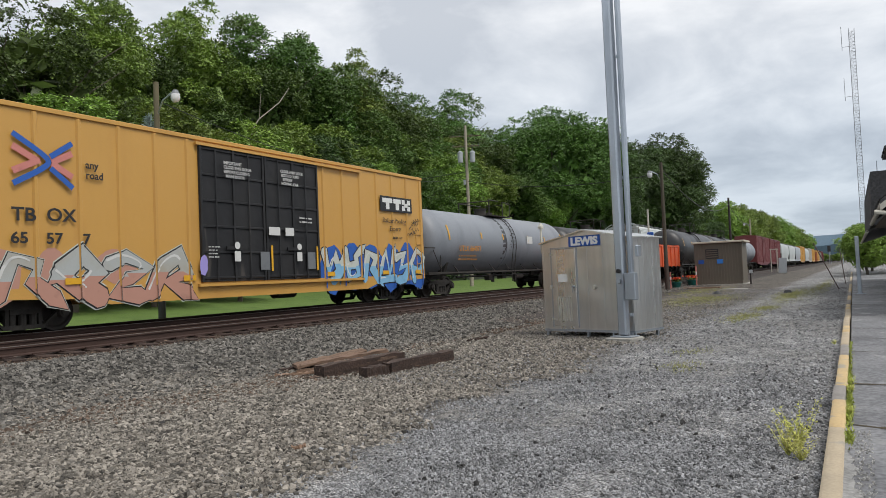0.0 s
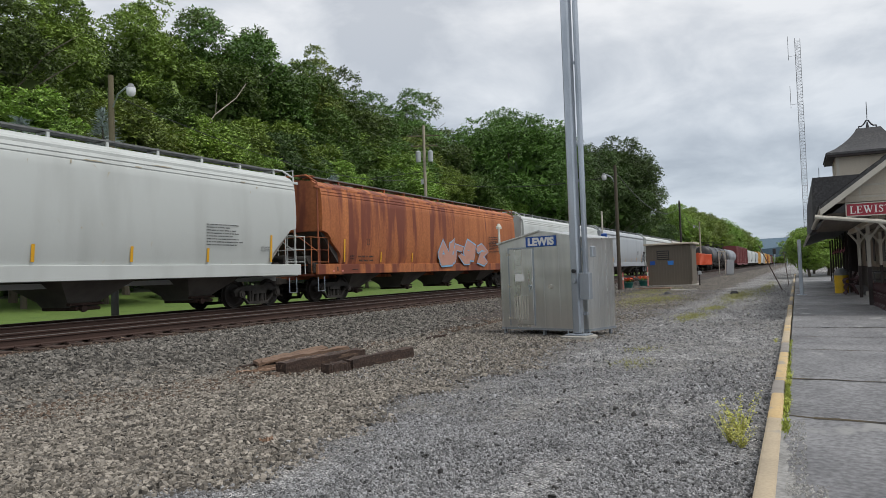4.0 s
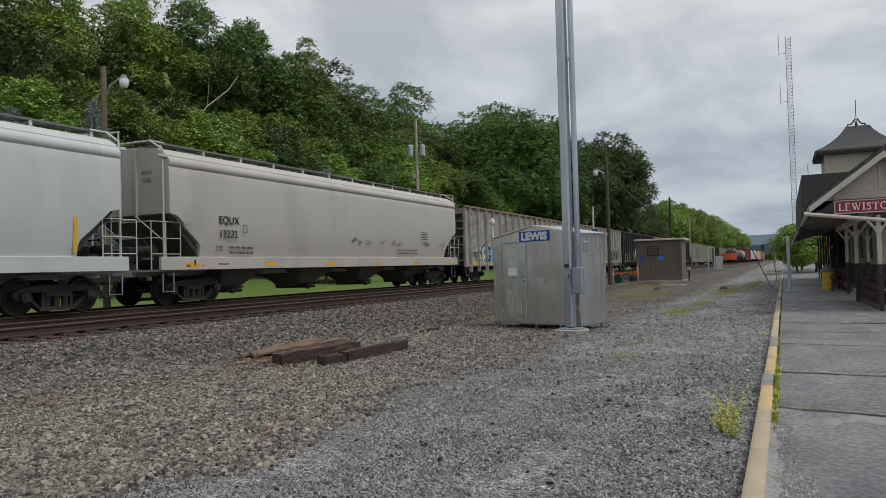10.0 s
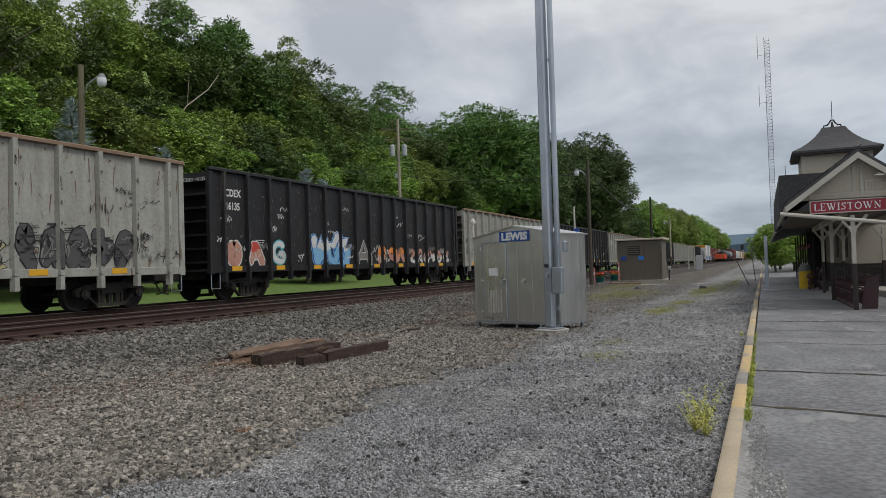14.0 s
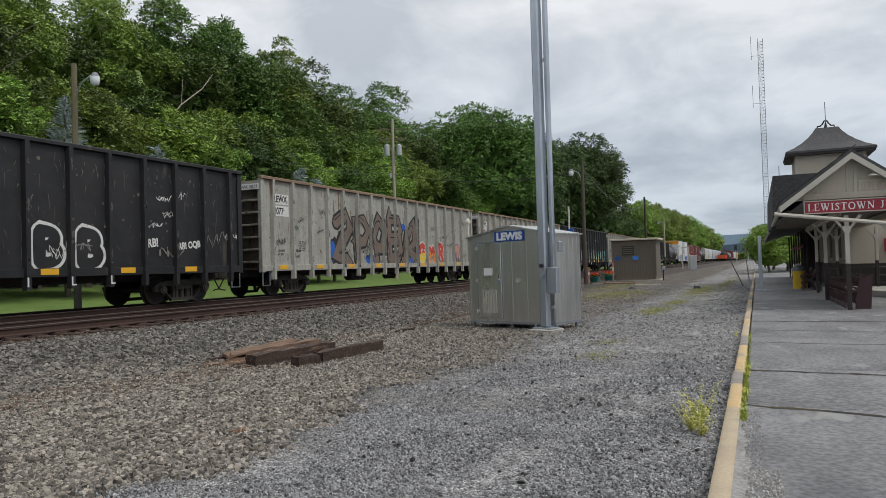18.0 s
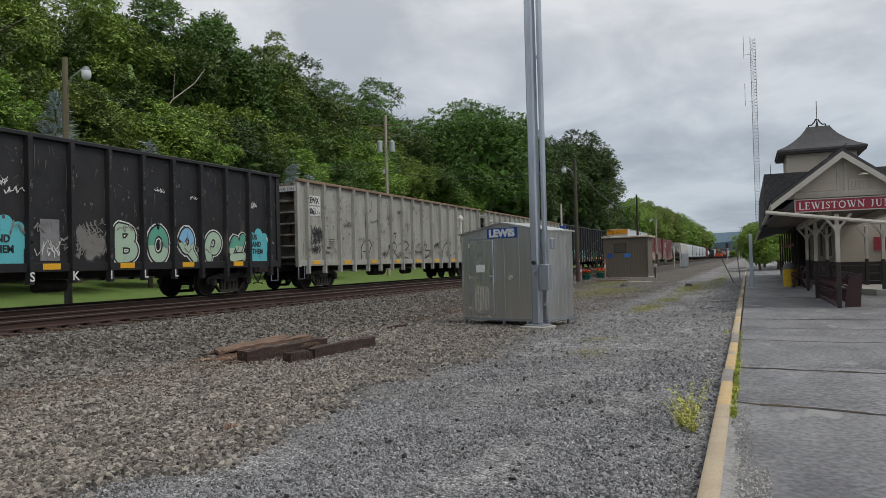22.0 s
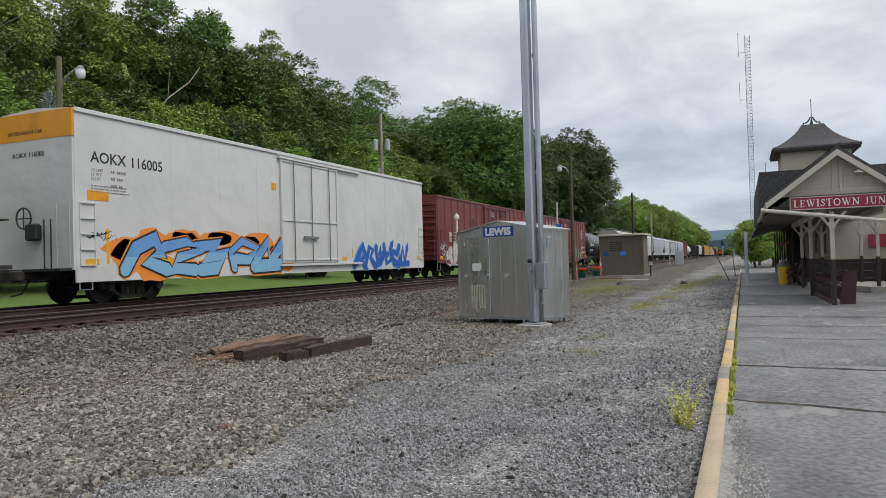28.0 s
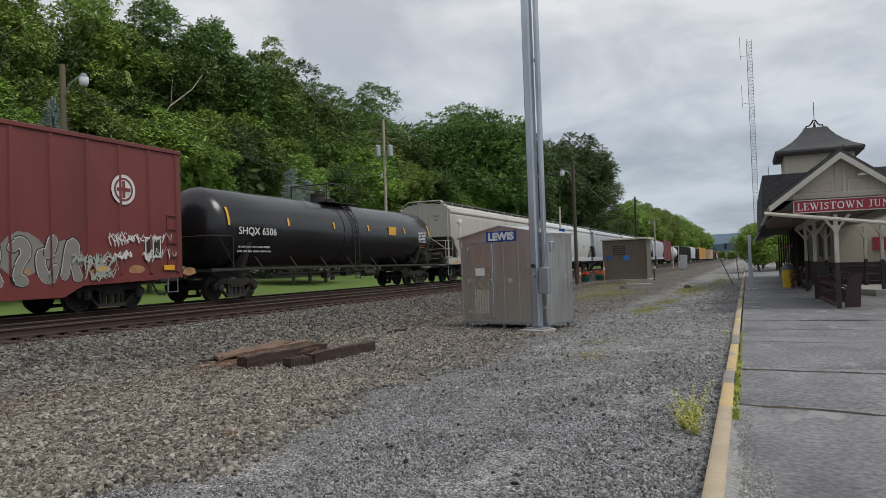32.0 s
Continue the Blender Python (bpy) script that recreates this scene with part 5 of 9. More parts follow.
moss_green = mat("yellow_green_moss", (0.26, 0.30, 0.05), (0.15, 0.19, 0.04), 0.5, 6, rough=0.9, bump=0.0, grain=0.0, island=0.45)
moss, rm_ = Geo(), random.Random(71)
for _ in range(1500):
    y_ = rm_.choice((rm_.gauss(6.9, .12), rm_.gauss(8.3, .4), rm_.gauss(9.8, .6), rm_.uniform(7.2, 14.5)))
    p = Vector((rm_.gauss(-.185, .012), y_, .10))
    h_, a_ = rm_.uniform(.010, .040), rm_.uniform(0, 6.28)
    d_ = Vector((math.cos(a_), math.sin(a_), 0)) * .008
    moss.add([p - d_, p + d_, p + Vector((rm_.gauss(0, .02), rm_.gauss(0, .02), h_))], [(0, 1, 2)])
solid("kerb_moss", moss, moss_green, "yellow-green moss and grass in the joint behind the kerb", "moss", kind="stuff")


# ---------------------------------------------------------------- station
# strokes of the name board's serif capitals: (thick half, x, z, ...), the cap height is 1
SERIF = {"L": (.62, ((.085, .17, .03, .17, .97), (.035, .03, .03, .6, .03), (.03, .57, .03, .60, .28), (.03, .02, .97, .32, .97))),
         "E": (.62, ((.085, .17, .03, .17, .97), (.035, .03, .03, .56, .03), (.035, .03, .97, .54, .97), (.03, .2, .52, .44, .52), (.03, .53, .03, .57, .25), (.03, .52, .97, .54, .76), (.025, .43, .42, .43, .62))),
         "W": (1.04, ((.08, .14, .95, .36, .04), (.035, .36, .04, .54, .92), (.08, .47, .95, .70, .04), (.035, .70, .04, .90, .95), (.03, .0, .97, .28, .97), (.03, .34, .97, .62, .97), (.03, .78, .97, 1.0, .97))),
         "I": (.36, ((.085, .17, .03, .17, .97), (.03, .02, .97, .32, .97), (.03, .02, .03, .32, .03))),
         "S": (.56, ((.06, .45, .80, .30, .95, .13, .86, .12, .70, .28, .54, .43, .38, .42, .16, .24, .04, .07, .16), (.025, .46, .72, .47, .98), (.025, .05, .02, .06, .28))),
         "T": (.70, ((.085, .34, .03, .34, .95), (.035, .04, .97, .64, .97), (.03, .05, .97, .04, .74), (.03, .63, .97, .64, .74), (.03, .18, .03, .5, .03))),
         "O": (.80, ((.07, .40, .97, .16, .84, .08, .5, .16, .16, .40, .03, .64, .16, .72, .5, .64, .84, .40, .97),)),
         "N": (.82, ((.035, .14, .03, .14, .95), (.085, .16, .93, .62, .06), (.035, .64, .04, .64, .97), (.03, .02, .97, .22, .97), (.03, .02, .03, .26, .03), (.03, .52, .97, .76, .97))),
         "J": (.46, ((.085, .26, .97, .26, .25), (.05, .26, .25, .2, .03, .04, .08), (.03, .1, .97, .42, .97))),
         "U": (.78, ((.085, .17, .97, .17, .3), (.05, .17, .3, .26, .05, .46, .05, .58, .3), (.035, .58, .3, .58, .97), (.03, .02, .97, .33, .97), (.03, .46, .97, .70, .97))),
         "C": (.70, ((.07, .58, .80, .40, .96, .16, .84, .08, .5, .16, .16, .40, .04, .60, .18), (.025, .60, .68, .60, .97)))}


def serif_word(words, size, material, parent, m, spread=1.0):
    """Capitals with serifs, each a part of its board."""
    x_ = 0.0
    for ch in words:
        if ch == " ":
            x_ += .42 * size * spread
            continue
        wide, strokes = SERIF[ch]
        g = Geo()
        for k, (half, *line) in enumerate(strokes):
            pts = [Vector((line[j] * size * spread, line[j + 1] * size)) for j in range(0, len(line), 2)]
            pts = rounded(pts, 2) if len(pts) > 2 else pts
            for i, (a, b) in enumerate(zip(pts, pts[1:])):
                d = (b - a).normalized() * half * size * (.25 if len(pts) > 2 else .0)
                w = Vector((-(b - a).normalized().y, (b - a).normalized().x)) * half * size
                lift = .0006 * k + .0001 * (i % 2)
                g.add([(q.x, q.y, lift) for q in (a - d + w, a - d - w, b + d - w, b + d + w)], [(0, 1, 2, 3)])
        part("painted_capital", g, material, parent, m=m @ pose(x_, 0, 0))
        x_ += wide * size * spread + .06 * size


def station():
    ob = thing("station_building", "cream and brown timber railway station with slate roofs", "station", at=pose(0, 0, .1))
    # open gabled canopy at the platform end
    y0, y1 = 21.0, 33.0
    ex, ax, rx = .68, 2.25, 3.82          # eave, ridge, eave
    ez, az = 2.80, 3.98
    for s, (xa, za, xb, zb) in enumerate(((ex - .12, ez - .1, ax, az), (ax, az, rx + .12, ez - .1))):
        g = Geo().prism([(xa, za), (xb, zb), (xb, zb + .10), (xa, za + .10)], "y", y0 - .25, y1)
        part("canopy_roof", g, slate, ob, "dark slate canopy roof")
        bg = Geo().prism([(xa, za - .16), (xb, zb - .16), (xb, zb + .0), (xa, za + .0)], "y", y0 - .30, y0 - .24)
        part("bargeboard", bg, trim_white, ob, "off-white gable bargeboard")
    gable = part("gable_wall", Geo().prism([(ex + .16, 2.84), (rx - .16, 2.84), (ax, az - .12)], "y", y0, y0 + .08), cream_wall, ob, "cream boarded gable")
    for bx in (ax - .12, ax + .05):
        part("gable_batten", Geo().box(bx, bx + .07, y0 - .03, y0, 2.9, az - .24), trim_white, gable)
    for s in (-1, 1):
        # framed panels either side of the king post
        xa, xb = (ax - .80, ax - .16) if s < 0 else (ax + .16, ax + .98)
        part("gable_panel", Geo().box(xa, xb, y0 - .022, y0, 3.24, 3.28).box(xa, xb, y0 - .022, y0, 2.95, 2.99).box(xa, xa + .04, y0 - .019, y0, 2.99, 3.24).box(xb - .04, xb, y0 - .019, y0, 2.99, 3.24), trim_white, gable)
        for k in range(8):
            part("panel_board", Geo().box(xa + .05 + k * (xb - xa - .1) / 8, xa + .035 + (k + 1) * (xb - xa - .1) / 8, y0 - .01, y0, 3.0, 3.235), cream_wall, gable)
    part("tie_beam", Geo().box(ex + .45, rx - .45, y0 - .02, y0 + .16, 2.84, 3.02, .01), cream_wall, ob)
    sign = part("name_board", Geo().box(1.13, 4.45, y0 - .10, y0 - .04, 2.48, 2.82, .01), sign_red, ob, "red name board with white lettering")
    part("board_rim", Geo().box(1.13, 4.45, y0 - .112, y0 - .10, 2.795, 2.82).box(1.13, 4.45, y0 - .112, y0 - .10, 2.48, 2.505).box(1.13, 1.155, y0 - .112, y0 - .10, 2.5, 2.8), trim_white, sign)
    serif_word("LEWISTOWN JUNCTION", .185, sign_white, sign, pose(1.22, y0 - .106, 2.555) @ FACE_Y, spread=1.18)
    post_me = Geo().box(-.055, .055, -.055, .055, .0, 1.17, .012).mesh("post", brown_post)
    top_me = Geo().box(-.052, .052, -.052, .052, 1.17, 2.42, .012).mesh("post_top", trim_white)
    thin_me = Geo().box(-.045, .045, -.045, .045, .0, 2.7, .01).mesh("post", brown_post)
    brace = Geo()
    for s in (-1, 1):
        brace.prism([(s * .05, 2.08), (s * .10, 2.06), (s * .36, 2.40), (s * .28, 2.42)], "y", -.035, .035)
    brace.prism([(-.12, 2.14), (-.055, 1.96), (.055, 1.96), (.12, 2.14)], "y", -.08, .08)
    brace_me = brace.mesh("bracket", trim_white)
    spots_ = [(2.1, 21.05), (4.0, 21.6), (4.02, 27.2), (1.95, 25.6), (2.05, 30.8), (2.8, 31.6), (4.05, 31.0)]
    for px, py in spots_:
        p_ = part("post", post_me, brown_post, ob, m=pose(px, py, 0))
        part("post_top", top_me, trim_white, p_, "cream upper half of the post")
        part("bracket", brace_me, trim_white, p_)
    part("eave_beam", Geo().box(ex + 1.17, ex + 1.33, y0 + .2, y1, 2.42, 2.56).box(rx - .57, rx - .39, y0, y1, 2.36, 2.54), cream_wall, ob)
    part("gutter", Geo().cyl((ex - .06, y0 - .2, 2.72), (ex - .06, y1, 2.72), .07, 8), trim_white, ob)
    part("rain_pipe", Geo().tube([(.43, y0 - .28, 2.52), (.55, y0 - .28, 2.50), (3.9, y0 - .28, 2.02)], .05, 8), trim_white, ob, "white sloping rain pipe")
    part("gable_lamp", Geo().cyl((2.72, y0 - .18, 3.36), (2.72, y0 - .18, 3.43), .15, 14, .04).tube([(2.72, y0, 3.5), (2.72, y0 - .12, 3.53), (2.72, y0 - .18, 3.42)], .015), trim_white, ob, "white enamel shade lamp")
    part("canopy_ceiling", Geo().box(ex + .05, rx - .05, y0 + .1, y1, 2.56, 2.60), mat("stained_ceiling_boarding", (.11, .085, .065), (.06, .048, .04), .5, 1.5, (4, .3, 1), .7, bump=.1), ob, "brown stained boarded ceiling")
    # lower platform canopy and building beyond
    b0, b1 = 33.0, 56.0
    part("lower_canopy", Geo().prism([(.45, 2.42), (.45, 2.5), (3.2, 3.35), (3.2, 3.27)], "y", 33.0, b1), slate, ob, "dark slate lean-to canopy roof")
    part("canopy_gutter", Geo().cyl((.46, 33.0, 2.45), (.46, b1, 2.45), .06, 8), trim_white, ob)
    part("wall", Geo().box(3.2, 9.0, 32.5, b1, 0, 4.2), cream_wall, ob, "cream boarded station wall")
    part("wall_base", Geo().box(3.15, 9.02, 32.45, b1, 0, 1.05), brown_post, ob, "dark brown wall base")
    for wy in (33, 37, 41, 46):
        w_ = part("window", Geo().box(3.10, 3.2, wy, wy + 1.1, 1.2, 2.6), trim_white, ob)
        part("pane", Geo().box(3.085, 3.10, wy + .1, wy + 1.0, 1.3, 2.5), dark_frame, w_, "dark window glass")
    for wx in (5.9, 7.4):
        d_ = part("door", Geo().box(wx, wx + .9, 32.38, 32.46, 0, 2.1), brown_post, ob, "dark brown boarded door")
        part("handle", Geo().cyl((wx + .1, 32.38, 1.05), (wx + .1, 32.32, 1.05), .03, 8), galv, d_)
    part("notice", Geo().box(4.5, 5.2, 32.38, 32.46, 1.5, 2.0), sign_red, ob, "small dark red notice board")
    for py in (35.8, 38.0, 40.4, 42.8, 45.4, 48.0, 51.5, 55.0):
        part("post", thin_me, brown_post, ob, m=pose(2.02, py, 0))
    # added wall outside the view, blocks side light from under the canopy
    part("side_wall", Geo().box(6.4, 6.55, 25.5, 32.5, 0, 3.0), cream_wall, ob, "plain cream wall closing the canopy")
    part("porch_screen", Geo().box(2.3, 3.2, 46.0, 46.1, 0, 2.8), brown_post, ob, "dark boarded porch screen")
    # pink bunting strung between the platform posts
    g, rb_ = Geo(), random.Random(4)
    for k in range(90):
        u = k / 90
        p = Vector((2.0, 38 + 13 * u, 2.05 - .16 * abs(math.sin(u * 15)) + rb_.uniform(-.03, .03)))
        g.add([p, p + Vector((rb_.uniform(-.05, .05), .09, rb_.uniform(-.1, 0))), p + Vector((rb_.uniform(-.08, .08), .03, -.14))], [(0, 1, 2)])
    part("bunting", g, mat("dusty_pink_bunting", (.42, .12, .20), (.30, .18, .30), .5, 4, rough=.8, bump=0, island=.4), ob, "dusty pink bunting garland")
    # slate courses on the roof slopes that face the platform
    sl_me = Geo().box(0, .235, -.16, .16, 0, .012).mesh("slate", slate)
    rs = random.Random(12)
    nx = math.hypot(ax - ex, az - ez)
    tilt = -math.degrees(math.atan2(az - ez + .1, ax - ex + .12))
    for i in range(8):
        for j in range(26):
            part("slate", sl_me, slate, ob, m=pose(ex - .13 + i * .235, y0 - .05 + j * .33 + (.16 if i % 2 else 0), ez + .012 + i * .235 * (az - ez + .1) / (ax - ex + .12), 0, tilt, rs.uniform(-.8, .8)))
    part("main_roof", Geo().prism([(.72, 4.93), (.64, 2.75), (9.4, 2.75), (9.4, 4.95)], "y", 34.5, 52), slate, ob, "dark slate main roof")
    # cupola with a bell-cast roof and a finial
    cx, cy, hw = 3.30, 40.0, 1.50
    cup = part("cupola", Geo().box(cx - hw, cx + hw, cy - hw, cy + hw, 3.2, 6.36), cream_wall, ob, "square cream cupola with a bell-cast slate roof")
    for s in (-1, 1):
        part("cupola_trim", Geo().box(cx + s * (hw - .1) - .06, cx + s * (hw - .1) + .06, cy - hw - .03, cy - hw, 4.6, 6.2), trim_white, cup)
    part("cupola_window", Geo().box(cx - .55, cx + .5, cy - hw - .04, cy - hw + .02, 4.75, 5.35), brown_post, cup, "dark louvred opening")
    prof = [(hw + .40, 6.30), (hw + .39, 6.40), (hw * 1.0, 6.60), (hw * .76, 6.86), (hw * .56, 7.14), (hw * .42, 7.40), (hw * .33, 7.62)]
    part("cupola_roof", Geo().loft([[(cx + sx * r_, cy + sy * r_, z_) for sx, sy in ((-1, -1), (1, -1), (1, 1), (-1, 1))] for r_, z_ in prof]), slate, cup, "bell-cast slate roof")
    fin = Geo().cyl((cx, cy, 7.62), (cx, cy, 8.95), .016, 8).cyl((cx, cy, 7.62), (cx, cy, 7.95), .09, 8, .03)
    for s in (-1, 1):
        fin.tube([(cx + s * .30, cy, 7.64), (cx + s * .38, cy, 7.70), (cx + s * .36, cy, 7.78), (cx + s * .24, cy, 7.78), (cx + s * .14, cy, 7.88), (cx + s * .04, cy, 8.05)], .035)
    part("eave_fascia", Geo().box(cx - hw - .36, cx + hw + .36, cy - hw - .36, cy + hw + .36, 6.20, 6.31), brown_post, cup, "dark brown boxed eave")
    part("finial", fin, dark_frame, cup, "dark scrolled iron finial")
    part("roof_aerial", Geo().cyl((1.2, 42, 5.0), (1.2, 42, 6.2), .02, 6), galv, ob)


station()


def bench(x, y, rz, label, ends=4, panel=False, ln=1.55):
    """Curved-back slatted station bench with cast arms, seen from its end."""
    ob = thing("station_bench", label, "bench", "benches under the canopy", pose(x, y, .1, 0, 0, rz))
    for k in range(ends):
        ax_ = k * (ln - .05) / (ends - 1) + .02
        arm = Geo().tube([(ax_, u, v) for u, v in ((-.09, .86), (-.03, .80), (.06, .64), (.18, .60), (.32, .65), (.44, .63), (.50, .55), (.46, .47), (.36, .42), (.20, .38), (.12, .24), (.04, .02))], .026)
        part("cast_arm", arm, bench_paint, ob)
        part("front_leg", Geo().tube([(ax_, u, v) for u, v in ((.38, .42), (.47, .28), (.42, .12), (.50, .02))], .026), bench_paint, ob)
    if panel:
        part("end_panel", Geo().prism([(-.16, .86), (.12, .80), (.20, .5), (.26, .0), (-.10, .0)], "x", -.05, -.005), bench_paint, ob, "solid maroon end panel")
    for k in range(6):
        part("seat_slat", Geo().box(0, ln, .08 + k * .07, .135 + k * .07, .40, .425, .005), bench_paint, ob)
    for k in range(6):
        part("back_slat", Geo().box(0, ln, .085 - k * .028, .11 - k * .028, .46 + k * .072, .515 + k * .072, .005), bench_paint, ob)


for k, (bx, by, bz) in enumerate(((2.52, 21.45, 90), (2.50, 23.05, 90), (2.48, 24.65, 90), (2.15, 33.0, 90), (2.2, 36.6, 90))):
    bench(bx, by, bz, "oxblood slatted station bench with a solid end panel" if k == 0 else "dark oxblood slatted station bench with cast arms", panel=k == 0)
ob = thing("litter_barrel", "yellow steel litter barrel with a grey domed lid", "litter bin", at=pose(1.64, 35.2, .1))
part("drum", Geo().cyl((0, 0, 0), (0, 0, .76), .27, 18), barrel_yellow, ob)
for hz in (.3, .62):
    part("hoop", Geo().cyl((0, 0, hz), (0, 0, hz + .04), .28, 18), barrel_yellow, ob)
part("lid", Geo().loft([[(r_ * math.cos(a), r_ * math.sin(a), z_) for a in [k * math.pi / 9 for k in range(18)]] for r_, z_ in ((.285, .76), (.28, .86), (.22, .97), (.12, 1.04), (.04, 1.06))]), plastic_grey, ob, "grey domed lid")
ob = thing("platform_post", "grey steel post bolted to the platform edge", "post", at=pose(.09, 33.9, .1))
part("shaft", Geo().box(-.075, .075, -.06, .06, 0, 2.32, .015), galv, ob)
part("foot_plate", Geo().box(-.16, .2, -.14, .14, 0, .03), galv, ob)
ob = thing("ramp_rail", "dark steel handrail of the station ramp", "railing", at=pose(0, 0, .1))
for z_ in (.34, .62, .92):
    part("rail", Geo().tube([(2.35, 31.4, z_), (3.5, 31.0, z_), (4.5, 31.2, z_)], .022, 8), dark_frame, ob)
    part("rail", Geo().tube([(2.35, 31.4, z_), (2.5, 28.4, z_)], .022, 8), dark_frame, ob)
for px, py in ((2.35, 31.4), (2.95, 31.2), (3.5, 31.0), (4.0, 31.1), (4.5, 31.2), (2.5, 28.4), (2.42, 29.9)):
    part("post", Geo().cyl((px, py, 0), (px, py, .93), .025, 8), dark_frame, ob)
solid("ramp_kerb", Geo().prism([(2.25, 31.6), (3.74, 26.8), (5.6, 26.8), (5.6, 31.6)], "z", .1, .30), concrete, "low concrete ramp edge under the canopy", "ramp")


# ---------------------------------------------------------------- woods
def crown_mesh(name, material, seed, rx, rz, lobes, sprigs, leaf, even=False):
    """Crown of drooping leaf sprays on many rounded boughs, with an uneven outline and gaps."""
    rng = np.random.default_rng(seed)
    d = rng.normal(size=(lobes, 3))
    d /= np.linalg.norm(d, axis=1)[:, None]
    d[:, 2] = np.where(d[:, 2] < -.5, -d[:, 2] * .7, d[:, 2])
    rad = rng.uniform(.62, .92, lobes) if even else rng.uniform(.35, .95, lobes)
    c = d * rad[:, None] * np.array([rx, rx, rz])
    lr = rx * (rng.uniform(.14, .24, lobes) if even else rng.uniform(.15, .33, lobes))
    # leaf sprays on the outer side of each bough
    li = rng.choice(lobes, sprigs, p=lr ** 2 / (lr ** 2).sum())
    o = rng.normal(size=(sprigs, 3)) + d[li] * .45 + np.array([0, 0, .35])
    o /= np.linalg.norm(o, axis=1)[:, None]
    reach = rng.uniform(.25, 1.0, sprigs) ** .4
    base = c[li] + o * (lr[li] * reach)[:, None] * np.array([1.0, 1.0, .85])
    twig = o * .8 + rng.normal(scale=.5, size=(sprigs, 3)) + np.array([0, 0, .15])
    twig /= np.linalg.norm(twig, axis=1)[:, None]
    side = np.cross(twig, np.array([0, 0, 1.0]) + rng.normal(scale=.25, size=(sprigs, 3)))
    side /= np.linalg.norm(side, axis=1)[:, None]
    ln = leaf * rng.uniform(3.0, 6.5, sprigs)
    m = 9
    j = (np.arange(m) / (m - 1))[None, :, None]
    flip = np.where(np.arange(m) % 2, 1.0, -1.0)[None, :, None]
    p = base[:, None, :] + twig[:, None, :] * ln[:, None, None] * j - np.array([0, 0, 1.0]) * (ln[:, None, None] * .45 * j ** 2) + side[:, None, :] * flip * leaf * .75
    axis = side[:, None, :] * flip * .8 + twig[:, None, :] * .7 + rng.normal(scale=.35, size=(sprigs, m, 3)) - np.array([0, 0, .25])
    axis = (axis / np.linalg.norm(axis, axis=2)[..., None]).reshape(-1, 3)
    p = p.reshape(-1, 3) + rng.normal(scale=leaf * .25, size=(sprigs * m, 3))
    nrm = np.repeat(o * .55, m, 0) + np.array([0, 0, .65]) + rng.normal(scale=.45, size=(sprigs * m, 3))
    b = np.cross(nrm, axis)
    b /= np.linalg.norm(b, axis=1)[:, None]
    nrm = np.cross(axis, b)
    s = leaf * rng.uniform(.65, 1.25, len(p))[:, None]
    quad = np.stack([p - axis * s, p + b * s * .5 - nrm * s * .15, p + axis * s, p - b * s * .5 - nrm * s * .15], 1).reshape(-1, 3)
    # coarser inner foliage, added to block light through the crown and deepen its shade
    inner = 1100 if even else 700
    q = rng.normal(size=(inner, 3))
    q = q / np.linalg.norm(q, axis=1)[:, None] * (rng.uniform(0, 1, (inner, 1)) ** .4) * np.array([rx, rx, rz]) * (.74 if even else .6)
    t1, t2 = rng.normal(size=(2, inner, 3)) * leaf * 3.2
    quad = np.concatenate([quad, np.stack([q - t1, q + t2 * .6, q + t1, q - t2 * .6], 1).reshape(-1, 3)])
    me = bpy.data.meshes.new(name)
    me.vertices.add(len(quad))
    me.vertices.foreach_set("co", quad.ravel())
    me.loops.add(len(quad))
    me.loops.foreach_set("vertex_index", np.arange(len(quad)))
    me.polygons.add(len(quad) // 4)
    me.polygons.foreach_set("loop_start", np.arange(len(quad) // 4) * 4)
    me.update(calc_edges=True)
    me.materials.append(material)
    return me


def trunk_mesh(h, r, seed, limbs=7):
    q = random.Random(seed)
    g = Geo()
    p = Vector((0, 0, -.6))
    pts = [p]
    for i in range(6):
        p = p + Vector((q.uniform(-.22, .22), q.uniform(-.22, .22), h / 6))
        pts.append(p)
    for i in range(6):
        g.cyl(pts[i], pts[i + 1], r * (1 - i * .14), 8, r * (1 - (i + 1) * .14))
    for k in range(limbs):
        b = pts[2 + k % 4]
        a = q.uniform(0, 6.28)
        e = b + Vector((math.cos(a), math.sin(a), q.uniform(.5, 1.2))) * h * q.uniform(.18, .3)
        g.cyl(b, e, r * .26, 6, r * .08)
        g.cyl(e, e + Vector((math.cos(a + .6), math.sin(a + .6), .8)) * h * .12, r * .12, 5, r * .04)
    return g.mesh("trunk", bark)


LEAVES = (leaf_mid, leaf_bright, leaf_deep)
KINDS = []
for k, (m_, rx, rz, lb, sp, lf) in enumerate(((leaf_mid, 4.2, 6.5, 46, 4600, .095), (leaf_deep, 4.8, 6.2, 52, 4600, .105), (leaf_bright, 3.4, 5.0, 40, 4400, .085), (leaf_mid, 5.4, 7.4, 60, 5200, .11), (leaf_deep, 6.6, 7.6, 120, 6600, .12), (leaf_bright, 4.0, 7.2, 34, 3800, .09), (leaf_mid, 4.4, 7.0, 40, 4200, .095), (leaf_mid, 8.4, 9.6, 150, 9500, .135), (leaf_bright, 3.6, 4.2, 70, 3600, .095))):
    KINDS.append((crown_mesh("crown", m_, 100 + k, rx, rz, lb, sp, lf, k in (4, 7, 8)), trunk_mesh(rz * 1.8, .12 + .035 * rx, 200 + k), rz))


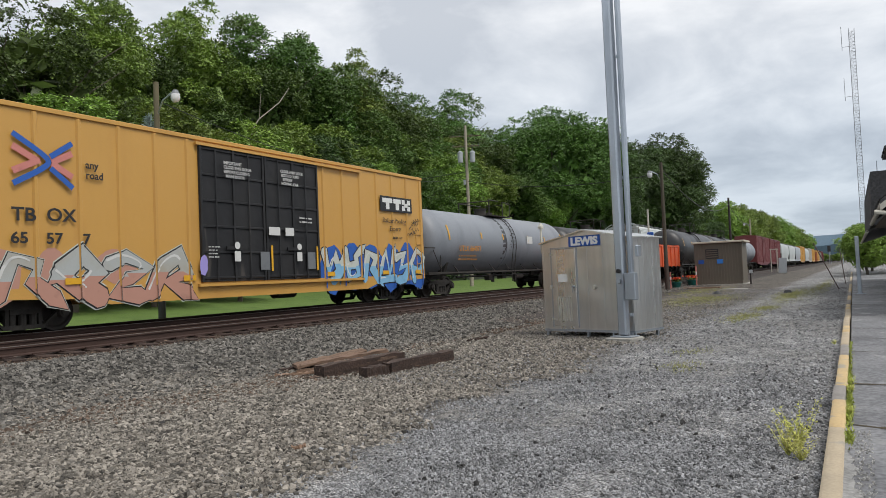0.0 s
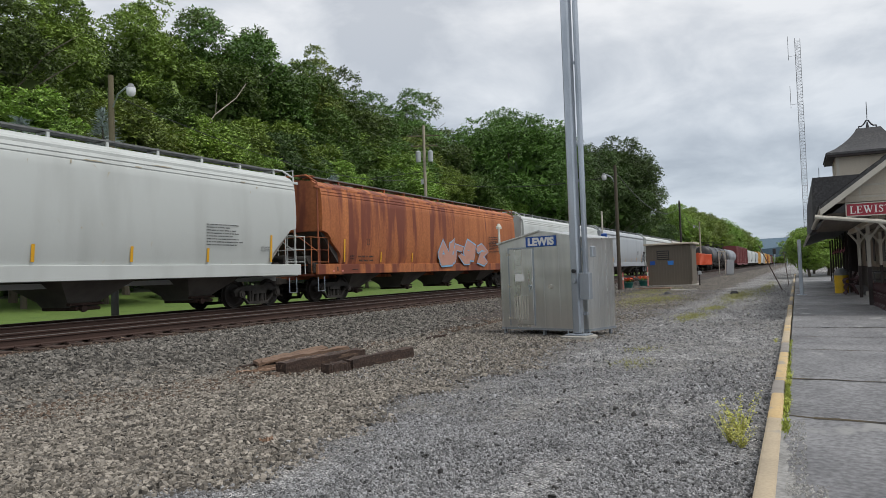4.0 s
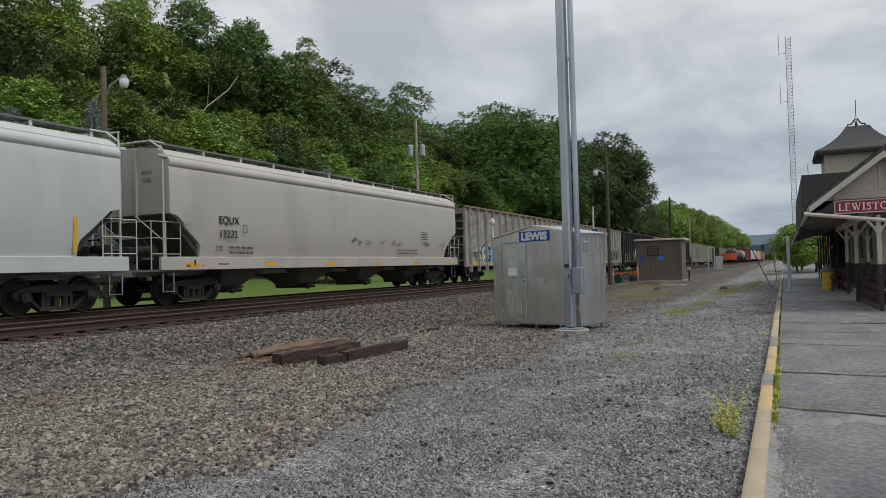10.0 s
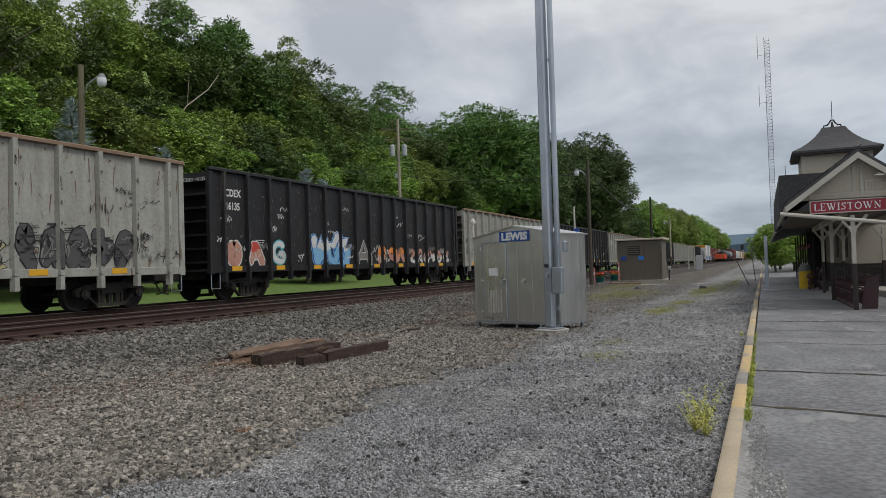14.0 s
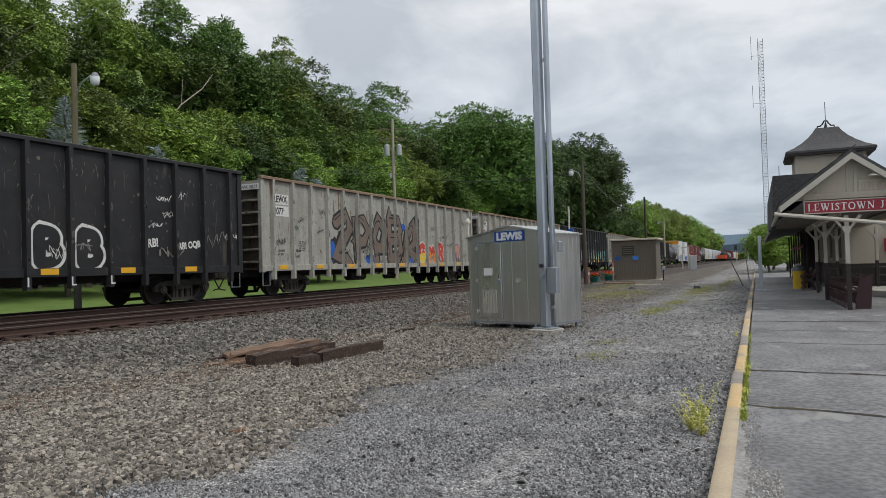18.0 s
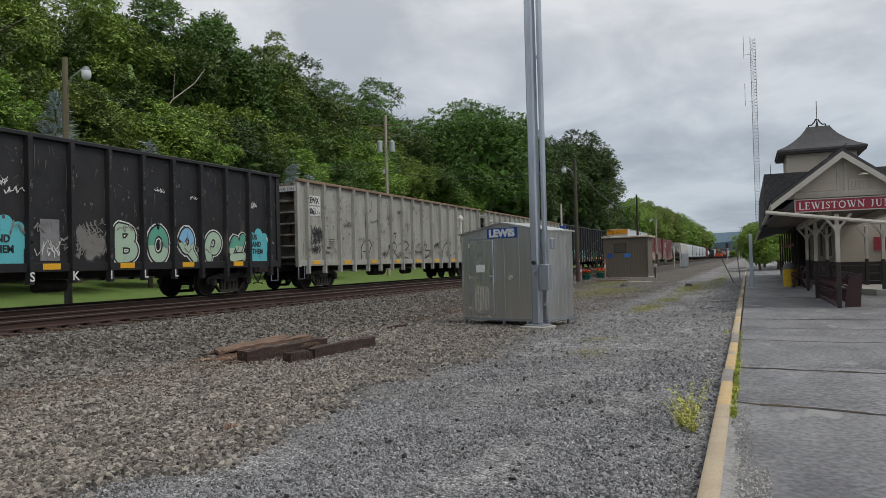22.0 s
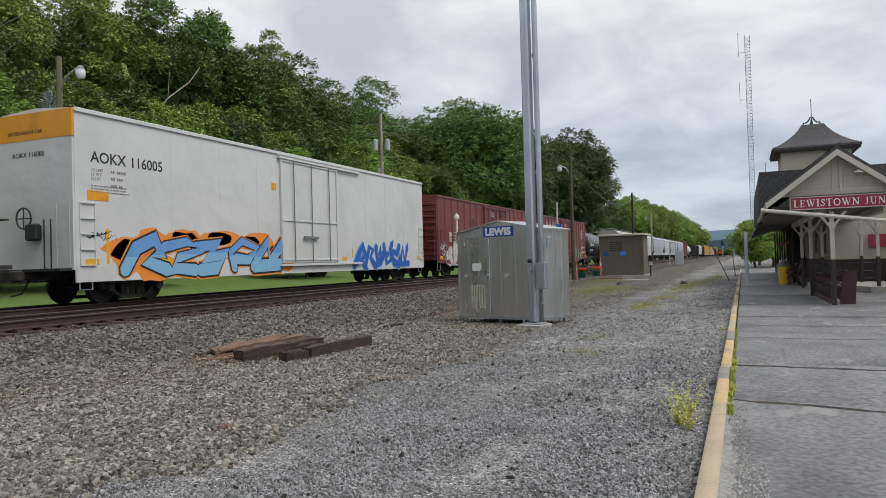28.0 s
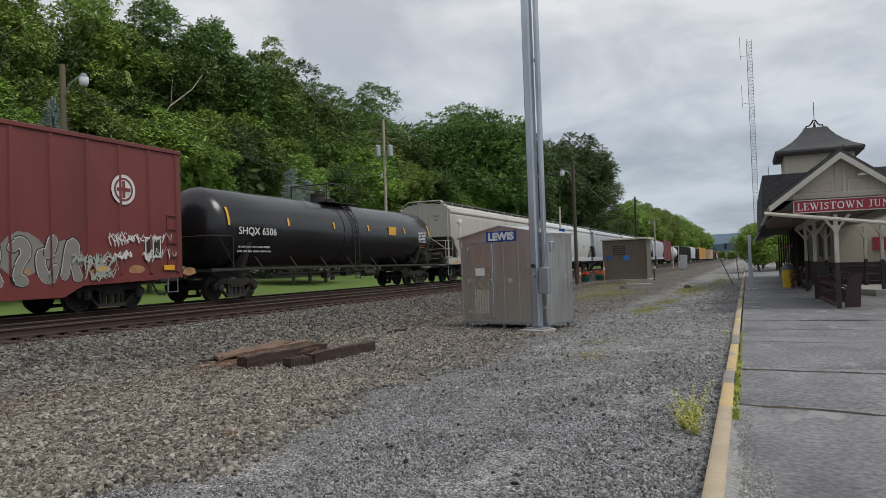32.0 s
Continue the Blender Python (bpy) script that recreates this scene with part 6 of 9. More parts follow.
def tree(x, y, top, kind, label, spread=1.0, group="trees of the wood"):
    crown, trunk, rz = KINDS[kind]
    z0 = ground_z(x)
    s = (top - z0) / (rz * 2.35)
    ob = thing("tree", label, "tree", group, pose(x, y, z0, 0, 0, (x * 37 + y * 53) % 360))
    tr = part("trunk", trunk, bark, ob)
    tr.scale = (s, s, s)
    cr = part("crown", crown, LEAVES[0], ob, m=pose(0, 0, rz * 1.32 * s + (.9 if top < 13 and x < -30 else -.12 * top if x > -25 else 0)))
    cr.scale = (s * spread, s * spread, s)
    return ob


TREES = [(-36, 10, 17, 5), (-36, 21.8, 17.5, 6), (-38, 27, 19.5, 5), (-42, 31.1, 21.5, 6), (-41, 36.5, 22.8, 5), (-42, 41.6, 23.0, 6), (-43, 46, 24.6, 0), (-42, 50.5, 24.4, 6), (-43, 53.5, 23.6, 0), (-42, 56.5, 24.0, 5),
         (-42, 62.7, 23.8, 6), (-46, 69, 23.5, 3), (-46, 76, 24.2, 6), (-46, 84, 26.4, 6), (-49, 90, 27.0, 3),
         (-34.5, 92, 24.4, 7), (-32.5, 100, 23.0, 4), (-28.5, 118, 21.5, 1), (-28, 124, 24.6, 4), (-28.5, 133, 23.0, 4), (-30, 110, 19.5, 1),
         (-29.5, 201, 18.5, 8), (-29.5, 222, 19, 8), (-29.5, 245, 20.0, 8), (-29.5, 268, 20.5, 8), (-29.5, 300, 21.5, 8), (-29.5, 335, 22.0, 8), (-29.5, 380, 22.0, 8), (-29.5, 430, 22.0, 8), (-29.5, 500, 22, 8), (-29.5, 580, 22, 8)]
FRONT = [(-32, 21, 11, 2), (-33, 28, 12, 2), (-34, 34, 12.5, 2), (-36, 40, 14, 2), (-37, 47, 15.5, 2), (-38, 53, 16.5, 0), (-38, 61, 17, 2), (-40, 71, 19, 2), (-40, 78, 19.5, 0), (-33, 25, 9.5, 2), (-34, 31, 10.5, 2), (-33.5, 37.5, 11, 2), (-35, 43, 12, 1), (-34, 49, 11.5, 2), (-35, 56, 13, 0), (-35.5, 62, 14.5, 2), (-36, 68, 15, 2), (-36, 74, 15, 2), (-36, 81, 15, 0), (-33, 86, 11, 2), (-33, 18, 9, 2), (-33, 12, 10, 2), (-32, 4, 10, 1),
         (-33.5, 104, 9, 1), (-33, 118, 10, 0), (-33, 130, 10, 1), (-31.5, 150, 11, 1), (-31, 170, 12, 0), (-30.5, 190, 12, 1), (-38, 34, 15, 0), (-38.5, 45, 16, 2), (-39, 58, 17, 0), (-39, 66, 18, 3)]
BACK = [(-50, 24, 16, 4), (-51, 33, 18, 1), (-52, 42, 19, 4), (-52, 52, 20, 1), (-54, 62, 21, 4), (-56, 74, 23, 1), (-56, 85, 24, 4), (-49, 104, 24, 1), (-47, 116, 24, 4), (-46, 130, 24, 1), (-44, 145, 25, 4), (-48, 14, 15, 1), (-42, 165, 24, 1), (-42, 190, 22, 4), (-38, 230, 18, 1), (-38, 280, 19, 4)]
for k, (x, y, top, kind) in enumerate(TREES):
    tree(x, y, top, kind, "tall leafy deciduous tree on the wooded bank", 1.15 if kind == 7 and y < 120 else 1.0)
for k, (x, y, top, kind) in enumerate(FRONT):
    tree(x, y, top, kind, "lower leafy tree at the edge of the wood", 1.2)
for k, (x, y, top, kind) in enumerate(BACK):
    tree(x, y, top, kind, "tall dark deciduous tree deep in the wood", 1.1)
for k, (x, y, top) in enumerate(((1.0, 74, 5.4), (2.6, 78, 6.2), (4.5, 84, 7), (1.6, 92, 6.4), (4, 100, 8), (7, 110, 9))):
    tree(x, y, top, 8, "bright green leafy tree beyond the platform", 1.25, "trees beyond the station")


for k, (x, y, top) in enumerate(((-16, 520, 7), (-12, 540, 6), (-8, 500, 6.5), (-3, 480, 6), (1, 430, 7), (5, 400, 8), (-22, 620, 9))):
    tree(x, y, top, 8, "low leafy tree far down the line", 1.5, "trees beyond the station")


def spruce(x, y, h, seed):
    q = random.Random(seed)
    ob = thing("spruce", "blue-green spruce at the edge of the wood", "tree", "spruces", pose(x, y, ground_z(x)))
    part("trunk", Geo().cyl((0, 0, -.3), (0, 0, h), .14, 8, .02), bark, ob)
    g = Geo()
    z = 1.5
    while z < h:
        reach = (h - z) * .34 + .12
        for k in range(max(7, int(reach * 24))):
            a = q.uniform(0, 6.28)
            for j in range(5):
                u = reach * (.25 + .19 * j) * q.uniform(.8, 1.1)
                p = Vector((math.cos(a) * u, math.sin(a) * u, z - u * .22 + q.uniform(-.1, .1)))
                e = Vector((math.cos(a + q.uniform(-.9, .9)), math.sin(a + q.uniform(-.9, .9)), q.uniform(-.1, .5))) * .36
                w = Vector((-math.sin(a), math.cos(a), q.uniform(-.5, .5))) * .06
                g.add([p - w, p + e * .5 - w * .4, p + e, p + w], [(0, 1, 2, 3)])
        z += .18
    part("crown", g, needle, ob)


for k, (x, y, h) in enumerate(((-28.6, 23.15, 9.0), (-28.6, 28.6, 7.6), (-28.6, 41.5, 7.9), (-28.6, 43.5, 7.3), (-28.6, 45.6, 6.95), (-28.6, 19.22, 7.8))):
    spruce(x, y, h, 60 + k)

# a dead limb showing pale in front of the foliage
DEAD_LIMB = (((-36.3, 37.2, 2.0), (-36.0, 37.5, 12.2), .13), ((-36.0, 37.5, 12.2), (-35.9, 38.1, 13.1), .10), ((-35.9, 38.1, 13.1), (-35.8, 40.2, 14.7), .085), ((-35.8, 40.2, 14.7), (-35.8, 41.3, 16.0), .06), ((-35.9, 38.2, 13.2), (-35.9, 38.4, 15.0), .04), ((-36.0, 37.5, 12.0), (-35.8, 39.0, 12.5), .04))
g = Geo()
for a_, b_, r_ in DEAD_LIMB:
    g.cyl(a_, b_, r_ * .55, 7, r_ * .4)
solid("dead_tree", g, mat("bleached_dead_wood", (.30, .27, .22), (.20, .18, .15), .5, 3, rough=.9), "bare bleached dead limb standing among the foliage", "dead tree")

# undergrowth along the wood's edge
rng = np.random.default_rng(77)
ug = []
for k in range(190):
    y = rng.uniform(-5, 210)
    x = rng.uniform(-41, -35) + max(0, (y - 90) * .05)
    ug.append((x, y, ground_z(x) + rng.uniform(.4, 2.6), rng.uniform(.9, 2.1)))
q_all, n_leaf = [], 170
for x, y, z, r_ in ug:
    o = rng.normal(size=(n_leaf, 3))
    o /= np.linalg.norm(o, axis=1)[:, None]
    p = np.array([x, y, z]) + o * r_ * rng.uniform(.6, 1, (n_leaf, 1))
    nn = o + np.array([0, 0, .6]) + rng.normal(scale=.5, size=(n_leaf, 3))
    t_ = np.cross(nn, rng.normal(size=(n_leaf, 3)))
    t_ /= np.linalg.norm(t_, axis=1)[:, None]
    b_ = np.cross(nn, t_)
    b_ /= np.linalg.norm(b_, axis=1)[:, None]
    s_ = .24 * rng.uniform(.6, 1.3, (n_leaf, 1))
    q_all.append(np.stack([p - t_ * s_, p + b_ * s_ * .55, p + t_ * s_, p - b_ * s_ * .55], 1).reshape(-1, 3))
q_all = np.concatenate(q_all)
me = bpy.data.meshes.new("undergrowth")
me.from_pydata(q_all.tolist(), [], np.arange(len(q_all)).reshape(-1, 4).tolist())
me.materials.append(leaf_deep)
tagged(new("undergrowth", me), "dense leafy undergrowth along the wood's edge", "undergrowth", kind="stuff")

# far ridge
g = Geo()
top = [(-520, 40), (-300, 44), (-180, 46), (-90, 43), (-60, 46), (-20, 52), (30, 50), (90, 40), (160, 36), (300, 42), (500, 40)]
loops = [[(x * 1.0, 1500, -5), (x, 1500, h * .6), (x, 1540, h + 3 * math.sin(x * .07))] for x, h in top]
g.loft(loops, caps=False, closed=False)
solid("far_ridge", g, hill_blue, "hazy blue wooded ridge on the horizon", "hills", kind="structure")


# ---------------------------------------------------------------- railway cars
SHARED = {}


def shared(key, make):
    if key not in SHARED:
        SHARED[key] = make()
    return SHARED[key]


def wheel_geo():
    prof = [(.02, .00), (.10, .00), (.10, .06), (.035, .10), (.03, .34), (.07, .38), (.07, .445), (-.03, .457), (-.035, .485), (-.065, .485), (-.07, .38), (-.03, .34), (-.035, .10), (-.10, .06), (-.10, 0)]
    g = Geo()
    n = 24
    loops = [[(x, r_ * math.cos(2 * math.pi * i / n), .457 + r_ * math.sin(2 * math.pi * i / n)) for i in range(n)] for x, r_ in prof if r_ > 0]
    return g.loft(loops)


def frame_geo():
    """Cast truck side frame with its two windows."""
    g = Geo()
    g.prism([(-1.17, .56), (-1.12, .40), (-.86, .38), (-.80, .60), (-1.0, .66)], "x", -.07, .07)
    g.prism([(1.17, .56), (1.0, .66), (.80, .60), (.86, .38), (1.12, .40)], "x", -.07, .07)
    g.prism([(-1.05, .56), (1.05, .56), (.95, .68), (.35, .74), (-.35, .74), (-.95, .68)], "x", -.065, .065)
    g.prism([(-.98, .56), (-.84, .52), (-.40, .14), (-.46, .12)], "x", -.06, .06)
    g.prism([(.98, .56), (.46, .12), (.40, .14), (.84, .52)], "x", -.06, .06)
    g.box(-.065, .065, -.48, .48, .10, .20)
    g.box(-.05, .05, -.42, -.34, .18, .58).box(-.05, .05, .34, .42, .18, .58)
    return g


def truck(car, y, full=True):
    me = shared("bolster", lambda: Geo().box(-.95, .95, -.2, .2, .42, .72, .02).mesh("truck", under_steel))
    t = part("truck", me, under_steel, car, m=pose(0, y, 0))
    fr = shared("frame", lambda: frame_geo().mesh("side_frame", under_steel))
    wh = shared("wheel", lambda: wheel_geo().mesh("wheel", wheel_steel))
    sides = (1, -1) if full else (1,)
    for s in sides:
        part("side_frame", fr, under_steel, t, m=pose(s * 1.0, 0, 0))
    for yy in (-.889, .889):
        for s in (1, -1):
            part("wheel", wh, wheel_steel, t, m=pose(s * .7525, yy, 0, 0, 0, 0 if s > 0 else 180))
        if full:
            part("axle", shared("axle", lambda: Geo().cyl((-.85, 0, .457), (.85, 0, .457), .08, 10).mesh("axle", wheel_steel)), wheel_steel, t, m=pose(0, yy, 0))
            part("bearing_cap", shared("cap", lambda: Geo().cyl((1.0, 0, .457), (1.17, 0, .457), .13, 12).cyl((1.17, 0, .457), (1.2, 0, .457), .08, 10).mesh("bearing_cap", under_steel)), under_steel, t, m=pose(0, yy, 0))
    if full:
        sp = shared("springs", lambda: Geo().cyl((.98, -.24, .2), (.98, -.24, .45), .085, 8).cyl((.98, 0, .2), (.98, 0, .45), .085, 8).cyl((.98, .24, .2), (.98, .24, .45), .085, 8).box(.90, 1.1, -.34, .34, .45, .56).mesh("spring_nest", under_steel))
        part("spring_nest", sp, under_steel, t)


def couplers(car, half):
    me = shared("coupler", lambda: Geo().box(-.09, .09, -.1, .62, .72, .92, .02).box(-.14, .16, .5, .72, .68, .98, .04).tube([(.2, .1, .7), (.24, .3, .35), (.22, .62, .3)], .025).mesh("coupler", under_steel))
    part("coupler", me, under_steel, car, m=pose(0, half - .05, 0))
    part("coupler", me, under_steel, car, m=pose(0, -half + .05, 0, 0, 0, 180))


def ladder(car, x, y, z0, z1, w, material, along="y"):
    def make():
        g = Geo()
        n = max(2, round((z1 - z0) / .38))
        for i in range(n + 1):
            z = z0 + (z1 - z0) * i / n
            if along == "y":
                g.box(0, .035, 0, w, z, z + .03)
            else:
                g.box(0, w, 0, .035, z, z + .03)
        for e in (0, w - .03):
            if along == "y":
                g.box(-.01, .02, e, e + .03, z0, z1)
            else:
                g.box(e, e + .03, -.01, .02, z0, z1)
        return g.mesh("ladder", material)
    return part("ladder", shared(("lad", round(z0, 2), round(z1, 2), w, material.name, along), make), material, car, m=pose(x, y, 0))


def tape(car, x, ys, z, w, h, material=None):
    me = shared(("tape", w, h), lambda: Geo().box(0, .004, -w / 2, w / 2, 0, h).mesh("reflector", reflector))
    for y in ys:
        part("reflector", me, reflector, car, m=pose(x, y, z))


gon_end = mat("dirty_gondola_end_paint", (0.25, 0.235, 0.20), (0.12, 0.095, 0.07), 0.75, 1.8, (1.5, 1.5, 0.5), 0.8, bump=0.1, spots=(0.10, 0.06, 0.04), spot_at=0.56, spot_scale=2.5)


def gondola(car, ln, paint, full=True):
    """High-sided ribbed gondola with stepped open ends."""
    h, zt, zb = ln / 2, 4.33, .98
    part("underframe", shared(("gu", ln), lambda: Geo().box(-.45, .45, -h + .2, h - .2, .72, 1.0).box(-1.4, 1.4, -h + .05, h - .05, .98, 1.06).cyl((.5, -h * .28, .62), (.5, -h * .28 + 1.3, .62), .22, 12).cyl((.3, h * .1, .55), (.3, h * .1 + .9, .55), .16, 10).mesh("underframe", under_steel)), under_steel, car)
    for s in (1, -1):
        part("side_panel", shared(("gs", ln, paint.name), lambda: Geo().box(-.03, .0, -h, h, zb, zt - .08).mesh("side_panel", paint)), paint, car, m=pose(s * 1.44 + (.0 if s > 0 else .03), 0, 0))
        part("top_chord", shared(("gt", ln, paint.name), lambda: Geo().box(-.06, .09, -h - .02, h + .02, zt - .12, zt, .02).mesh("top_chord", gon_black if paint is gon_black else rust_top)), rust_top, car, m=pose(s * 1.46, 0, 0), label="worn top chord")
        part("side_sill", shared(("gl", ln, paint.name), lambda: Geo().box(-.04, .05, -h, h, zb - .06, zb + .16, .01).mesh("side_sill", paint)), paint, car, m=pose(s * 1.45, 0, 0))
        n = 17
        rib = shared(("gr", paint.name), lambda: Geo().prism([(0, -.09), (.0, .09), (.14, .06), (.14, -.06)], "z", zb, zt - .1).prism([(0, -.09), (.0, .09), (.14, .06), (.14, -.06)], "z", zb - .36, zb - .02).mesh("rib", paint))
        if full or s > 0:
            for i in range(n):
                y = -h + .65 + (ln - 1.3) * i / (n - 1)
                part("rib", rib, paint, car, m=pose(s * 1.44, y, 0, 0, 0, 0 if s > 0 else 180))
        for e in (-1, 1):
            part("corner_post", shared(("gc", paint.name), lambda: Geo().box(-.10, .06, -.1, .1, zb - .1, zt - .1, .015).mesh("corner_post", paint)), paint, car, m=pose(s * 1.44, e * (h - .1), 0))
    for e in (-1, 1):
        ep = gon_black if paint is gon_black else gon_end
        eg = shared(("ge", paint.name), lambda: Geo().box(-1.38, 1.38, -.02, .02, zb, zt - .1).mesh("end_wall", ep))
        w_ = part("end_wall", eg, ep, car, m=pose(0, e * (h - .45), 0))
        rb = shared(("gk", paint.name), lambda: Geo().box(-1.38, 1.38, -.22, .22, 0, .07, .01).mesh("end_shelf", ep))
        for k in range(7 if full else 4):
            part("end_shelf", rb, paint, w_, m=pose(0, e * .22, zb + .25 + k * (.44 if full else .8)))
        if full:
            ladder(car, 1.40, e * (h - .02) - (.45 if e > 0 else 0), 1.1, 4.0, .42, paint)
            part("step", shared("step", lambda: Geo().tube([(0, -.2, .95), (0, -.2, .42), (0, .2, .42), (0, .2, .95)], .02).mesh("step", galv)), galv, car, m=pose(1.42, e * (h - .3), 0))
    tape(car, 1.506, [(gon_ribs(ln)[k][0] + gon_ribs(ln)[k + 1][0]) / 2 for k in range(0, 16, 2)] if full else [], zb + .0, .50, .15)
    for y in (-h + 2.35, h - 2.35):
        truck(car, y, full)
    couplers(car, h)


rust_top = mat("rust_worn_top_chord", (0.22, 0.15, 0.10), (0.13, 0.075, 0.045), 0.6, 2, (1, 0.4, 1), 0.8, bump=0.2)


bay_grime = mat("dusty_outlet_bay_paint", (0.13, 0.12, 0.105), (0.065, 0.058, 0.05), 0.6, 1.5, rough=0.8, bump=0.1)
# default slope sheet colour, far darker than the body paint
slope_dark = mat("dark_slope_sheet", (0.052, 0.047, 0.043), (0.085, 0.075, 0.065), 0.5, 2, rough=0.8, bump=0.1)


def hopper(car, ln, paint, full=True, bays=4, sill_tape=False, ridges=True, sheet_paint=None):
    """Covered hopper: bulged sides, sloped end sheets, running boards and outlet bays."""
    h, zs, zr_ = ln / 2, 1.40, 4.66

    def body():
        side = [(1.47, zs), (1.545, 1.75), (1.60, 2.4), (1.62, 3.1), (1.60, 3.80), (1.585, 4.0), (1.57, 4.03), (1.583, 4.06), (1.565, 4.12), (1.55, 4.15), (1.563, 4.18), (1.535, 4.24), (1.51, 4.30), (1.44, 4.42), (1.15, 4.58), (.5, zr_), (-.5, zr_)]
        if not ridges:
            # one rounded lip under the roof
            side = side[:4] + [(1.605, 3.78), (1.59, 3.98), (1.575, 4.02), (1.60, 4.05), (1.625, 4.10), (1.63, 4.16), (1.61, 4.22), (1.575, 4.27), (1.51, 4.33), (1.44, 4.42), (1.15, 4.58), (.5, zr_), (-.5, zr_)]
        k_ = len(side) - 2
        prof = side + [(-x, z) for x, z in side[:k_]][::-1]
        cut = [(-h + .29, 2.68), (-h + .62, 2.60), (-h + .84, 2.36), (-h + 1.2, 2.06), (-h + 1.47, 1.84), (-h + 1.52, 1.66), (-h + 1.54, zs), (-h + 1.58, zs)]
        cut = cut + [(-y, z) for y, z in cut[::-1]]
        return Geo().loft([[(x, y, max(z, c)) for x, z in prof] for y, c in cut]).mesh("body", paint, 30)
    part("body", shared(("hb", ln, paint.name, ridges), body), paint, car)
    sheet_paint = sheet_paint or slope_dark
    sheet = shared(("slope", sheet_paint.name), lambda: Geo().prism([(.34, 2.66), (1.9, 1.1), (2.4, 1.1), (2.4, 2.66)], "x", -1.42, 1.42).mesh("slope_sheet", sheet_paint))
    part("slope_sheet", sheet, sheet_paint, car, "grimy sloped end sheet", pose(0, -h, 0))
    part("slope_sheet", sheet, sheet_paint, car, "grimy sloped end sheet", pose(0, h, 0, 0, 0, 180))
    for s in (1, -1):
        part("side_sill", shared(("hl", ln, paint.name), lambda: Geo().box(-.05, .06, -h, h, 1.03, 1.42, .015).mesh("side_sill", paint)), paint, car, m=pose(s * 1.50, 0, 0))
        part("roof_rail", shared(("hr", ln, paint.name), lambda: Geo().box(-.03, .05, -h, h, 4.27, 4.36, .01).mesh("roof_rail", paint)), paint, car, m=pose(s * 1.47, 0, 0))
    for turn in (0, 180):
        part("running_board", shared(("hw", ln), lambda: Geo().box(.55, .95, -h + .2, h - .2, 4.775, 4.795).box(.935, .955, -h + .2, h - .2, 4.76, 4.81).box(.545, .565, -h + .2, h - .2, 4.76, 4.81).mesh("running_board", grating)), grating, car, "grey steel grating walkway", pose(0, 0, 0, 0, 0, turn))
    st = shared(("hst", paint.name), lambda: Geo().box(.90, .95, -.04, .04, 4.58, 4.82).box(.52, .92, -.03, .03, 4.72, 4.76).mesh("board_support", paint))
    for i in range(12 if full else 5):
        for turn in ((0, 180) if full else (0,)):
            part("board_support", st, paint, car, m=pose(0, -h + .62 + (ln - 1.24) * i / (11 if full else 4), 0, 0, 0, turn))
    for i in range(bays):
        y = -h + 3.9 + (ln - 7.8) * i / (bays - 1)
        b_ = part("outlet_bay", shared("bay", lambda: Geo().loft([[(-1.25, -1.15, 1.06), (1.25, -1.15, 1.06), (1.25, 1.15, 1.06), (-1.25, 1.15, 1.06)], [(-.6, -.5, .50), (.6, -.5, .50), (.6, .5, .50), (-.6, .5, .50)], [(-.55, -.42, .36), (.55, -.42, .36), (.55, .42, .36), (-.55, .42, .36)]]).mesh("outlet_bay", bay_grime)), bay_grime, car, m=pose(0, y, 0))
        if full:
            part("outlet_gate", shared("gate", lambda: Geo().box(-.6, .75, -.38, .38, .27, .37, .02).cyl((.75, -.2, .32), (.87, -.2, .32), .09, 8).box(.55, .7, -.5, .5, .40, .47, .01).mesh("outlet_gate", rail_rust)), rail_rust, b_)
    part("end_floor", shared(("hf", ln, paint.name), lambda: Geo().box(-1.4, 1.4, -h, -h + 1.9, 1.0, 1.06).box(-1.4, 1.4, h - 1.9, h, 1.0, 1.06).box(-.4, .4, -h, h, .86, 1.0).mesh("end_floor", paint)), paint, car)
    for e in (-1, 1):
        if full:
            flip = pose(0, -h, 0) if e < 0 else pose(0, h, 0) @ Matrix.Diagonal((1, -1, 1, 1))
            for q, (line, rad_) in enumerate((([(1.5, -.3, 1.05), (1.5, -.3, 2.42), (1.5, .78, 2.42), (1.5, .78, 1.4)], .018), ([(1.5, .22, 1.1), (1.5, .22, 2.42)], .022), ([(1.5, .78, 1.95), (1.5, -.3, 1.95), (.3, -.3, 1.95)], .014), ([(1.5, -.3, 1.5), (1.5, .78, 1.5)], .014), ([(1.5, -.3, 2.42), (.3, -.3, 2.42), (.3, -.3, 1.05)], .016))):
                part("grab_rail", shared(("hg", paint.name, q), lambda: Geo().tube(line, rad_).mesh("grab_rail", paint)), paint, car, m=flip)
            part("brake_gear", shared("brakegear", lambda: Geo().box(-.5, .2, .1, .6, 1.3, 1.75, .03).cyl((.45, .2, 1.6), (1.05, .2, 1.6), .16, 12).tube([(.2, .3, 1.9), (.7, .2, 1.9), (1.1, .35, 1.4), (1.2, .5, 1.1)], .02).box(.7, 1.0, .5, .8, 1.1, 1.5, .03).mesh("brake_gear", under_steel)), under_steel, car, m=pose(0, -h, 0) if e < 0 else pose(0, h, 0) @ Matrix.Diagonal((1, -1, 1, 1)))
            part("end_frame", shared(("hef", paint.name), lambda: Geo().tube([(1.46, .2, 1.05), (1.46, .2, 4.5), (.98, .2, 4.80), (-.98, .2, 4.80), (-1.46, .2, 4.5), (-1.46, .2, 1.05)], .036).tube([(.98, .2, 4.80), (.98, .7, 4.80)], .03).mesh("end_frame", paint)), paint, car, "corner posts and top bar of the car end", flip)
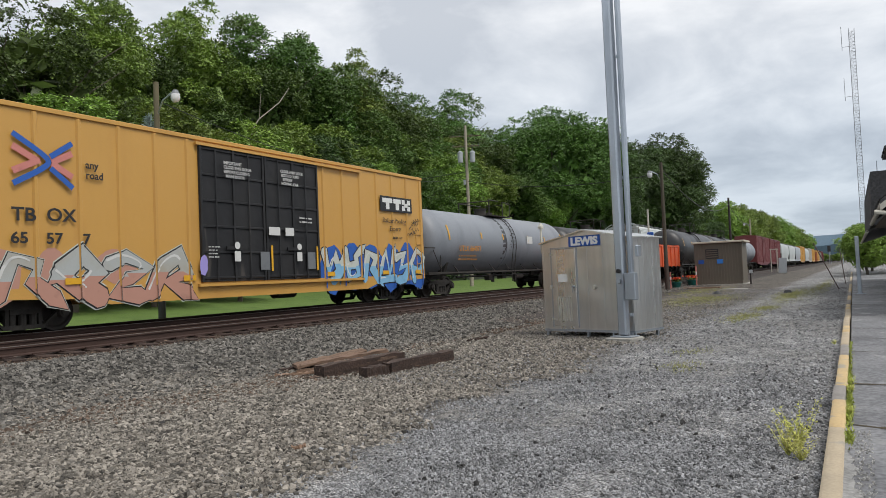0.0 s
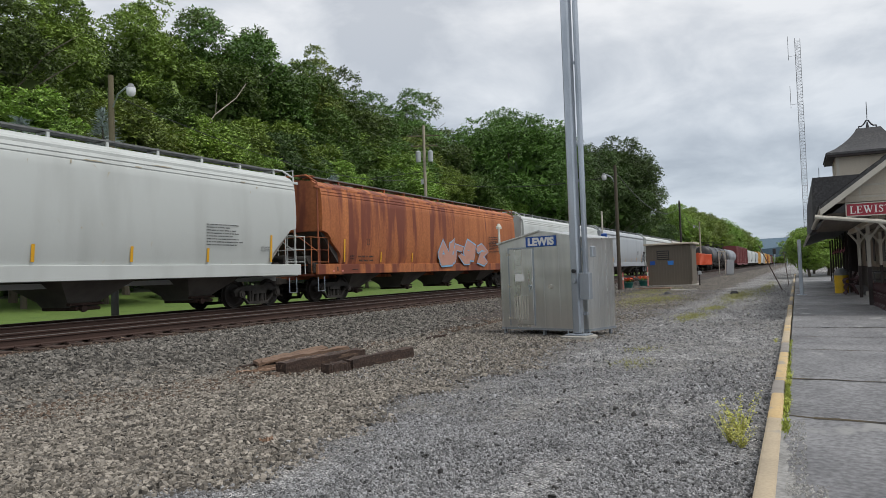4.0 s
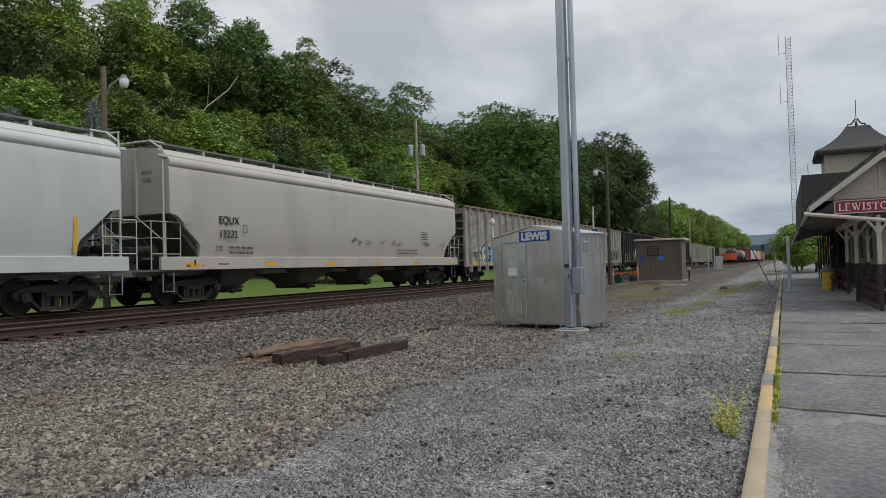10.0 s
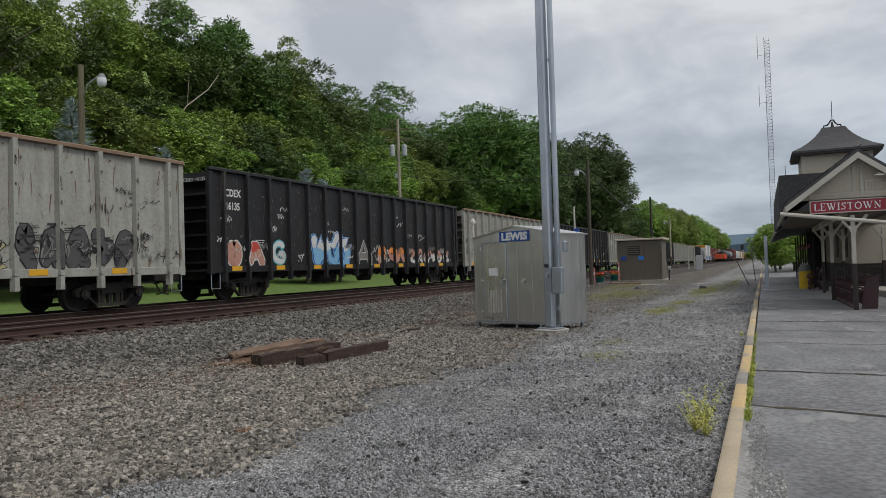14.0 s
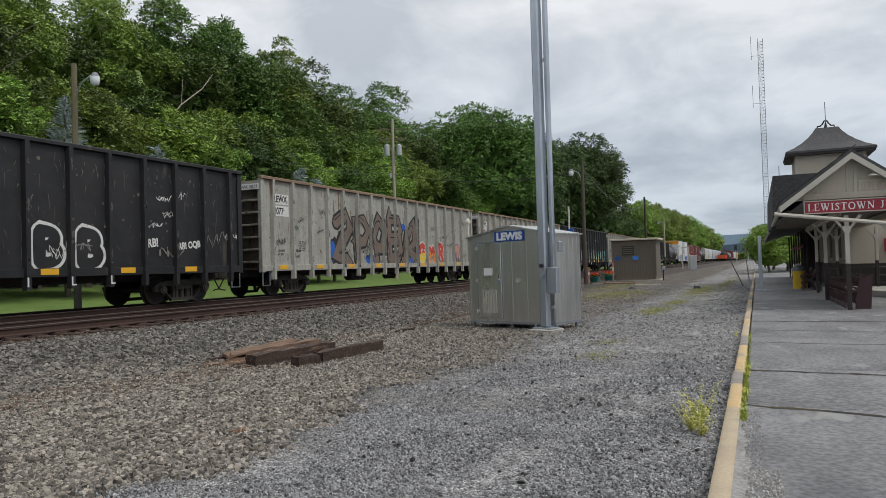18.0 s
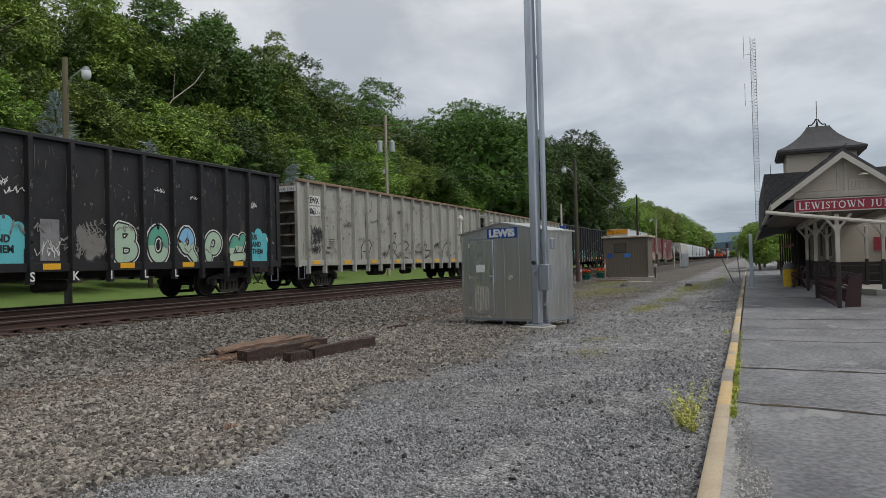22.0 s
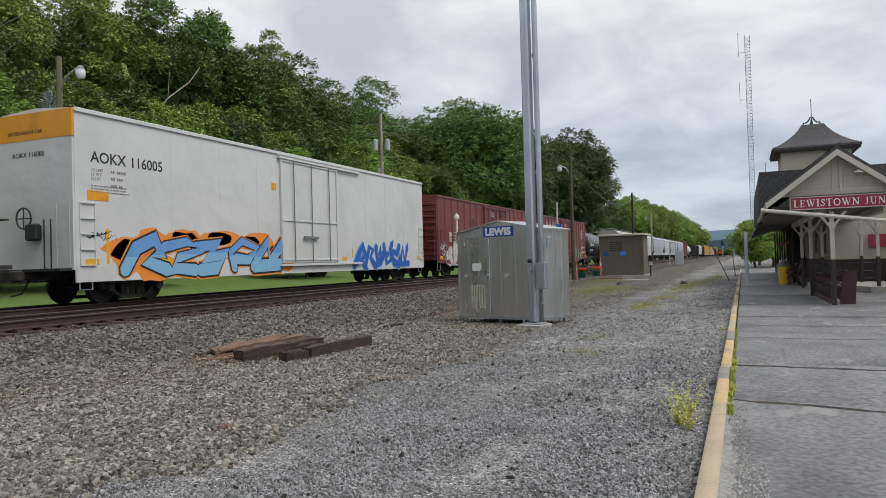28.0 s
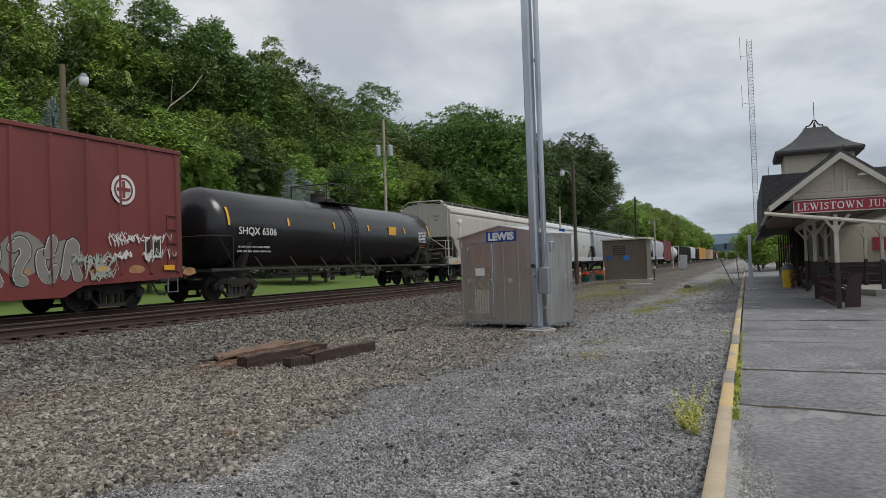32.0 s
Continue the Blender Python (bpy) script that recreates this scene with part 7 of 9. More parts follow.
            part("end_brace", shared(("heb", paint.name), lambda: Geo().box(.30, .36, .22, .30, 2.6, 4.64).box(-.36, -.30, .22, .30, 2.6, 4.64).tube([(1.42, .2, 1.9), (.33, .24, 2.62)], .02).mesh("end_brace", paint)), paint, car, m=flip)
            if e > 0:
                ladder(car, 1.1, h - .2, 1.2, 4.75, .36, paint, "x")
            part("step", shared("step", lambda: Geo().tube([(0, -.2, .95), (0, -.2, .42), (0, .2, .42), (0, .2, .95)], .02).mesh("step", galv)), galv, car, m=pose(1.45, e * (h - .35), 0))
    if full and sill_tape:
        tape(car, 1.562, [-h + 1.2 + (ln - 2.4) * k / 5 for k in range(6)], 1.12, .55, .12)
    elif full:
        me = shared("tall_tape", lambda: Geo().box(0, .004, -.045, .045, 0, .42).mesh("reflector", reflector))
        long_ = shared("long_tape", lambda: Geo().add([(1.556 + .004, -.05, 1.5), (1.556 + .004, .05, 1.5), (1.604, .05, 2.4), (1.604, -.05, 2.4)], [(0, 1, 2, 3)]).mesh("reflector", reflector))
        part("reflector", long_, reflector, car, m=pose(.006, -h + 1.75, 0))
        part("reflector", long_, reflector, car, m=pose(.006, h - 1.65, 0))
        for k in range(1, 6):
            part("reflector", me, reflector, car, m=pose(1.545, -h + 1.75 + 2.78 * k, 1.5, 0, 6, 0))
    for y in (-h + 1.75, h - 1.75):
        truck(car, y, full)
    couplers(car, h)


def tank_car(car, ln, paint, full=True, rad=1.46, tapes=None):
    """Tank with dished heads on a stub sill, top platform and ladder."""
    h, zc = ln / 2, 2.52
    n = 40

    def shell():
        rings = []
        for y, k in [(-h, .02), (-h + .04, .35), (-h + .14, .62), (-h + .32, .84), (-h + .52, .95), (-h + .75, 1.0), (-.32 * ln, 1.0), (-.04 * ln, 1.0), (-.04 * ln, 1.012), (.04 * ln, 1.012), (.04 * ln, 1.0), (.32 * ln, 1.0), (h - .75, 1.0), (h - .52, .95), (h - .32, .84), (h - .14, .62), (h - .04, .35), (h, .02)]:
            rings.append([(rad * k * math.cos(2 * math.pi * i / n), y, zc + rad * k * math.sin(2 * math.pi * i / n)) for i in range(n)])
        return Geo().loft(rings).mesh("tank", paint, 50)
    part("tank", shared(("ts", ln, paint.name, rad), shell), paint, car)
    for turn in (0, 180):
        part("stub_sill", shared(("tl", ln), lambda: Geo().box(-.35, .35, -h - .25, -h + 3.2, .78, 1.02).box(-1.45, 1.45, -h - .2, -h + .9, 1.0, 1.06).mesh("stub_sill", under_steel)), under_steel, car, m=pose(0, 0, 0, 0, 0, turn))
    for s in (1, -1):
        part("side_rail", shared(("tr", ln), lambda: Geo().box(-.05, .05, -h - .2, h + .2, 1.02, 1.10).mesh("side_rail", under_steel)), under_steel, car, m=pose(s * 1.40, 0, 0))
    if full:
        for e in (-1, 1):
            part("saddle", shared(("tsd", rad), lambda: Geo().prism([(-1.0, 1.0), (1.0, 1.0), (1.38, 2.0), (1.1, 1.75), (0, 1.2), (-1.1, 1.75), (-1.38, 2.0)], "y", -.12, .12).mesh("saddle", under_steel)), under_steel, car, m=pose(0, e * (h - 1.9), 0))
            part("end_rail", shared(("ter",), lambda: Geo().tube([(1.4, .95, 1.05), (1.4, .95, 2.1), (1.4, .85, 2.18), (1.4, -.15, 2.18), (-1.4, -.15, 2.18), (-1.4, .85, 2.18)], .022).tube([(1.4, .3, 2.1), (1.4, .95, 1.2)], .015).mesh("end_rail", under_steel)), under_steel, car, m=pose(0, -h, 0) if e < 0 else pose(0, h, 0) @ Matrix.Diagonal((1, -1, 1, 1)))
        for k in range(7):
            part("rail_strut", shared(("tst", rad), lambda: Geo().cyl((1.38, 0, 1.08), (1.05, 0, 1.5), .025, 6).mesh("rail_strut", under_steel)), under_steel, car, m=pose(0, -h + 2.6 + (ln - 5.2) * k / 6, 0))
        zt = zc + rad
        part("manway", shared(("tm", zt), lambda: Geo().cyl((0, -.6, zt - .1), (0, -.6, zt + .32), .32, 16).cyl((0, .35, zt - .1), (0, .35, zt + .22), .26, 16).cyl((0, -.6, zt + .32), (0, -.6, zt + .38), .36, 16).mesh("manway", under_steel)), under_steel, car)
        part("platform_rail", shared(("tp", zt), lambda: Geo().box(-.9, -.35, -1.3, 1.3, zt - .06, zt - .02).box(.35, .9, -1.3, 1.3, zt - .06, zt - .02).tube([(.9, -1.3, zt - .05), (.9, -1.3, zt + .75), (.9, -.2, zt + .75)], .032).tube([(.9, .35, zt - .05), (.9, .35, zt + .75), (.9, 1.3, zt + .68)], .032).tube([(.9, 1.3, zt - .05), (.9, 1.3, zt + .68), (-.9, 1.3, zt + .68), (-.9, 1.3, zt)], .022).tube([(-.9, 1.3, zt + .7), (-.9, -1.3, zt + .7), (.9, -1.3, zt + .7)], .032).tube([(-.9, -1.3, zt), (-.9, -1.3, zt + .7)], .032).mesh("platform_rail", under_steel)), under_steel, car, "top platform with handrails")

        def lad():
            g = Geo()
            for s in (-.2, .2):
                g.tube([(rad * math.cos(a) + .07, .2 + s, zc + (rad + .07) * math.sin(a)) for a in [math.pi / 2 - .45 - k * .2 for k in range(7)]] + [(1.48, .2 + s, 1.3), (1.48, .2 + s, .5)], .02)
            for k in range(10):
                a = math.pi / 2 - .45 - k * .13
                g.cyl((rad * math.cos(a) + .07, 0, zc + (rad + .07) * math.sin(a)), (rad * math.cos(a) + .07, .4, zc + (rad + .07) * math.sin(a)), .014, 6)
            for z in (.55, .9, 1.25):
                g.cyl((1.48, 0, z), (1.48, .4, z), .014, 6)
            return g.mesh("ladder", under_steel)
        part("ladder", shared(("tla", rad), lad), under_steel, car)
        part("piping", shared(("tpi",), lambda: Geo().tube([(.5, -4.5, .85), (.5, 4.5, .85)], .05).box(.3, .6, -1.0, -.6, .6, .9).box(.2, .5, .8, 1.3, .65, 1.0).cyl((.4, -.2, .5), (.4, -.2, 1.0), .1, 8).cyl((.6, 2.2, .75), (.6, 3.2, .75), .16, 10).mesh("piping", under_steel)), under_steel, car)
        for k, y in enumerate(tapes or (-h + .85, -.24 * ln, -.08 * ln, .1 * ln, .26 * ln, h - .85)):
            part("reflector", shared(("tt", rad, k in (0, 5)), lambda: Geo().add([(rad * 1.016 * math.cos(a), yy, zc + rad * 1.016 * math.sin(a)) for a in ([.02, .11, .2, .29, .38, .47] if k in (0, 5) else [.1, .2, .3]) for yy in (-.06, .06)], [(2 * i, 2 * i + 1, 2 * i + 3, 2 * i + 2) for i in range(5 if k in (0, 5) else 2)]).mesh("reflector", reflector)), reflector, car, m=pose(0, y, 0))
    for y in (-h + 1.5, h - 1.5):
        truck(car, y, full)
    couplers(car, h + .2)


def boxcar(car, ln, paint, full=True, top=5.2, sill=.56, doors=2, door_paint=None, door_w=4.9, posts=True, smooth_side=False):
    """Boxcar with outside posts, sliding or plug doors and a shallow roof."""
    h = ln / 2
    dp = door_paint or paint

    def body():
        prof = [(1.48, 1.0), (1.48, top - .12), (1.44, top - .05), (.0, top + .06), (-1.44, top - .05), (-1.48, top - .12), (-1.48, 1.0)]
        return Geo().prism(prof, "y", -h, h).mesh("body", paint, 25)
    part("body", shared(("bb", ln, paint.name, top), body), paint, car)
    part("eave", shared(("be", ln, paint.name, top), lambda: Geo().box(1.47, 1.53, -h, h, top - .16, top - .04, .012).box(-1.53, -1.47, -h, h, top - .16, top - .04, .012).mesh("eave", paint)), paint, car)
    for s in (1, -1):
        def sl():
            if smooth_side:
                return Geo().box(-.02, .022, -h, h, .62, 1.03).mesh("side_sill", paint)
            return Geo().prism([(-h, 1.0), (-h, .86), (-h + 1.2, .80), (-h + 3.6, .72), (-h + 4.2, sill), (h - 4.2, sill), (h - 3.6, .72), (h - 1.2, .80), (h, .86), (h, 1.0), (h, 1.02), (-h, 1.02)], "x", -.03, .03).mesh("side_sill", paint)
        part("side_sill", shared(("bs", ln, paint.name, sill), sl), paint, car, m=pose(s * 1.46, 0, 0))
    part("underframe", shared(("bu", ln), lambda: Geo().box(-.4, .4, -h, h, .7, 1.0).box(-1.3, 1.3, -.3, .3, .7, 1.0).cyl((.7, 1.2, .62), (.7, 2.1, .62), .22, 12).mesh("underframe", under_steel)), under_steel, car)
    if posts:
        pm = shared(("bp", paint.name, top), lambda: Geo().prism([(0, -.07), (0, .07), (.05, .035), (.05, -.035)], "z", 1.0, top - .18).mesh("post", paint))
        n = max(4, round((h - door_w / 2) / 1.02))
        for e in (-1, 1):
            for i in range(n):
                y = e * (door_w / 2 + .35 + (h - door_w / 2 - .55) * i / (n - 1))
                part("post", pm, paint, car, m=pose(1.48, y, 0))
                if full:
                    part("post", pm, paint, car, m=pose(-1.48, y, 0, 0, 0, 180))
    for e in (-1, 1):
        if full:
            es = shared(("bes", paint.name), lambda: Geo().box(-1.4, 1.4, -.05, .05, -.09, .09, .04).mesh("end_corrugation", paint))
            for k in range(9):
                part("end_corrugation", es, paint, car, m=pose(0, e * h, 1.35 + k * (top - 1.9) / 8))
            ladder(car, 1.49, e * (h - .12) - (.5 if e > 0 else 0), 1.05, 2.7, .5, paint)
            ladder(car, .85, e * h + e * .06, 1.05, 2.7, .5, paint, "x")
            part("step", shared("step", lambda: Geo().tube([(0, -.2, .95), (0, -.2, .42), (0, .2, .42), (0, .2, .95)], .02).mesh("step", galv)), galv, car, m=pose(1.42, e * (h - .35), 0))
    w = door_w / doors
    for k in range(doors):
        y0 = -door_w / 2 + k * w
        d_ = part("door", shared(("bd", w, dp.name, top, smooth_side), lambda: Geo().box(0, .05, .02, w - .02, 1.02, top - .28, .015).mesh("door", dp)), dp, car, m=pose(1.48, y0, 0))
        fr = Geo()
        for fy in ((.02, w - .1) if smooth_side else (.02, w / 2 - .04, w - .1)):
            fr.box(.05, .10, fy, fy + .08, 1.02, top - .28, .012)
        for k2 in ((0, 2, 5) if smooth_side else range(6)):
            fr.box(.05, .085, .06, w - .06, 1.1 + k2 * (top - 1.5) / 5, 1.17 + k2 * (top - 1.5) / 5, .01)
        part("door_frame", shared(("bf", w, dp.name, top), lambda: fr.mesh("door_frame", dp)), dp, d_)
        if full:
            rods = Geo()
            for fy in ((.2 * w, .5 * w, .82 * w) if smooth_side else (.22 * w, .72 * w)):
                rods.cyl((.12, fy, 1.05), (.12, fy, top - .35), .022, 6)
            rods.box(.1, .15, .35 * w, .6 * w, 1.95, 2.05)
            part("lock_rod", shared(("br", w, top, smooth_side), lambda: rods.mesh("lock_rod", plastic_grey if smooth_side else dp)), dp, d_)
    for tz in (.94, top - .26):
        part("door_track", shared(("bt", door_w, paint.name), lambda: Geo().box(1.50, 1.60, -door_w / 2 - .1, door_w * .98, -.04, .04).mesh("door_track", paint)), paint, car, m=pose(0, 0, tz))
    if full:
        tape(car, 1.535 if posts else 1.485, [-h + .5, -h + 3.2, -door_w / 2 - .4, door_w / 2 + .6, h - 3, h - .6], 1.08, .42, .15)
    for y in (-h + 2.3, h - 2.3):
        truck(car, y, full)
    couplers(car, h)


def low_gondola(car, ln, paint):
    h = ln / 2
    part("floor", Geo().box(-1.45, 1.45, -h, h, .9, 1.05), under_steel, car)
    for s in (1, -1):
        part("side_panel", Geo().box(s * 1.46 - .03, s * 1.46 + .03, -h, h, .95, 2.5), paint, car)
        part("top_chord", Geo().box(s * 1.47 - .06, s * 1.47 + .06, -h, h, 2.42, 2.54), paint, car)
        rib = Geo().box(-.05, .05, -.07, .07, .9, 2.45, .01).mesh("rib", paint)
        for i in range(12):
            part("rib", rib, paint, car, m=pose(s * 1.52, -h + .3 + (ln - .6) * i / 11, 0))
    for e in (-1, 1):
        part("end_wall", Geo().box(-1.46, 1.46, e * h - .04, e * h + .04, .9, 2.6), paint, car)
        for k in range(3):
            part("end_rib", Geo().box(-1.4, 1.4, e * (h + .05) - .05, e * (h + .05) + .05, 1.2 + k * .5, 1.35 + k * .5), paint, car)
    for y in (-h + 2.0, h - 2.0):
        truck(car, y, True)
    couplers(car, h)


def gon_ribs(ln):
    return [(-ln / 2 + .65 + (ln - 1.3) * i / 16, .06) for i in range(17)]


def box_ribs(ln, door_w):
    h = ln / 2
    n = max(4, round((h - door_w / 2) / 1.02))
    return [(e * (door_w / 2 + .35 + (h - door_w / 2 - .55) * i / (n - 1)), .035) for e in (-1, 1) for i in range(n)]


streak_rust = mat("rust_run", (0.15, 0.075, 0.04), (0.22, 0.13, 0.08), 0.5, 6, rough=0.9, bump=0.0)
streak_dark = mat("scratched_grime", (0.13, 0.115, 0.095), None, 0.5, 6, rough=0.9, bump=0.0)
streak_grey = mat("chalky_run", (0.085, 0.082, 0.08), None, 0.5, 6, rough=0.9, bump=0.0)


def marks(car, words, number, x, y, z, size, ink, gap=1.35, bold=.004, wide=1.0):
    lettering(words, size, ink, car, pose(x, y, z) @ FACE_X, bold=bold, wide=wide)
    lettering(number, size, ink, car, pose(x, y, z - size * gap) @ FACE_X, bold=bold, wide=wide)


APPROACHING, RECEDING = [], []      # (car, place of its middle along the track at the start)


def car_at(name, label, category, s0, s1, row, group):
    track = FAR_X if row is APPROACHING else NEAR_X
    ob = thing(name, label, category, group, pose(track, (s0 + s1) / 2, RAIL_Z))
    row.append((ob, (s0 + s1) / 2))
    return ob, s1 - s0


TRAIN = "cars of the passing freight train"
chalk_spray = mat("chalky_white_spray_paint", (.52, .51, .47), (.40, .38, .35), .5, 1.2, rough=.7, bump=0, grain=.05)
sage_spray = mat("sage_grey_spray_paint", (.30, .34, .30), (.22, .26, .24), .5, 1.2, rough=.7, bump=0, grain=.05)
SX = 1.542
bare_rust = mat("bare_rust_patch", (.36, .20, .10), (.17, .075, .04), .7, 3, rough=.9, bump=.1, grain=.2)

c, ln = car_at("boxcar", "yellow boxcar with black double doors and spray paint", "boxcar", 7.65, 26.87, APPROACHING, TRAIN)
boxcar(c, ln, yellow_paint, top=5.2, sill=.56, doors=2, door_paint=gon_black, door_w=5.2)
lettering("any\nroad", .25, ink_black, c, pose(SX, -6.05, 3.86) @ FACE_X, bold=.006)
lettering("TB", .42, ink_black, c, pose(SX, -7.83, 2.53) @ FACE_X, bold=.008, wide=1.12)
lettering("OX", .42, ink_black, c, pose(SX, -7.04, 2.55) @ FACE_X, bold=.008, wide=1.12)
for num, yy in (("65", -7.86), ("57", -7.06), ("7", -6.16)):
    lettering(num, .35, ink_black, c, pose(SX, yy, 2.03) @ FACE_X, bold=.008, wide=1.15)
for m_, lines in ((blue_spray, ((-.70, .56, -.02, .17, .16, 0, -.02, -.17, -.70, -.56), (.16, .12, .70, .50), (.16, -.14, .70, -.56))), (coral_red, ((-.70, .28, -.10, -.02), (-.70, -.28, -.08, .03), (.20, .0, .70, .26), (.20, -.02, .70, -.30)))):
    for step_, line in enumerate(lines):
        pts = [Vector((line[j], line[j + 1])) for j in range(0, len(line), 2)]
        pts = rounded(pts, 2) if len(pts) > 2 else pts
        g, hb, n_ = Geo(), .065 if m_ is blue_spray else .075, len(pts)
        edge = []
        for i_, p in enumerate(pts):
            d_ = (pts[min(i_ + 1, n_ - 1)] - pts[max(i_ - 1, 0)]).normalized()
            edge += [(p.x - d_.y * hb, p.y + d_.x * hb, 0), (p.x + d_.y * hb, p.y - d_.x * hb, 0)]
        g.add(edge, [(2 * i_, 2 * i_ + 1, 2 * i_ + 3, 2 * i_ + 2) for i_ in range(n_ - 1)])
        part("emblem_stroke", g, m_, c, "crossed-track emblem stroke", m=pose(SX + (.012 if m_ is blue_spray else .001) + .002 * step_, -7.09, 3.90) @ FACE_X)
pl = part("logo_plate", Geo().box(0, .008, -1.15, 1.15, -.3, .3), ink_black, c, "black plate with white lettering shapes", m=pose(SX - .004, 7.52, 3.87))
for q in (( -1.0, -.3, .04, .22), ( -.76, -.52, -.22, .05), ( -.22, .32, .04, .22), ( -.06, .18, -.22, .05), ( .40, .62, -.22, -.03), ( .40, .62, .03, .22), ( .56, .84, -.08, .08), ( .80, 1.02, -.22, -.03), ( .80, 1.02, .03, .22)):
    part("logo_shape", Geo().box(.008, .012, *q), sign_white, pl)
lettering("Railcar Pooling", .27, ink_black, c, pose(SX, 6.5, 3.12) @ FACE_X, wide=1.05)
lettering("Experts", .27, ink_black, c, pose(SX, 6.98, 2.8) @ FACE_X)
bars(1, .9, .14, ink_black, c, pose(SX, 7.2, 2.48) @ FACE_X)
sand_spray = mat("sand_grey_spray_paint", (.40, .42, .41), (.34, .27, .16), .6, .8, rough=.7, bump=0, grain=.05)
YR = box_ribs(ln, 5.2)
patch(c, "chalk_cloud", 1.484, [(-9.0, 1.3, .8, .75), (-8.2, 1.35, .7, .7), (-6.9, 1.5, .4, .5), (-5.2, 1.5, .6, .45)], pink_spray, YR, .052)
painted_word(c, 1.487, "30817", -9.55, -2.95, .52, 2.0, ((.06, pale_spray), (.035, ink_black), (0, sand_spray)), .21, YR, .052, low=pink_spray, seed=4, shine=ink_white, squash=1.2, jag=1)
patch(c, "chalk_cloud", 1.484, [(3.3, 1.3, .75, .85), (4.5, 1.35, .8, .9), (5.8, 1.35, .8, .9), (7.1, 1.35, .8, .95), (8.3, 1.4, .8, .95), (9.1, 1.3, .5, .9)], blue_spray, YR, .052)
painted_word(c, 1.487, "260493", 2.85, 9.6, .62, 2.25, ((.05, ink_black), (0, pale_spray)), .17, YR, .052, low=sky_spray, seed=8, shine=ink_white, jag=1, squash=1.2)
patch(c, "spray_blot", 1.60, [(-2.55, 1.5, .16, .3)], lilac_spray)
for yy in (-1.0, 1.2):
    part("door_plate", Geo().box(0, .006, -.2, .2, -.28, .28), plastic_grey, c, m=pose(1.585, yy + .9, 1.62))
    part("reflector", Geo().box(0, .006, -.04, .04, -.4, .4), reflector, c, m=pose(1.60, yy * 1.0 + 1.2, 1.7))
scrawl(c, SX + .01, 8.2, 9.3, 2.5, 3.4, ink_black, 4)
lettering("IMPORTANT\nCLOSE THIS DOOR\nBEFORE CLOSING\n  MAIN DOOR", .13, ink_white, c, pose(1.64, -1.75, 4.45) @ FACE_X, bold=.002)
lettering("CLOSE AND LOCK\n BOTH DOORS\n   BEFORE\n MOVING CAR", .13, ink_white, c, pose(1.64, .65, 4.45) @ FACE_X, bold=.002)
bars(2, .5, .08, ink_white, c, pose(1.64, 1.5, 3.0) @ FACE_X)
bars(4, .4, .06, ink_white, c, pose(1.64, -2.4, 2.0) @ FACE_X)
for yy, hw_ in ((.3, .25), (1.0, .2)):
    part("door_notice", Geo().box(0, .005, -hw_, hw_, -.13, .13), ink_white, c, m=pose(1.64, yy, 2.55))
for yy in (-1.3, 1.45):
    part("door_notice", Geo().box(0, .005, -.12, .12, -.35, -.05), ink_white, c, m=pose(1.64, yy, 1.95))
    part("door_notice", Geo().cyl((0, 0, .12), (.005, 0, .12), .11, 12), ink_white, c, m=pose(1.64, yy, 1.95))

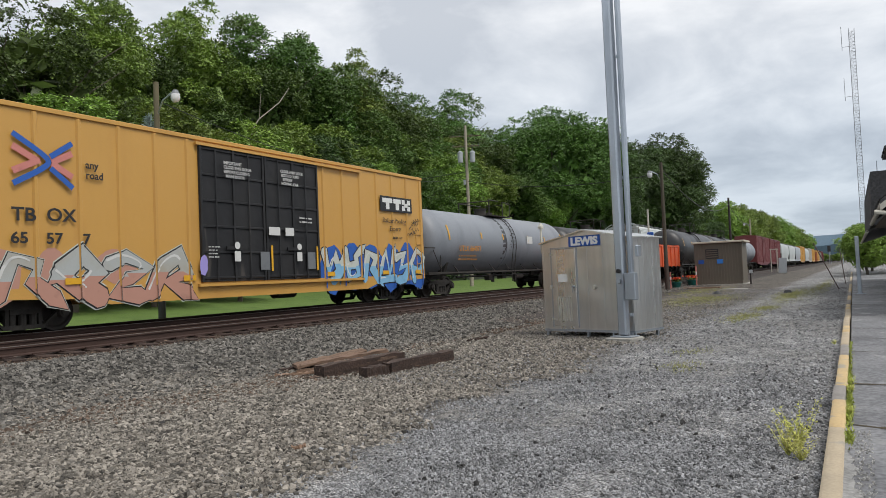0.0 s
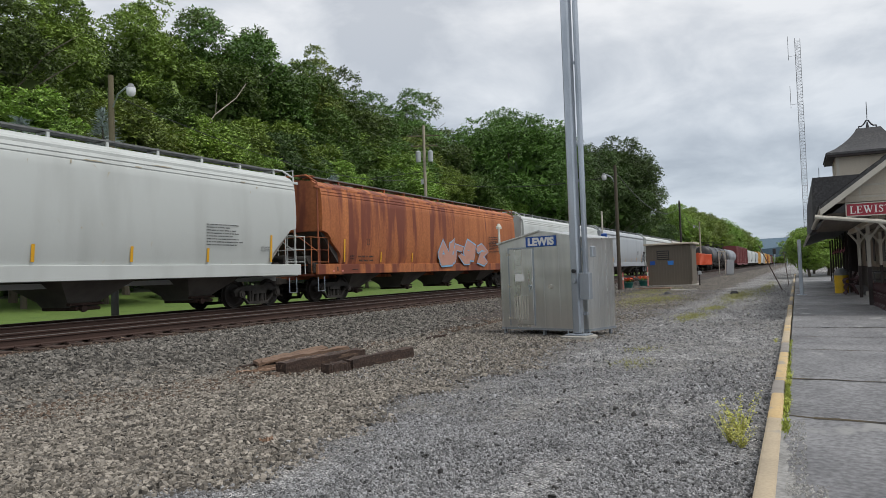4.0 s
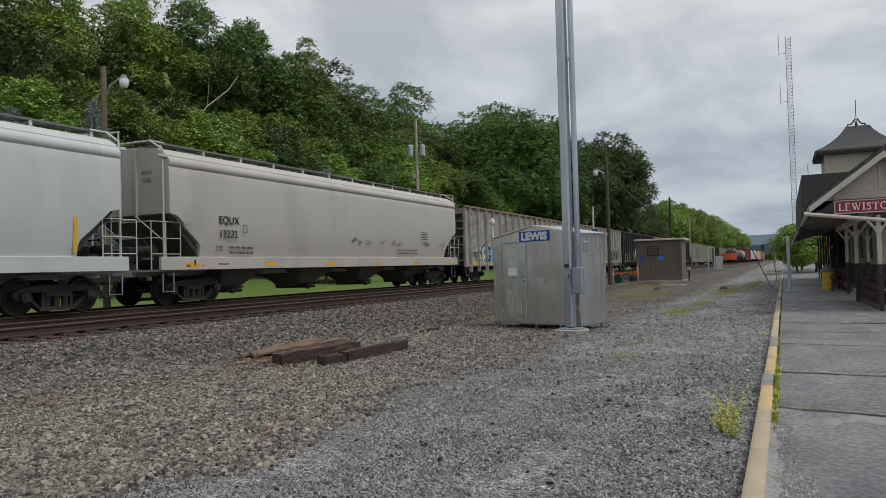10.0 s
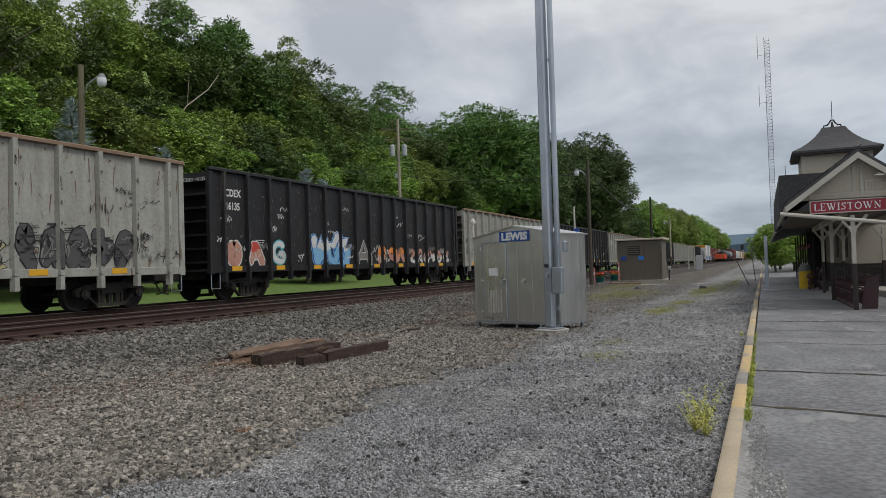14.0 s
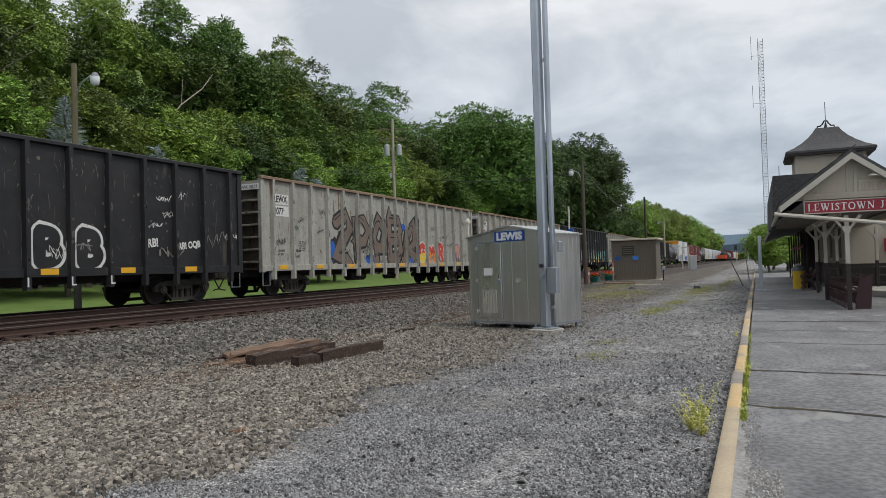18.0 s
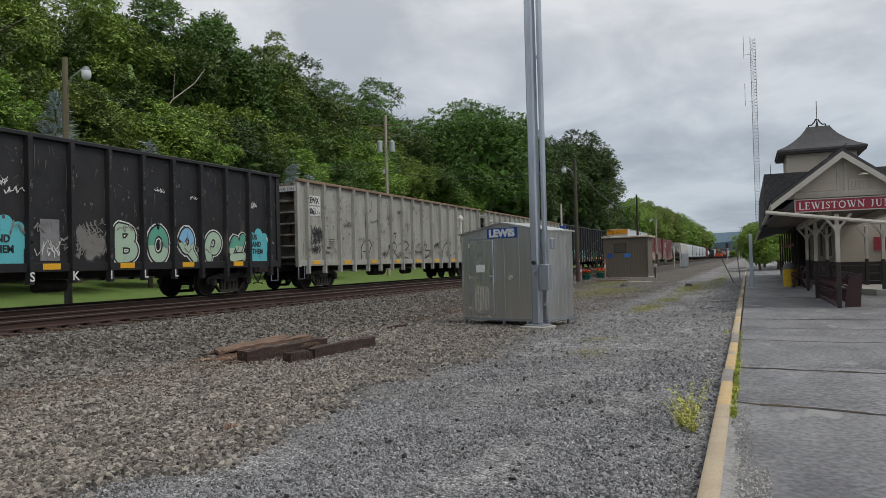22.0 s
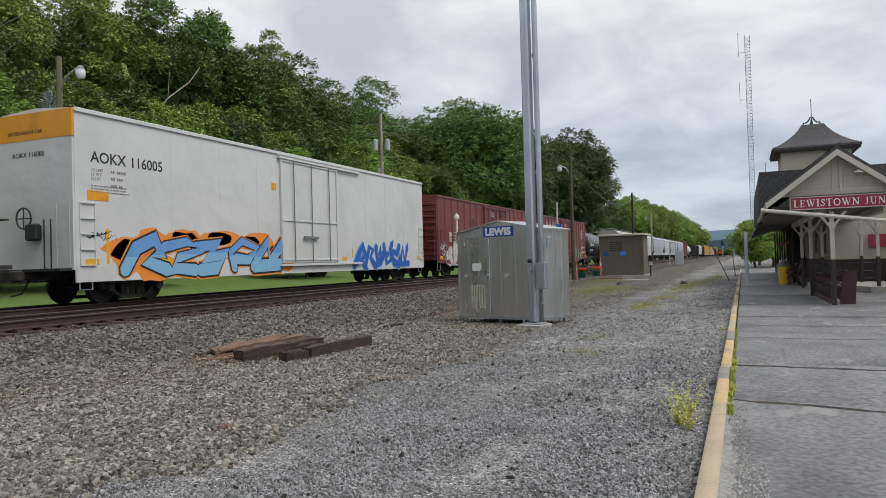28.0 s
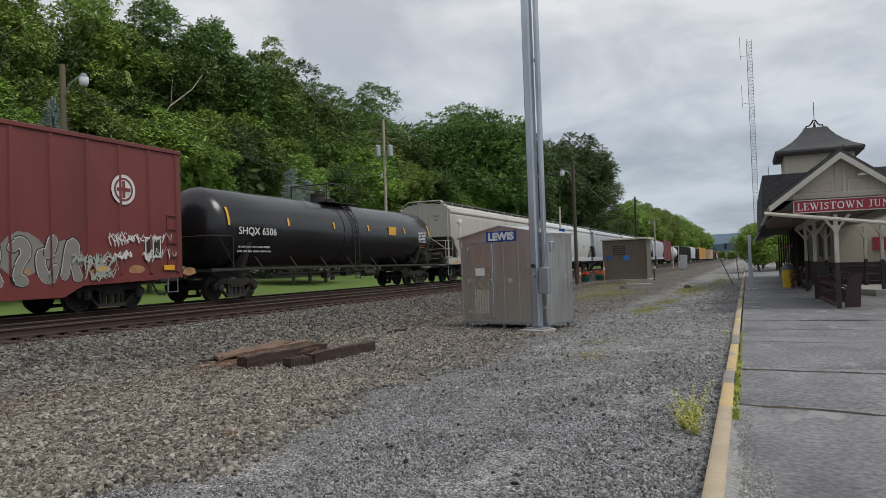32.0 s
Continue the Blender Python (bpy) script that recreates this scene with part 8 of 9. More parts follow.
# reflective strips and lettering along each tank car
TAPES = {1: (-6.94, -3.64, -1.11, 2.21, 4.72, 7.63), 2: (-6.88, -3.57, -1.21, 1.6, 4.4, 7.35), 3: None, 4: (-8.37, -4.9, -1.6, 1.4, 5.2, 8.25)}
MARK_AT = {1: (-6.06, 2.06, -3.88), 2: (-5.96, 2.04, -3.77), 4: (-7.89, 2.27, -5.72)}
for s0, s1, paint, ink, w1, lab, sd in ((27.5, 44.45, tank_grey, ink_orange, "UTLX 664071", "grey tank car with a dark spill stain", 1), (45.45, 61.85, tank_black, ink_orange, "UTLX 681975", "black tank car with scrawled white tags", 2),
                                        (429.7, 445.7, tank_black, ink_white, "", "black tank car with yellow placards", 3), (514.9, 533.1, tank_gloss, ink_white, "SHQX 6506", "glossy black tank car with white lettering", 4)):
    c, ln = car_at("tank_car", lab, "tank car", s0, s1, APPROACHING, TRAIN)
    tank_car(c, ln, paint, rad=1.56 if sd == 1 else 1.42, tapes=TAPES[sd])
    rr = 1.58 if sd == 1 else 1.44
    if w1:
        y_, z_, y_end = MARK_AT[sd]
        lettering(w1, .36, ink, c, pose(rr, y_, z_) @ FACE_X @ pose(0, 0, 0, 4), bold=.005, span=y_end - y_)
    bars(2, 2.2, .1, ink if sd != 1 else ink_orange, c, pose(rr - .04, MARK_AT[sd][0] if sd in MARK_AT else -ln * .36, 1.8) @ FACE_X @ pose(0, 0, 0, 14))
    part("placard", Geo().box(0, .006, -.4, .4, -.2, .2), reflector if sd != 1 else ink_white, c, m=pose(rr - .015, {1: 2.4, 4: 3.83}.get(sd, ln * .22), 2.75))
    dp_ = part("data_panel", Geo().box(0, .004, -.46, .46, -.27, -.255).box(0, .004, -.46, .46, .255, .27).box(0, .004, -.46, -.447, -.255, .255).box(0, .004, .447, .46, -.255, .255).box(0, .003, -.02, -.01, -.255, .255).box(0, .003, .2, .21, -.255, .255), ink_white, c, "white framed stencil panel", m=pose(rr - .012, ln * .5 - 1.75, 2.52))
    for q in range(6):
        part("stencil_line", Geo().box(0, .003, -.43, -.06 - .05 * (q % 3), -.02, .02).box(0, .003, .01, .17, -.02, .02).box(0, .003, .23, .40 - .04 * (q % 2), -.02, .02), ink_white, dp_, m=pose(0, 0, .205 - q * .08))
    bars(2, .75, .05, ink_orange, c, pose(rr - .03, ln * .5 - 2.15, 2.06) @ FACE_X @ pose(0, 0, 0, 16))
    if sd == 1:
        # dark spill running down the shell beside the ladder
        g, rs = Geo(), random.Random(6)
        for k in range(9):
            y_, w_ = -.62 + k * .11, rs.uniform(.08, .17)
            a1 = rs.uniform(-.75, .0)
            arc = [1.3 - (1.3 - a1) * u / 8 for u in range(9)]
            for u in range(8):
                sl = lambda v: -(1.3 - arc[v]) * .28
                g.add([((1.562 + .002 * k) * math.cos(arc[v]), y_ + sl(v) + e * w_ * (1 if u else .6), 2.52 + (1.562 + .002 * k) * math.sin(arc[v])) for v, e in ((u, -1), (u, 1), (u + 1, 1), (u + 1, -1))], [(0, 1, 2, 3)])
        part("spill_stain", g, mat("dried_tar_spill", (.035, .036, .04), (.07, .072, .08), .5, 2, rough=.5, bump=.05), c, "dark dried spill down the shell")
    if sd == 2:
        for ya, yb, n_, sz in ((-4.0, -1.2, 15, 1.15), (.4, 1.6, 5, 1.0)):
            scrawl(c, rr + .012, ya, yb, 1.95, 2.45, ink_white, 9 + n_, n_, sz)
            scrawl(c, rr - .05, ya - .3, yb, 1.62, 1.95, ink_white, 40 + n_, n_ // 2, .9)

HOPPERS = ((62.9, 83.1, white_paint, "", "white covered hopper with a yellow lettering panel"), (84.1, 105.2, rust_orange, "", "rust-streaked orange covered hopper with spray paint"),
           (106.4, 126.5, white_paint, "NCIX 8530", "clean white covered hopper with a yellow-marked side"), (127.6, 147.85, grey_paint, "NCIX 865", "pale grey covered hopper with rust spots under its eave"),
           (148.8, 168.9, white_paint, "NCLX 3424", "white covered hopper with black lettering"), (170.0, 190.4, cream_paint, "EQUX 13232", "cream covered hopper with small scrawled tags"),
           (534.7, 554.9, cream_paint, "MLLX 8732", "dusty cream covered hopper"), (556.1, 576.2, white_paint, "", "plain white covered hopper car"), (577.4, 597.5, grey_paint, "", "pale grey covered hopper"), (598.6, 611.0, white_paint, "", "short white covered hopper car"))
dusty_sheet = mat("dusty_rust_stained_sheet", (.34, .31, .27), (.17, .12, .085), .7, 1.6, (2, 2, .4), rough=.8, bump=.1, grain=.2)
tan_rust = mat("tan_rust_wash", (.44, .40, .31), (.36, .25, .13), .6, 3, rough=.9, bump=0, grain=.1)
for k, (s0, s1, paint, mk, lab) in enumerate(HOPPERS):
    c, ln = car_at("covered_hopper", lab, "hopper car", s0, s1, APPROACHING, TRAIN)
    hopper(c, ln, paint, full=s0 < 560, sill_tape=k in (5, 6), ridges=k < 3, sheet_paint=dusty_sheet if k == 0 else None)
    h = ln / 2
    if mk:
        a, b = mk.split()
        marks(c, a, b, 1.632, -h + 2.25, 2.46, .34, ink_black, gap=1.28)
    if s0 < 560:
        lettering("LD LMT\nLT WT", .105, ink_black, c, pose(1.577, -h + 2.15, 1.70) @ FACE_X @ pose(0, 0, 0, -4), wide=.95)
        bars(2, 1.35, .105, ink_black, c, pose(1.577, -h + 2.75, 1.69) @ FACE_X @ pose(0, 0, 0, -4))
        if k < 3:
            bars(8, 1.4, .055, ink_black, c, pose(1.632, h - 4.65, 2.62) @ FACE_X)
            bars(3, .45, .04, ink_black, c, pose(1.60, h - 2.2, 1.98) @ FACE_X)
        else:
            bars(5, .9, .05, ink_black, c, pose(1.632, h - 4.4, 2.6) @ FACE_X)
        part("data_panel", Geo().box(0, .003, 0, .2, 0, .015).box(0, .003, 0, .2, .235, .25).box(0, .003, 0, .015, 0, .25).box(0, .003, .185, .2, 0, .25), ink_black, c, m=pose(1.632, -h + 3.35, 2.2))
        part("data_panel", Geo().box(0, .003, 0, .12, 0, .07).box(0, .003, .6, .72, 0, .07), coral_red, c, m=pose(1.563, -h + .95, 1.12))
        part("data_panel", Geo().box(0, .003, 0, .07, 0, .16), ink_black, c, m=pose(1.563, -h + 1.25, 1.16))
        bars(1, .5, .06, ink_black, c, pose(1.563, -h + 2.3, 1.18) @ FACE_X)
        if mk:
            lettering(a, .15, ink_black, c, pose(.55, -h + .27, 3.85) @ FACE_Y)
            lettering(b, .15, ink_black, c, pose(.55, -h + .27, 3.62) @ FACE_Y)
    if k == 0:
        pl = part("logo_plate", Geo().box(0, .006, -.62, .62, -.26, .26), reflector, c, "yellow lettering panel", m=pose(1.628, -h + 2.8, 2.68))
        lettering("UTCX", .34, ink_black, pl, pose(.008, -.48, -.12) @ FACE_X, bold=.006)
        lettering("UTCX\n53479", .17, ink_black, c, pose(.52, -h + .272, 4.12) @ FACE_Y, bold=.004)
        # rust on the eave, the end posts and the end sheet
        streaks(c, 1.606, -h + .4, h - .5, 4.0, tan_rust, 411, 14, .3)
        patch(c, "rust_patch", 1.592, [(-h + .8 + r_ * 1.37, 4.07, .12 + .22 * ((r_ * 7) % 3) / 2, .016) for r_ in (0, 1, 2, 5, 8, 9, 12)], tan_rust)
        patch(c, "rust_patch", 1.570, [(-h + .6 + r_ * 1.91, 4.19, .2 + .2 * ((r_ * 5) % 4) / 3, .012) for r_ in (0, 1, 4, 7)], tan_rust)
        part("rust_edge", Geo().box(1.425, 1.47, .155, .165, 3.9, 4.45).box(1.44, 1.49, .155, .165, 2.7, 3.3).box(.295, .34, .212, .219, 3.7, 4.6).box(.32, .365, .212, .219, 2.7, 3.1).box(-.365, -.295, .212, .219, 3.2, 4.6).box(-1.3, 1.3, .24, .252, 4.38, 4.41), streak_rust, c, "rusted edges of the end posts", m=pose(0, -h, 0))
        lettering("53479", .40, ink_black, c, pose(1.63, -h + 2.25, 1.96) @ FACE_X, bold=.006)
        scrawl(c, 1.625, -h + .3, -h + 1.6, 3.1, 3.9, coral_red, 12, 5)
        scrawl(c, 1.575, -h + 2.8, -h + 5.8, 1.08, 1.36, blue_spray, 13, 9)
    if k == 1:
        painted_word(c, 1.612, "4031", -.5, 5.6, 1.3, 2.6, ((.07, sky_spray), (0, pink_spray)), .22, seed=21, jag=1, squash=1.2, sway=.08)
        bars(6, 1.8, .07, ink_black, c, pose(1.63, 5.9, 2.9) @ FACE_X)
    if k == 2:
        # builder's emblem and its name, as shapes, on the side sill
        part("emblem", Geo().add([(0, .17 * math.cos(q * math.pi / 2) * f, .14 * math.sin(q * math.pi / 2) * f) for f in (1, .72) for q in range(4)], [(q, (q + 1) % 4, 4 + (q + 1) % 4, 4 + q) for q in range(4)]), blue_spray, c, "blue diamond emblem", m=pose(1.564, 2.7, 1.23))
        for q, wd in enumerate((.13, .12, .13, .11, .12, .12, 0, .12, .11, .13, .16)):
            if wd:
                part("name_shape", Geo().prism([(0, 0), (wd - .02, 0), (wd, .15), (.03, .15)], "x", 0, .003), blue_spray, c, m=pose(1.563, 3.0 + q * .125, 1.15))
    if k == 5:
        scrawl(c, 1.615, -h + 5, h - 1.5, 1.85, 2.2, ink_black, 31, 9, .8)
        bars(2, 2.2, .09, brown_spray, c, pose(1.595, 3.5, 1.72) @ FACE_X)

GONS = ((191.7, 212.1, "grey", "", "rusty grey gondola with blue and purple spray paint"), (213.3, 233.8, "grey", "LEWX 2114", "weathered grey ribbed gondola with scrawled tags"), (234.9, 255.15, "black", "CDEX 16135", "black ribbed gondola with white and pink spray paint"),
        (256.2, 277.0, "grey", "", "pale grey gondola with a turquoise painted base"), (278.1, 298.75, "black", "CDEX 16006", "black ribbed gondola with a band of painted tags"), (299.8, 320.4, "grey", "LEWX 2077", "grey gondola with large brown and blue spray letters"),
        (321.5, 341.95, "grey", "LEWX 2102", "rust-streaked grey gondola with small painted tags"), (343.0, 363.35, "black", "CDEX 6322", "black gondola with turquoise and white tags"), (364.5, 385.2, "grey", "LEWX 2061", "pale grey gondola with faint hand-drawn figures"),
        (386.2, 406.6, "grey", "LEWX 2130", "clean pale grey gondola"), (407.7, 428.5, "black", "CDEX 5382", "black gondola with green and white tags"))
WISH, US = "WISH\nYOU\nWERE\nHERE", "US\nAND\nTHEM"
BUBBLES = {0: [(2, WISH), (5, US), (9, WISH), (15, US)], 3: [(3, WISH), (6, US), (12, WISH), (15, US)], 4: [(3, WISH), (6, US)], 7: [(4, WISH), (7, US), (15, US)]}     # panel, words
# panel, letter, fill, lower tone, edge, backing
dusk_spray = mat("dusk_blue_spray_paint", (.17, .21, .42), None, .3, 2, rough=.6, bump=0, grain=0)
violet = mat("dark_violet_spray_paint", (.045, .025, .075), None, .3, 2, rough=.6, bump=0, grain=0)
leaf_spray = mat("leaf_green_spray_paint", (.02, .22, .11), None, .3, 2, rough=.6, bump=0, grain=0)
mint_spray = mat("pale_mint_spray_paint", (.36, .48, .36), None, .3, 2, rough=.6, bump=0, grain=0)
jade_spray = mat("jade_green_spray_paint", (.10, .33, .24), None, .3, 2, rough=.6, bump=0, grain=0)
CAPITALS = {0: [(3, "B", violet, None, sky_spray, sky_spray), (4, "B", violet, None, sky_spray, sky_spray), (6, "B", blue_spray, None, ink_white, None), (7, "ll", blue_spray, None, ink_white, None), (8, "6", blue_spray, None, ink_white, None)]
               + [(10 + q, ch, lime_spray, None, red_spray, purple_spray) for q, ch in enumerate("BDBB4")],
            3: [(4, "B", teal_spray, leaf_spray, ink_black, None), (5, "B", teal_spray, leaf_spray, ink_black, None), (7, "B", leaf_spray, teal_spray, ink_black, None), (8, "ll", leaf_spray, teal_spray, ink_black, None), (9, "5", leaf_spray, teal_spray, ink_black, None), (10, "B", blue_spray, None, ink_black, None), (11, "B", blue_spray, None, ink_black, None), (13, "B", leaf_spray, None, ink_black, None), (14, "B", leaf_spray, None, ink_black, None)],
            4: [(4, "B", lime_spray, None, red_spray, None), (5, "B", lime_spray, None, red_spray, None), (10, "B", gon_black, None, ink_white, None), (11, "B", gon_black, None, ink_white, None)],
            5: [(10, "G", red_spray, yellow_spray, ink_white, None), (11, "M", red_spray, orange_spray, ink_white, None), (12, "R", red_spray, None, ink_white, None), (14, "?", pink_spray, None, purple_spray, None)],
            6: [(2 + q, ch, mauve_spray, dusk_spray, ink_black, None) for q, ch in enumerate("MILT")],
            7: [(5, "B", dusty_grey, None, pale_spray, None), (6, "B", dusty_grey, None, pale_spray, None), (9, "2", dusty_grey, None, streak_grey, None), (10, "B", mint_spray, None, ink_white, None), (11, "O", jade_spray, mint_spray, ink_white, None), (12, "8", sky_spray, mint_spray, ink_white, None), (13, "3", mint_spray, None, ink_white, None), (14, "4", jade_spray, mint_spray, ink_white, None)]}
TAGS = {4: [(0, "RB!", .46, 1.8), (1, "RB!", .46, 1.8), (2, "OQB", .2, 1.3), (2, "BELIEVE", .2, 1.5), (13, "RB!", .34, 1.7), (14, "RB! OQB", .28, 1.65)], 6: [(0, "RB!", .36, 1.75), (1, "RB!", .42, 2.1), (7, "RB!", .2, 1.9)], 7: [(0, "RB!", .36, 1.8), (1, "RB!", .36, 1.9)], 10: [(0, "RB!", .3, 1.4)]}
DRUGS_AT = {0: 3, 4: 4, 6: 4, 7: 4, 10: 4}
# first and last place along the car, foot and head, letters, layers from the widest, half width, lower tone
umber_spray = mat("umber_spray_paint", (.165, .125, .10), (.11, .08, .065), .5, 2, rough=.6, bump=0, grain=0)
faded_tin = mat("rubbed_grey_paint", (.20, .20, .205), (.10, .10, .10), .7, 3, rough=.7, bump=0, grain=.2)
soot_spray = mat("soot_grey_spray_paint", (.075, .075, .075), None, .3, 2, rough=.6, bump=0, grain=0)
straw_spray = mat("faded_straw_spray_paint", (.40, .37, .20), None, .3, 2, rough=.6, bump=0, grain=0)
GON_WORDS = {0: [(-8.9, -6.8, 1.05, 2.2, "83", ((.05, ink_black), (0, pale_spray)), .13, None, 0)],
             1: [(4.7, 8.4, 1.05, 2.3, "80723", ((.035, ink_black), (0, soot_spray)), .17, None, 0), (-6.1, -4.9, 1.1, 2.35, "O", ((.03, ink_black), (0, dusty_grey)), .14, None, 0), (-4.8, -1.4, 1.1, 2.3, "946", ((.03, soot_spray), (0, gon_grey)), .1, None, 1), (.5, 4.6, 1.1, 2.0, "58301", ((.028, ink_black), (0, straw_spray)), .085, None, 1)],
             2: [(-9.4, -8.5, 1.1, 2.0, "O", ((.05, ink_white), (0, pink_spray)), .2, None, 0), (-8.4, -7.3, 1.1, 2.2, "A", ((.05, ink_white), (0, red_spray)), .16, pink_spray, 0), (-7.0, -6.1, 1.15, 2.05, "G", ((.05, teal_spray), (0, ink_white)), .09, None, 0), (-4.5, -1.5, 1.02, 2.5, "259", ((.10, sky_spray), (.06, blue_spray), (0, ink_white)), .2, sky_spray, 1), (-1.0, .2, 1.05, 2.2, "A", ((.03, ink_white), (0, dusty_grey)), .1, None, 1), (.7, 3.6, 1.1, 2.0, "380", ((.04, ink_black), (0, orange_spray)), .13, pink_spray, 0), (3.9, 8.9, 1.1, 1.9, "175294", ((.03, ink_black), (0, pink_spray)), .09, ink_white, 0)],
             5: [(-5.6, 2.45, 1.02, 3.55, "1P3B7", ((.12, ink_black), (0, umber_spray)), .24, None, 1)],
             6: [(-2.2, -1.3, 1.1, 2.25, "O", ((.03, purple_spray), (0, blue_spray)), .26, None, 0), (.0, 4.2, 1.05, 2.0, "5160", ((.05, ink_black), (0, sky_spray)), .13, teal_spray, 1), (5.0, 8.2, 1.05, 1.9, "193", ((.05, ink_black), (0, yellow_spray)), .09, None, 1)],
             8: [(-5.5, 6.5, 1.15, 2.15, "3 81 907 ", ((0, ink_black),), .028, None, 0), (7.4, 9.9, 1.05, 2.1, "803", ((.04, ink_black), (0, sky_spray)), .15, None, 0)],
             10: [(-9.9, -7.8, 1.15, 2.1, "4617", ((.02, ink_white), (0, teal_spray)), .08, leaf_spray, 1), (-7.0, -4.5, 1.15, 2.0, "382", ((.02, ink_white), (0, leaf_spray)), .08, None, 1), (-2.5, -1.0, 1.1, 1.9, "71", ((.02, ink_white), (0, teal_spray)), .08, None, 1), (3.0, 6.5, 1.1, 1.9, "50923", ((.02, ink_white), (0, leaf_spray)), .07, None, 1)]}
for k, (s0, s1, tone, mk, lab) in enumerate(GONS):
    c, ln = car_at("gondola", lab, "gondola car", s0, s1, APPROACHING, TRAIN)
    paint = gon_black if tone == "black" else gon_rusty if k in (0, 6) else gon_grey
    gondola(c, ln, paint)
    h = ln / 2
    ink = ink_black if tone == "grey" else ink_white
    if mk:
        a, b = mk.split()
        if tone == "grey":
            for z in (3.38, 2.95):
                part("number_plate", Geo().box(0, .004, 0, .95, -.02, .36), ink_white, c, m=pose(1.445, -h + .74, z))
        marks(c, a, b, 1.452, -h + .79, 3.44, .34, ink, gap=1.28, bold=.010, wide=.84)
        if tone == "grey":
            part("number_plate", Geo().box(-.05, 1.02, -.004, 0, -.04, .17), ink_white, c, m=pose(.42, -h - .026, 3.88))
        lettering(a + " " + b, .17, ink, c, pose(.45, -h - .033, 3.88) @ FACE_Y, span=.92)
    lettering("LD LMT\nLT WT", .13, ink, c, pose(1.447, -h + .98, 1.62) @ FACE_X)
    bars(2, .5, .13, ink, c, pose(1.447, -h + 2.0, 1.62) @ FACE_X)
    bars(5, .5, .05, ink, c, pose(1.447, -h + 2.3, 2.0) @ FACE_X)
    streaks(c, 1.449, -h + .2, h - .2, 4.1, streak_rust if tone == "grey" else streak_grey, 300 + k, 150 if k in (0, 6) else 70)
    streaks(c, 1.452, -h + .2, h - .2, 3.9, streak_dark, 330 + k, 60, .5)
    # rust and grime in the corners beside the posts and flaked paint on them
    rs, lines, flakes = random.Random(500 + k), [], []
    for y_, _ in gon_ribs(ln):
        for e in (-1, 1):
            for q in range(5):
                za = rs.uniform(1.3, 4.05)
                w_, ll = rs.uniform(.008, .03), rs.uniform(.25, 1.3)
                lines.append([(y_ + e * .078, za, 0), (y_ + e * (.078 + w_), za - ll * .3, 0), (y_ + e * (.078 + w_ * .6), max(1.05, za - ll * .8), 0), (y_ + e * .078, max(1.02, za - ll), 0)])
        for q in range(7):
            zc_, a_, b_ = rs.uniform(1.2, 4.0), rs.uniform(.01, .035), rs.uniform(.02, .16)
            flakes.append([(y_ + rs.uniform(-.03, .03) + a_ * rs.uniform(.5, 1) * math.cos(u * math.pi / 4), zc_ + b_ * rs.uniform(.5, 1) * math.sin(u * math.pi / 4), q * .0001) for u in range(8)])
    paint_layer("rust_streak", lines, streak_rust if tone == "grey" else streak_grey, c, 1.4475, (), 0)
    paint_layer("rust_streak", flakes, streak_rust if k in (0, 6) else streak_dark if tone == "grey" else streak_grey, c, 1.586, (), 0)
    pitch = (ln - 1.3) / 16
    GR = [(y_, .06) for y_, _ in gon_ribs(ln)]
    for q, (ya, yb, za, zb, word, lay, half_, low_, jag_) in enumerate(GON_WORDS.get(k, [])):
        painted_word(c, 1.446, word, ya, yb, za, zb, lay, half_, GR, .137, low=low_, seed=60 + k * 7 + q, jag=jag_, squash=1.05, shine=ink_black if k == 5 else None, sway=.08 if jag_ else .04)
    if k == 1:
        # close hatching over the painted letters, tall loops on the first panels
        r1 = random.Random(14)
        hatch = []
        for q in range(150):
            yy, zz = r1.uniform(-4.8, -1.5) if q % 3 else r1.uniform(4.8, 8.3), r1.uniform(1.12, 2.3)
            wv, ll = r1.uniform(.008, .014), r1.uniform(.15, .45)
            hatch.append([(yy, zz - wv, q * .00002), (yy + ll, zz - wv + .02, q * .00002), (yy + ll, zz + wv + .02, q * .00002), (yy, zz + wv, q * .00002)])
        paint_layer("scrawled_tag", hatch, ink_black, c, 1.474, (), 0)
        part("black_patch", Geo().box(0, .003, -.22, .22, -.17, .17), ink_black, c, m=pose(1.4495, -5.85, 1.72))
        scrawl(c, 1.4675, -h + .1, -h + 1.9, 1.95, 2.7, ink_black, 91, 5, 1.5)
        scrawl(c, 1.4675, -h + 2.0, -h + 5.0, 1.15, 2.4, ink_black, 92, 18, 1.25)
    if k == 5:
        # blue and black glints between the brown letters
        patch(c, "spray_blot", 1.4455, [(-5.5, 1.7, .35, .6), (2.5, 1.7, .35, .6), (2.2, 3.2, .3, .35)], ink_black, GR, .137)
        patch(c, "spray_blot", 1.4462, [(-5.6, 1.7, .22, .45), (2.55, 1.6, .2, .4), (-4.4, 2.5, .3, .25), (-2.6, 1.35, .35, .2), (-1.1, 2.6, .25, .2), (.4, 1.7, .25, .25), (.9, 2.9, .25, .2), (1.9, 1.3, .3, .2)], blue_spray, GR, .137)
    if k == 7:
        part("faded_panel", Geo().box(0, .004, -.27, .27, -.52, .52), faded_tin, c, "dull grey rubbed-out panel", m=pose(1.447, -h + .65 + 8.5 * pitch, 1.72))
        scrawl(c, 1.4675, -h + .65 + 9.1 * pitch, -h + .65 + 9.95 * pitch, 1.2, 2.3, dusty_grey, 97, 9, 1.2)
    if k == 8:
        scrawl(c, 1.4675, -h + .8, -h + 1.9, 1.3, 3.0, ink_black, 95, 12, 1.1)
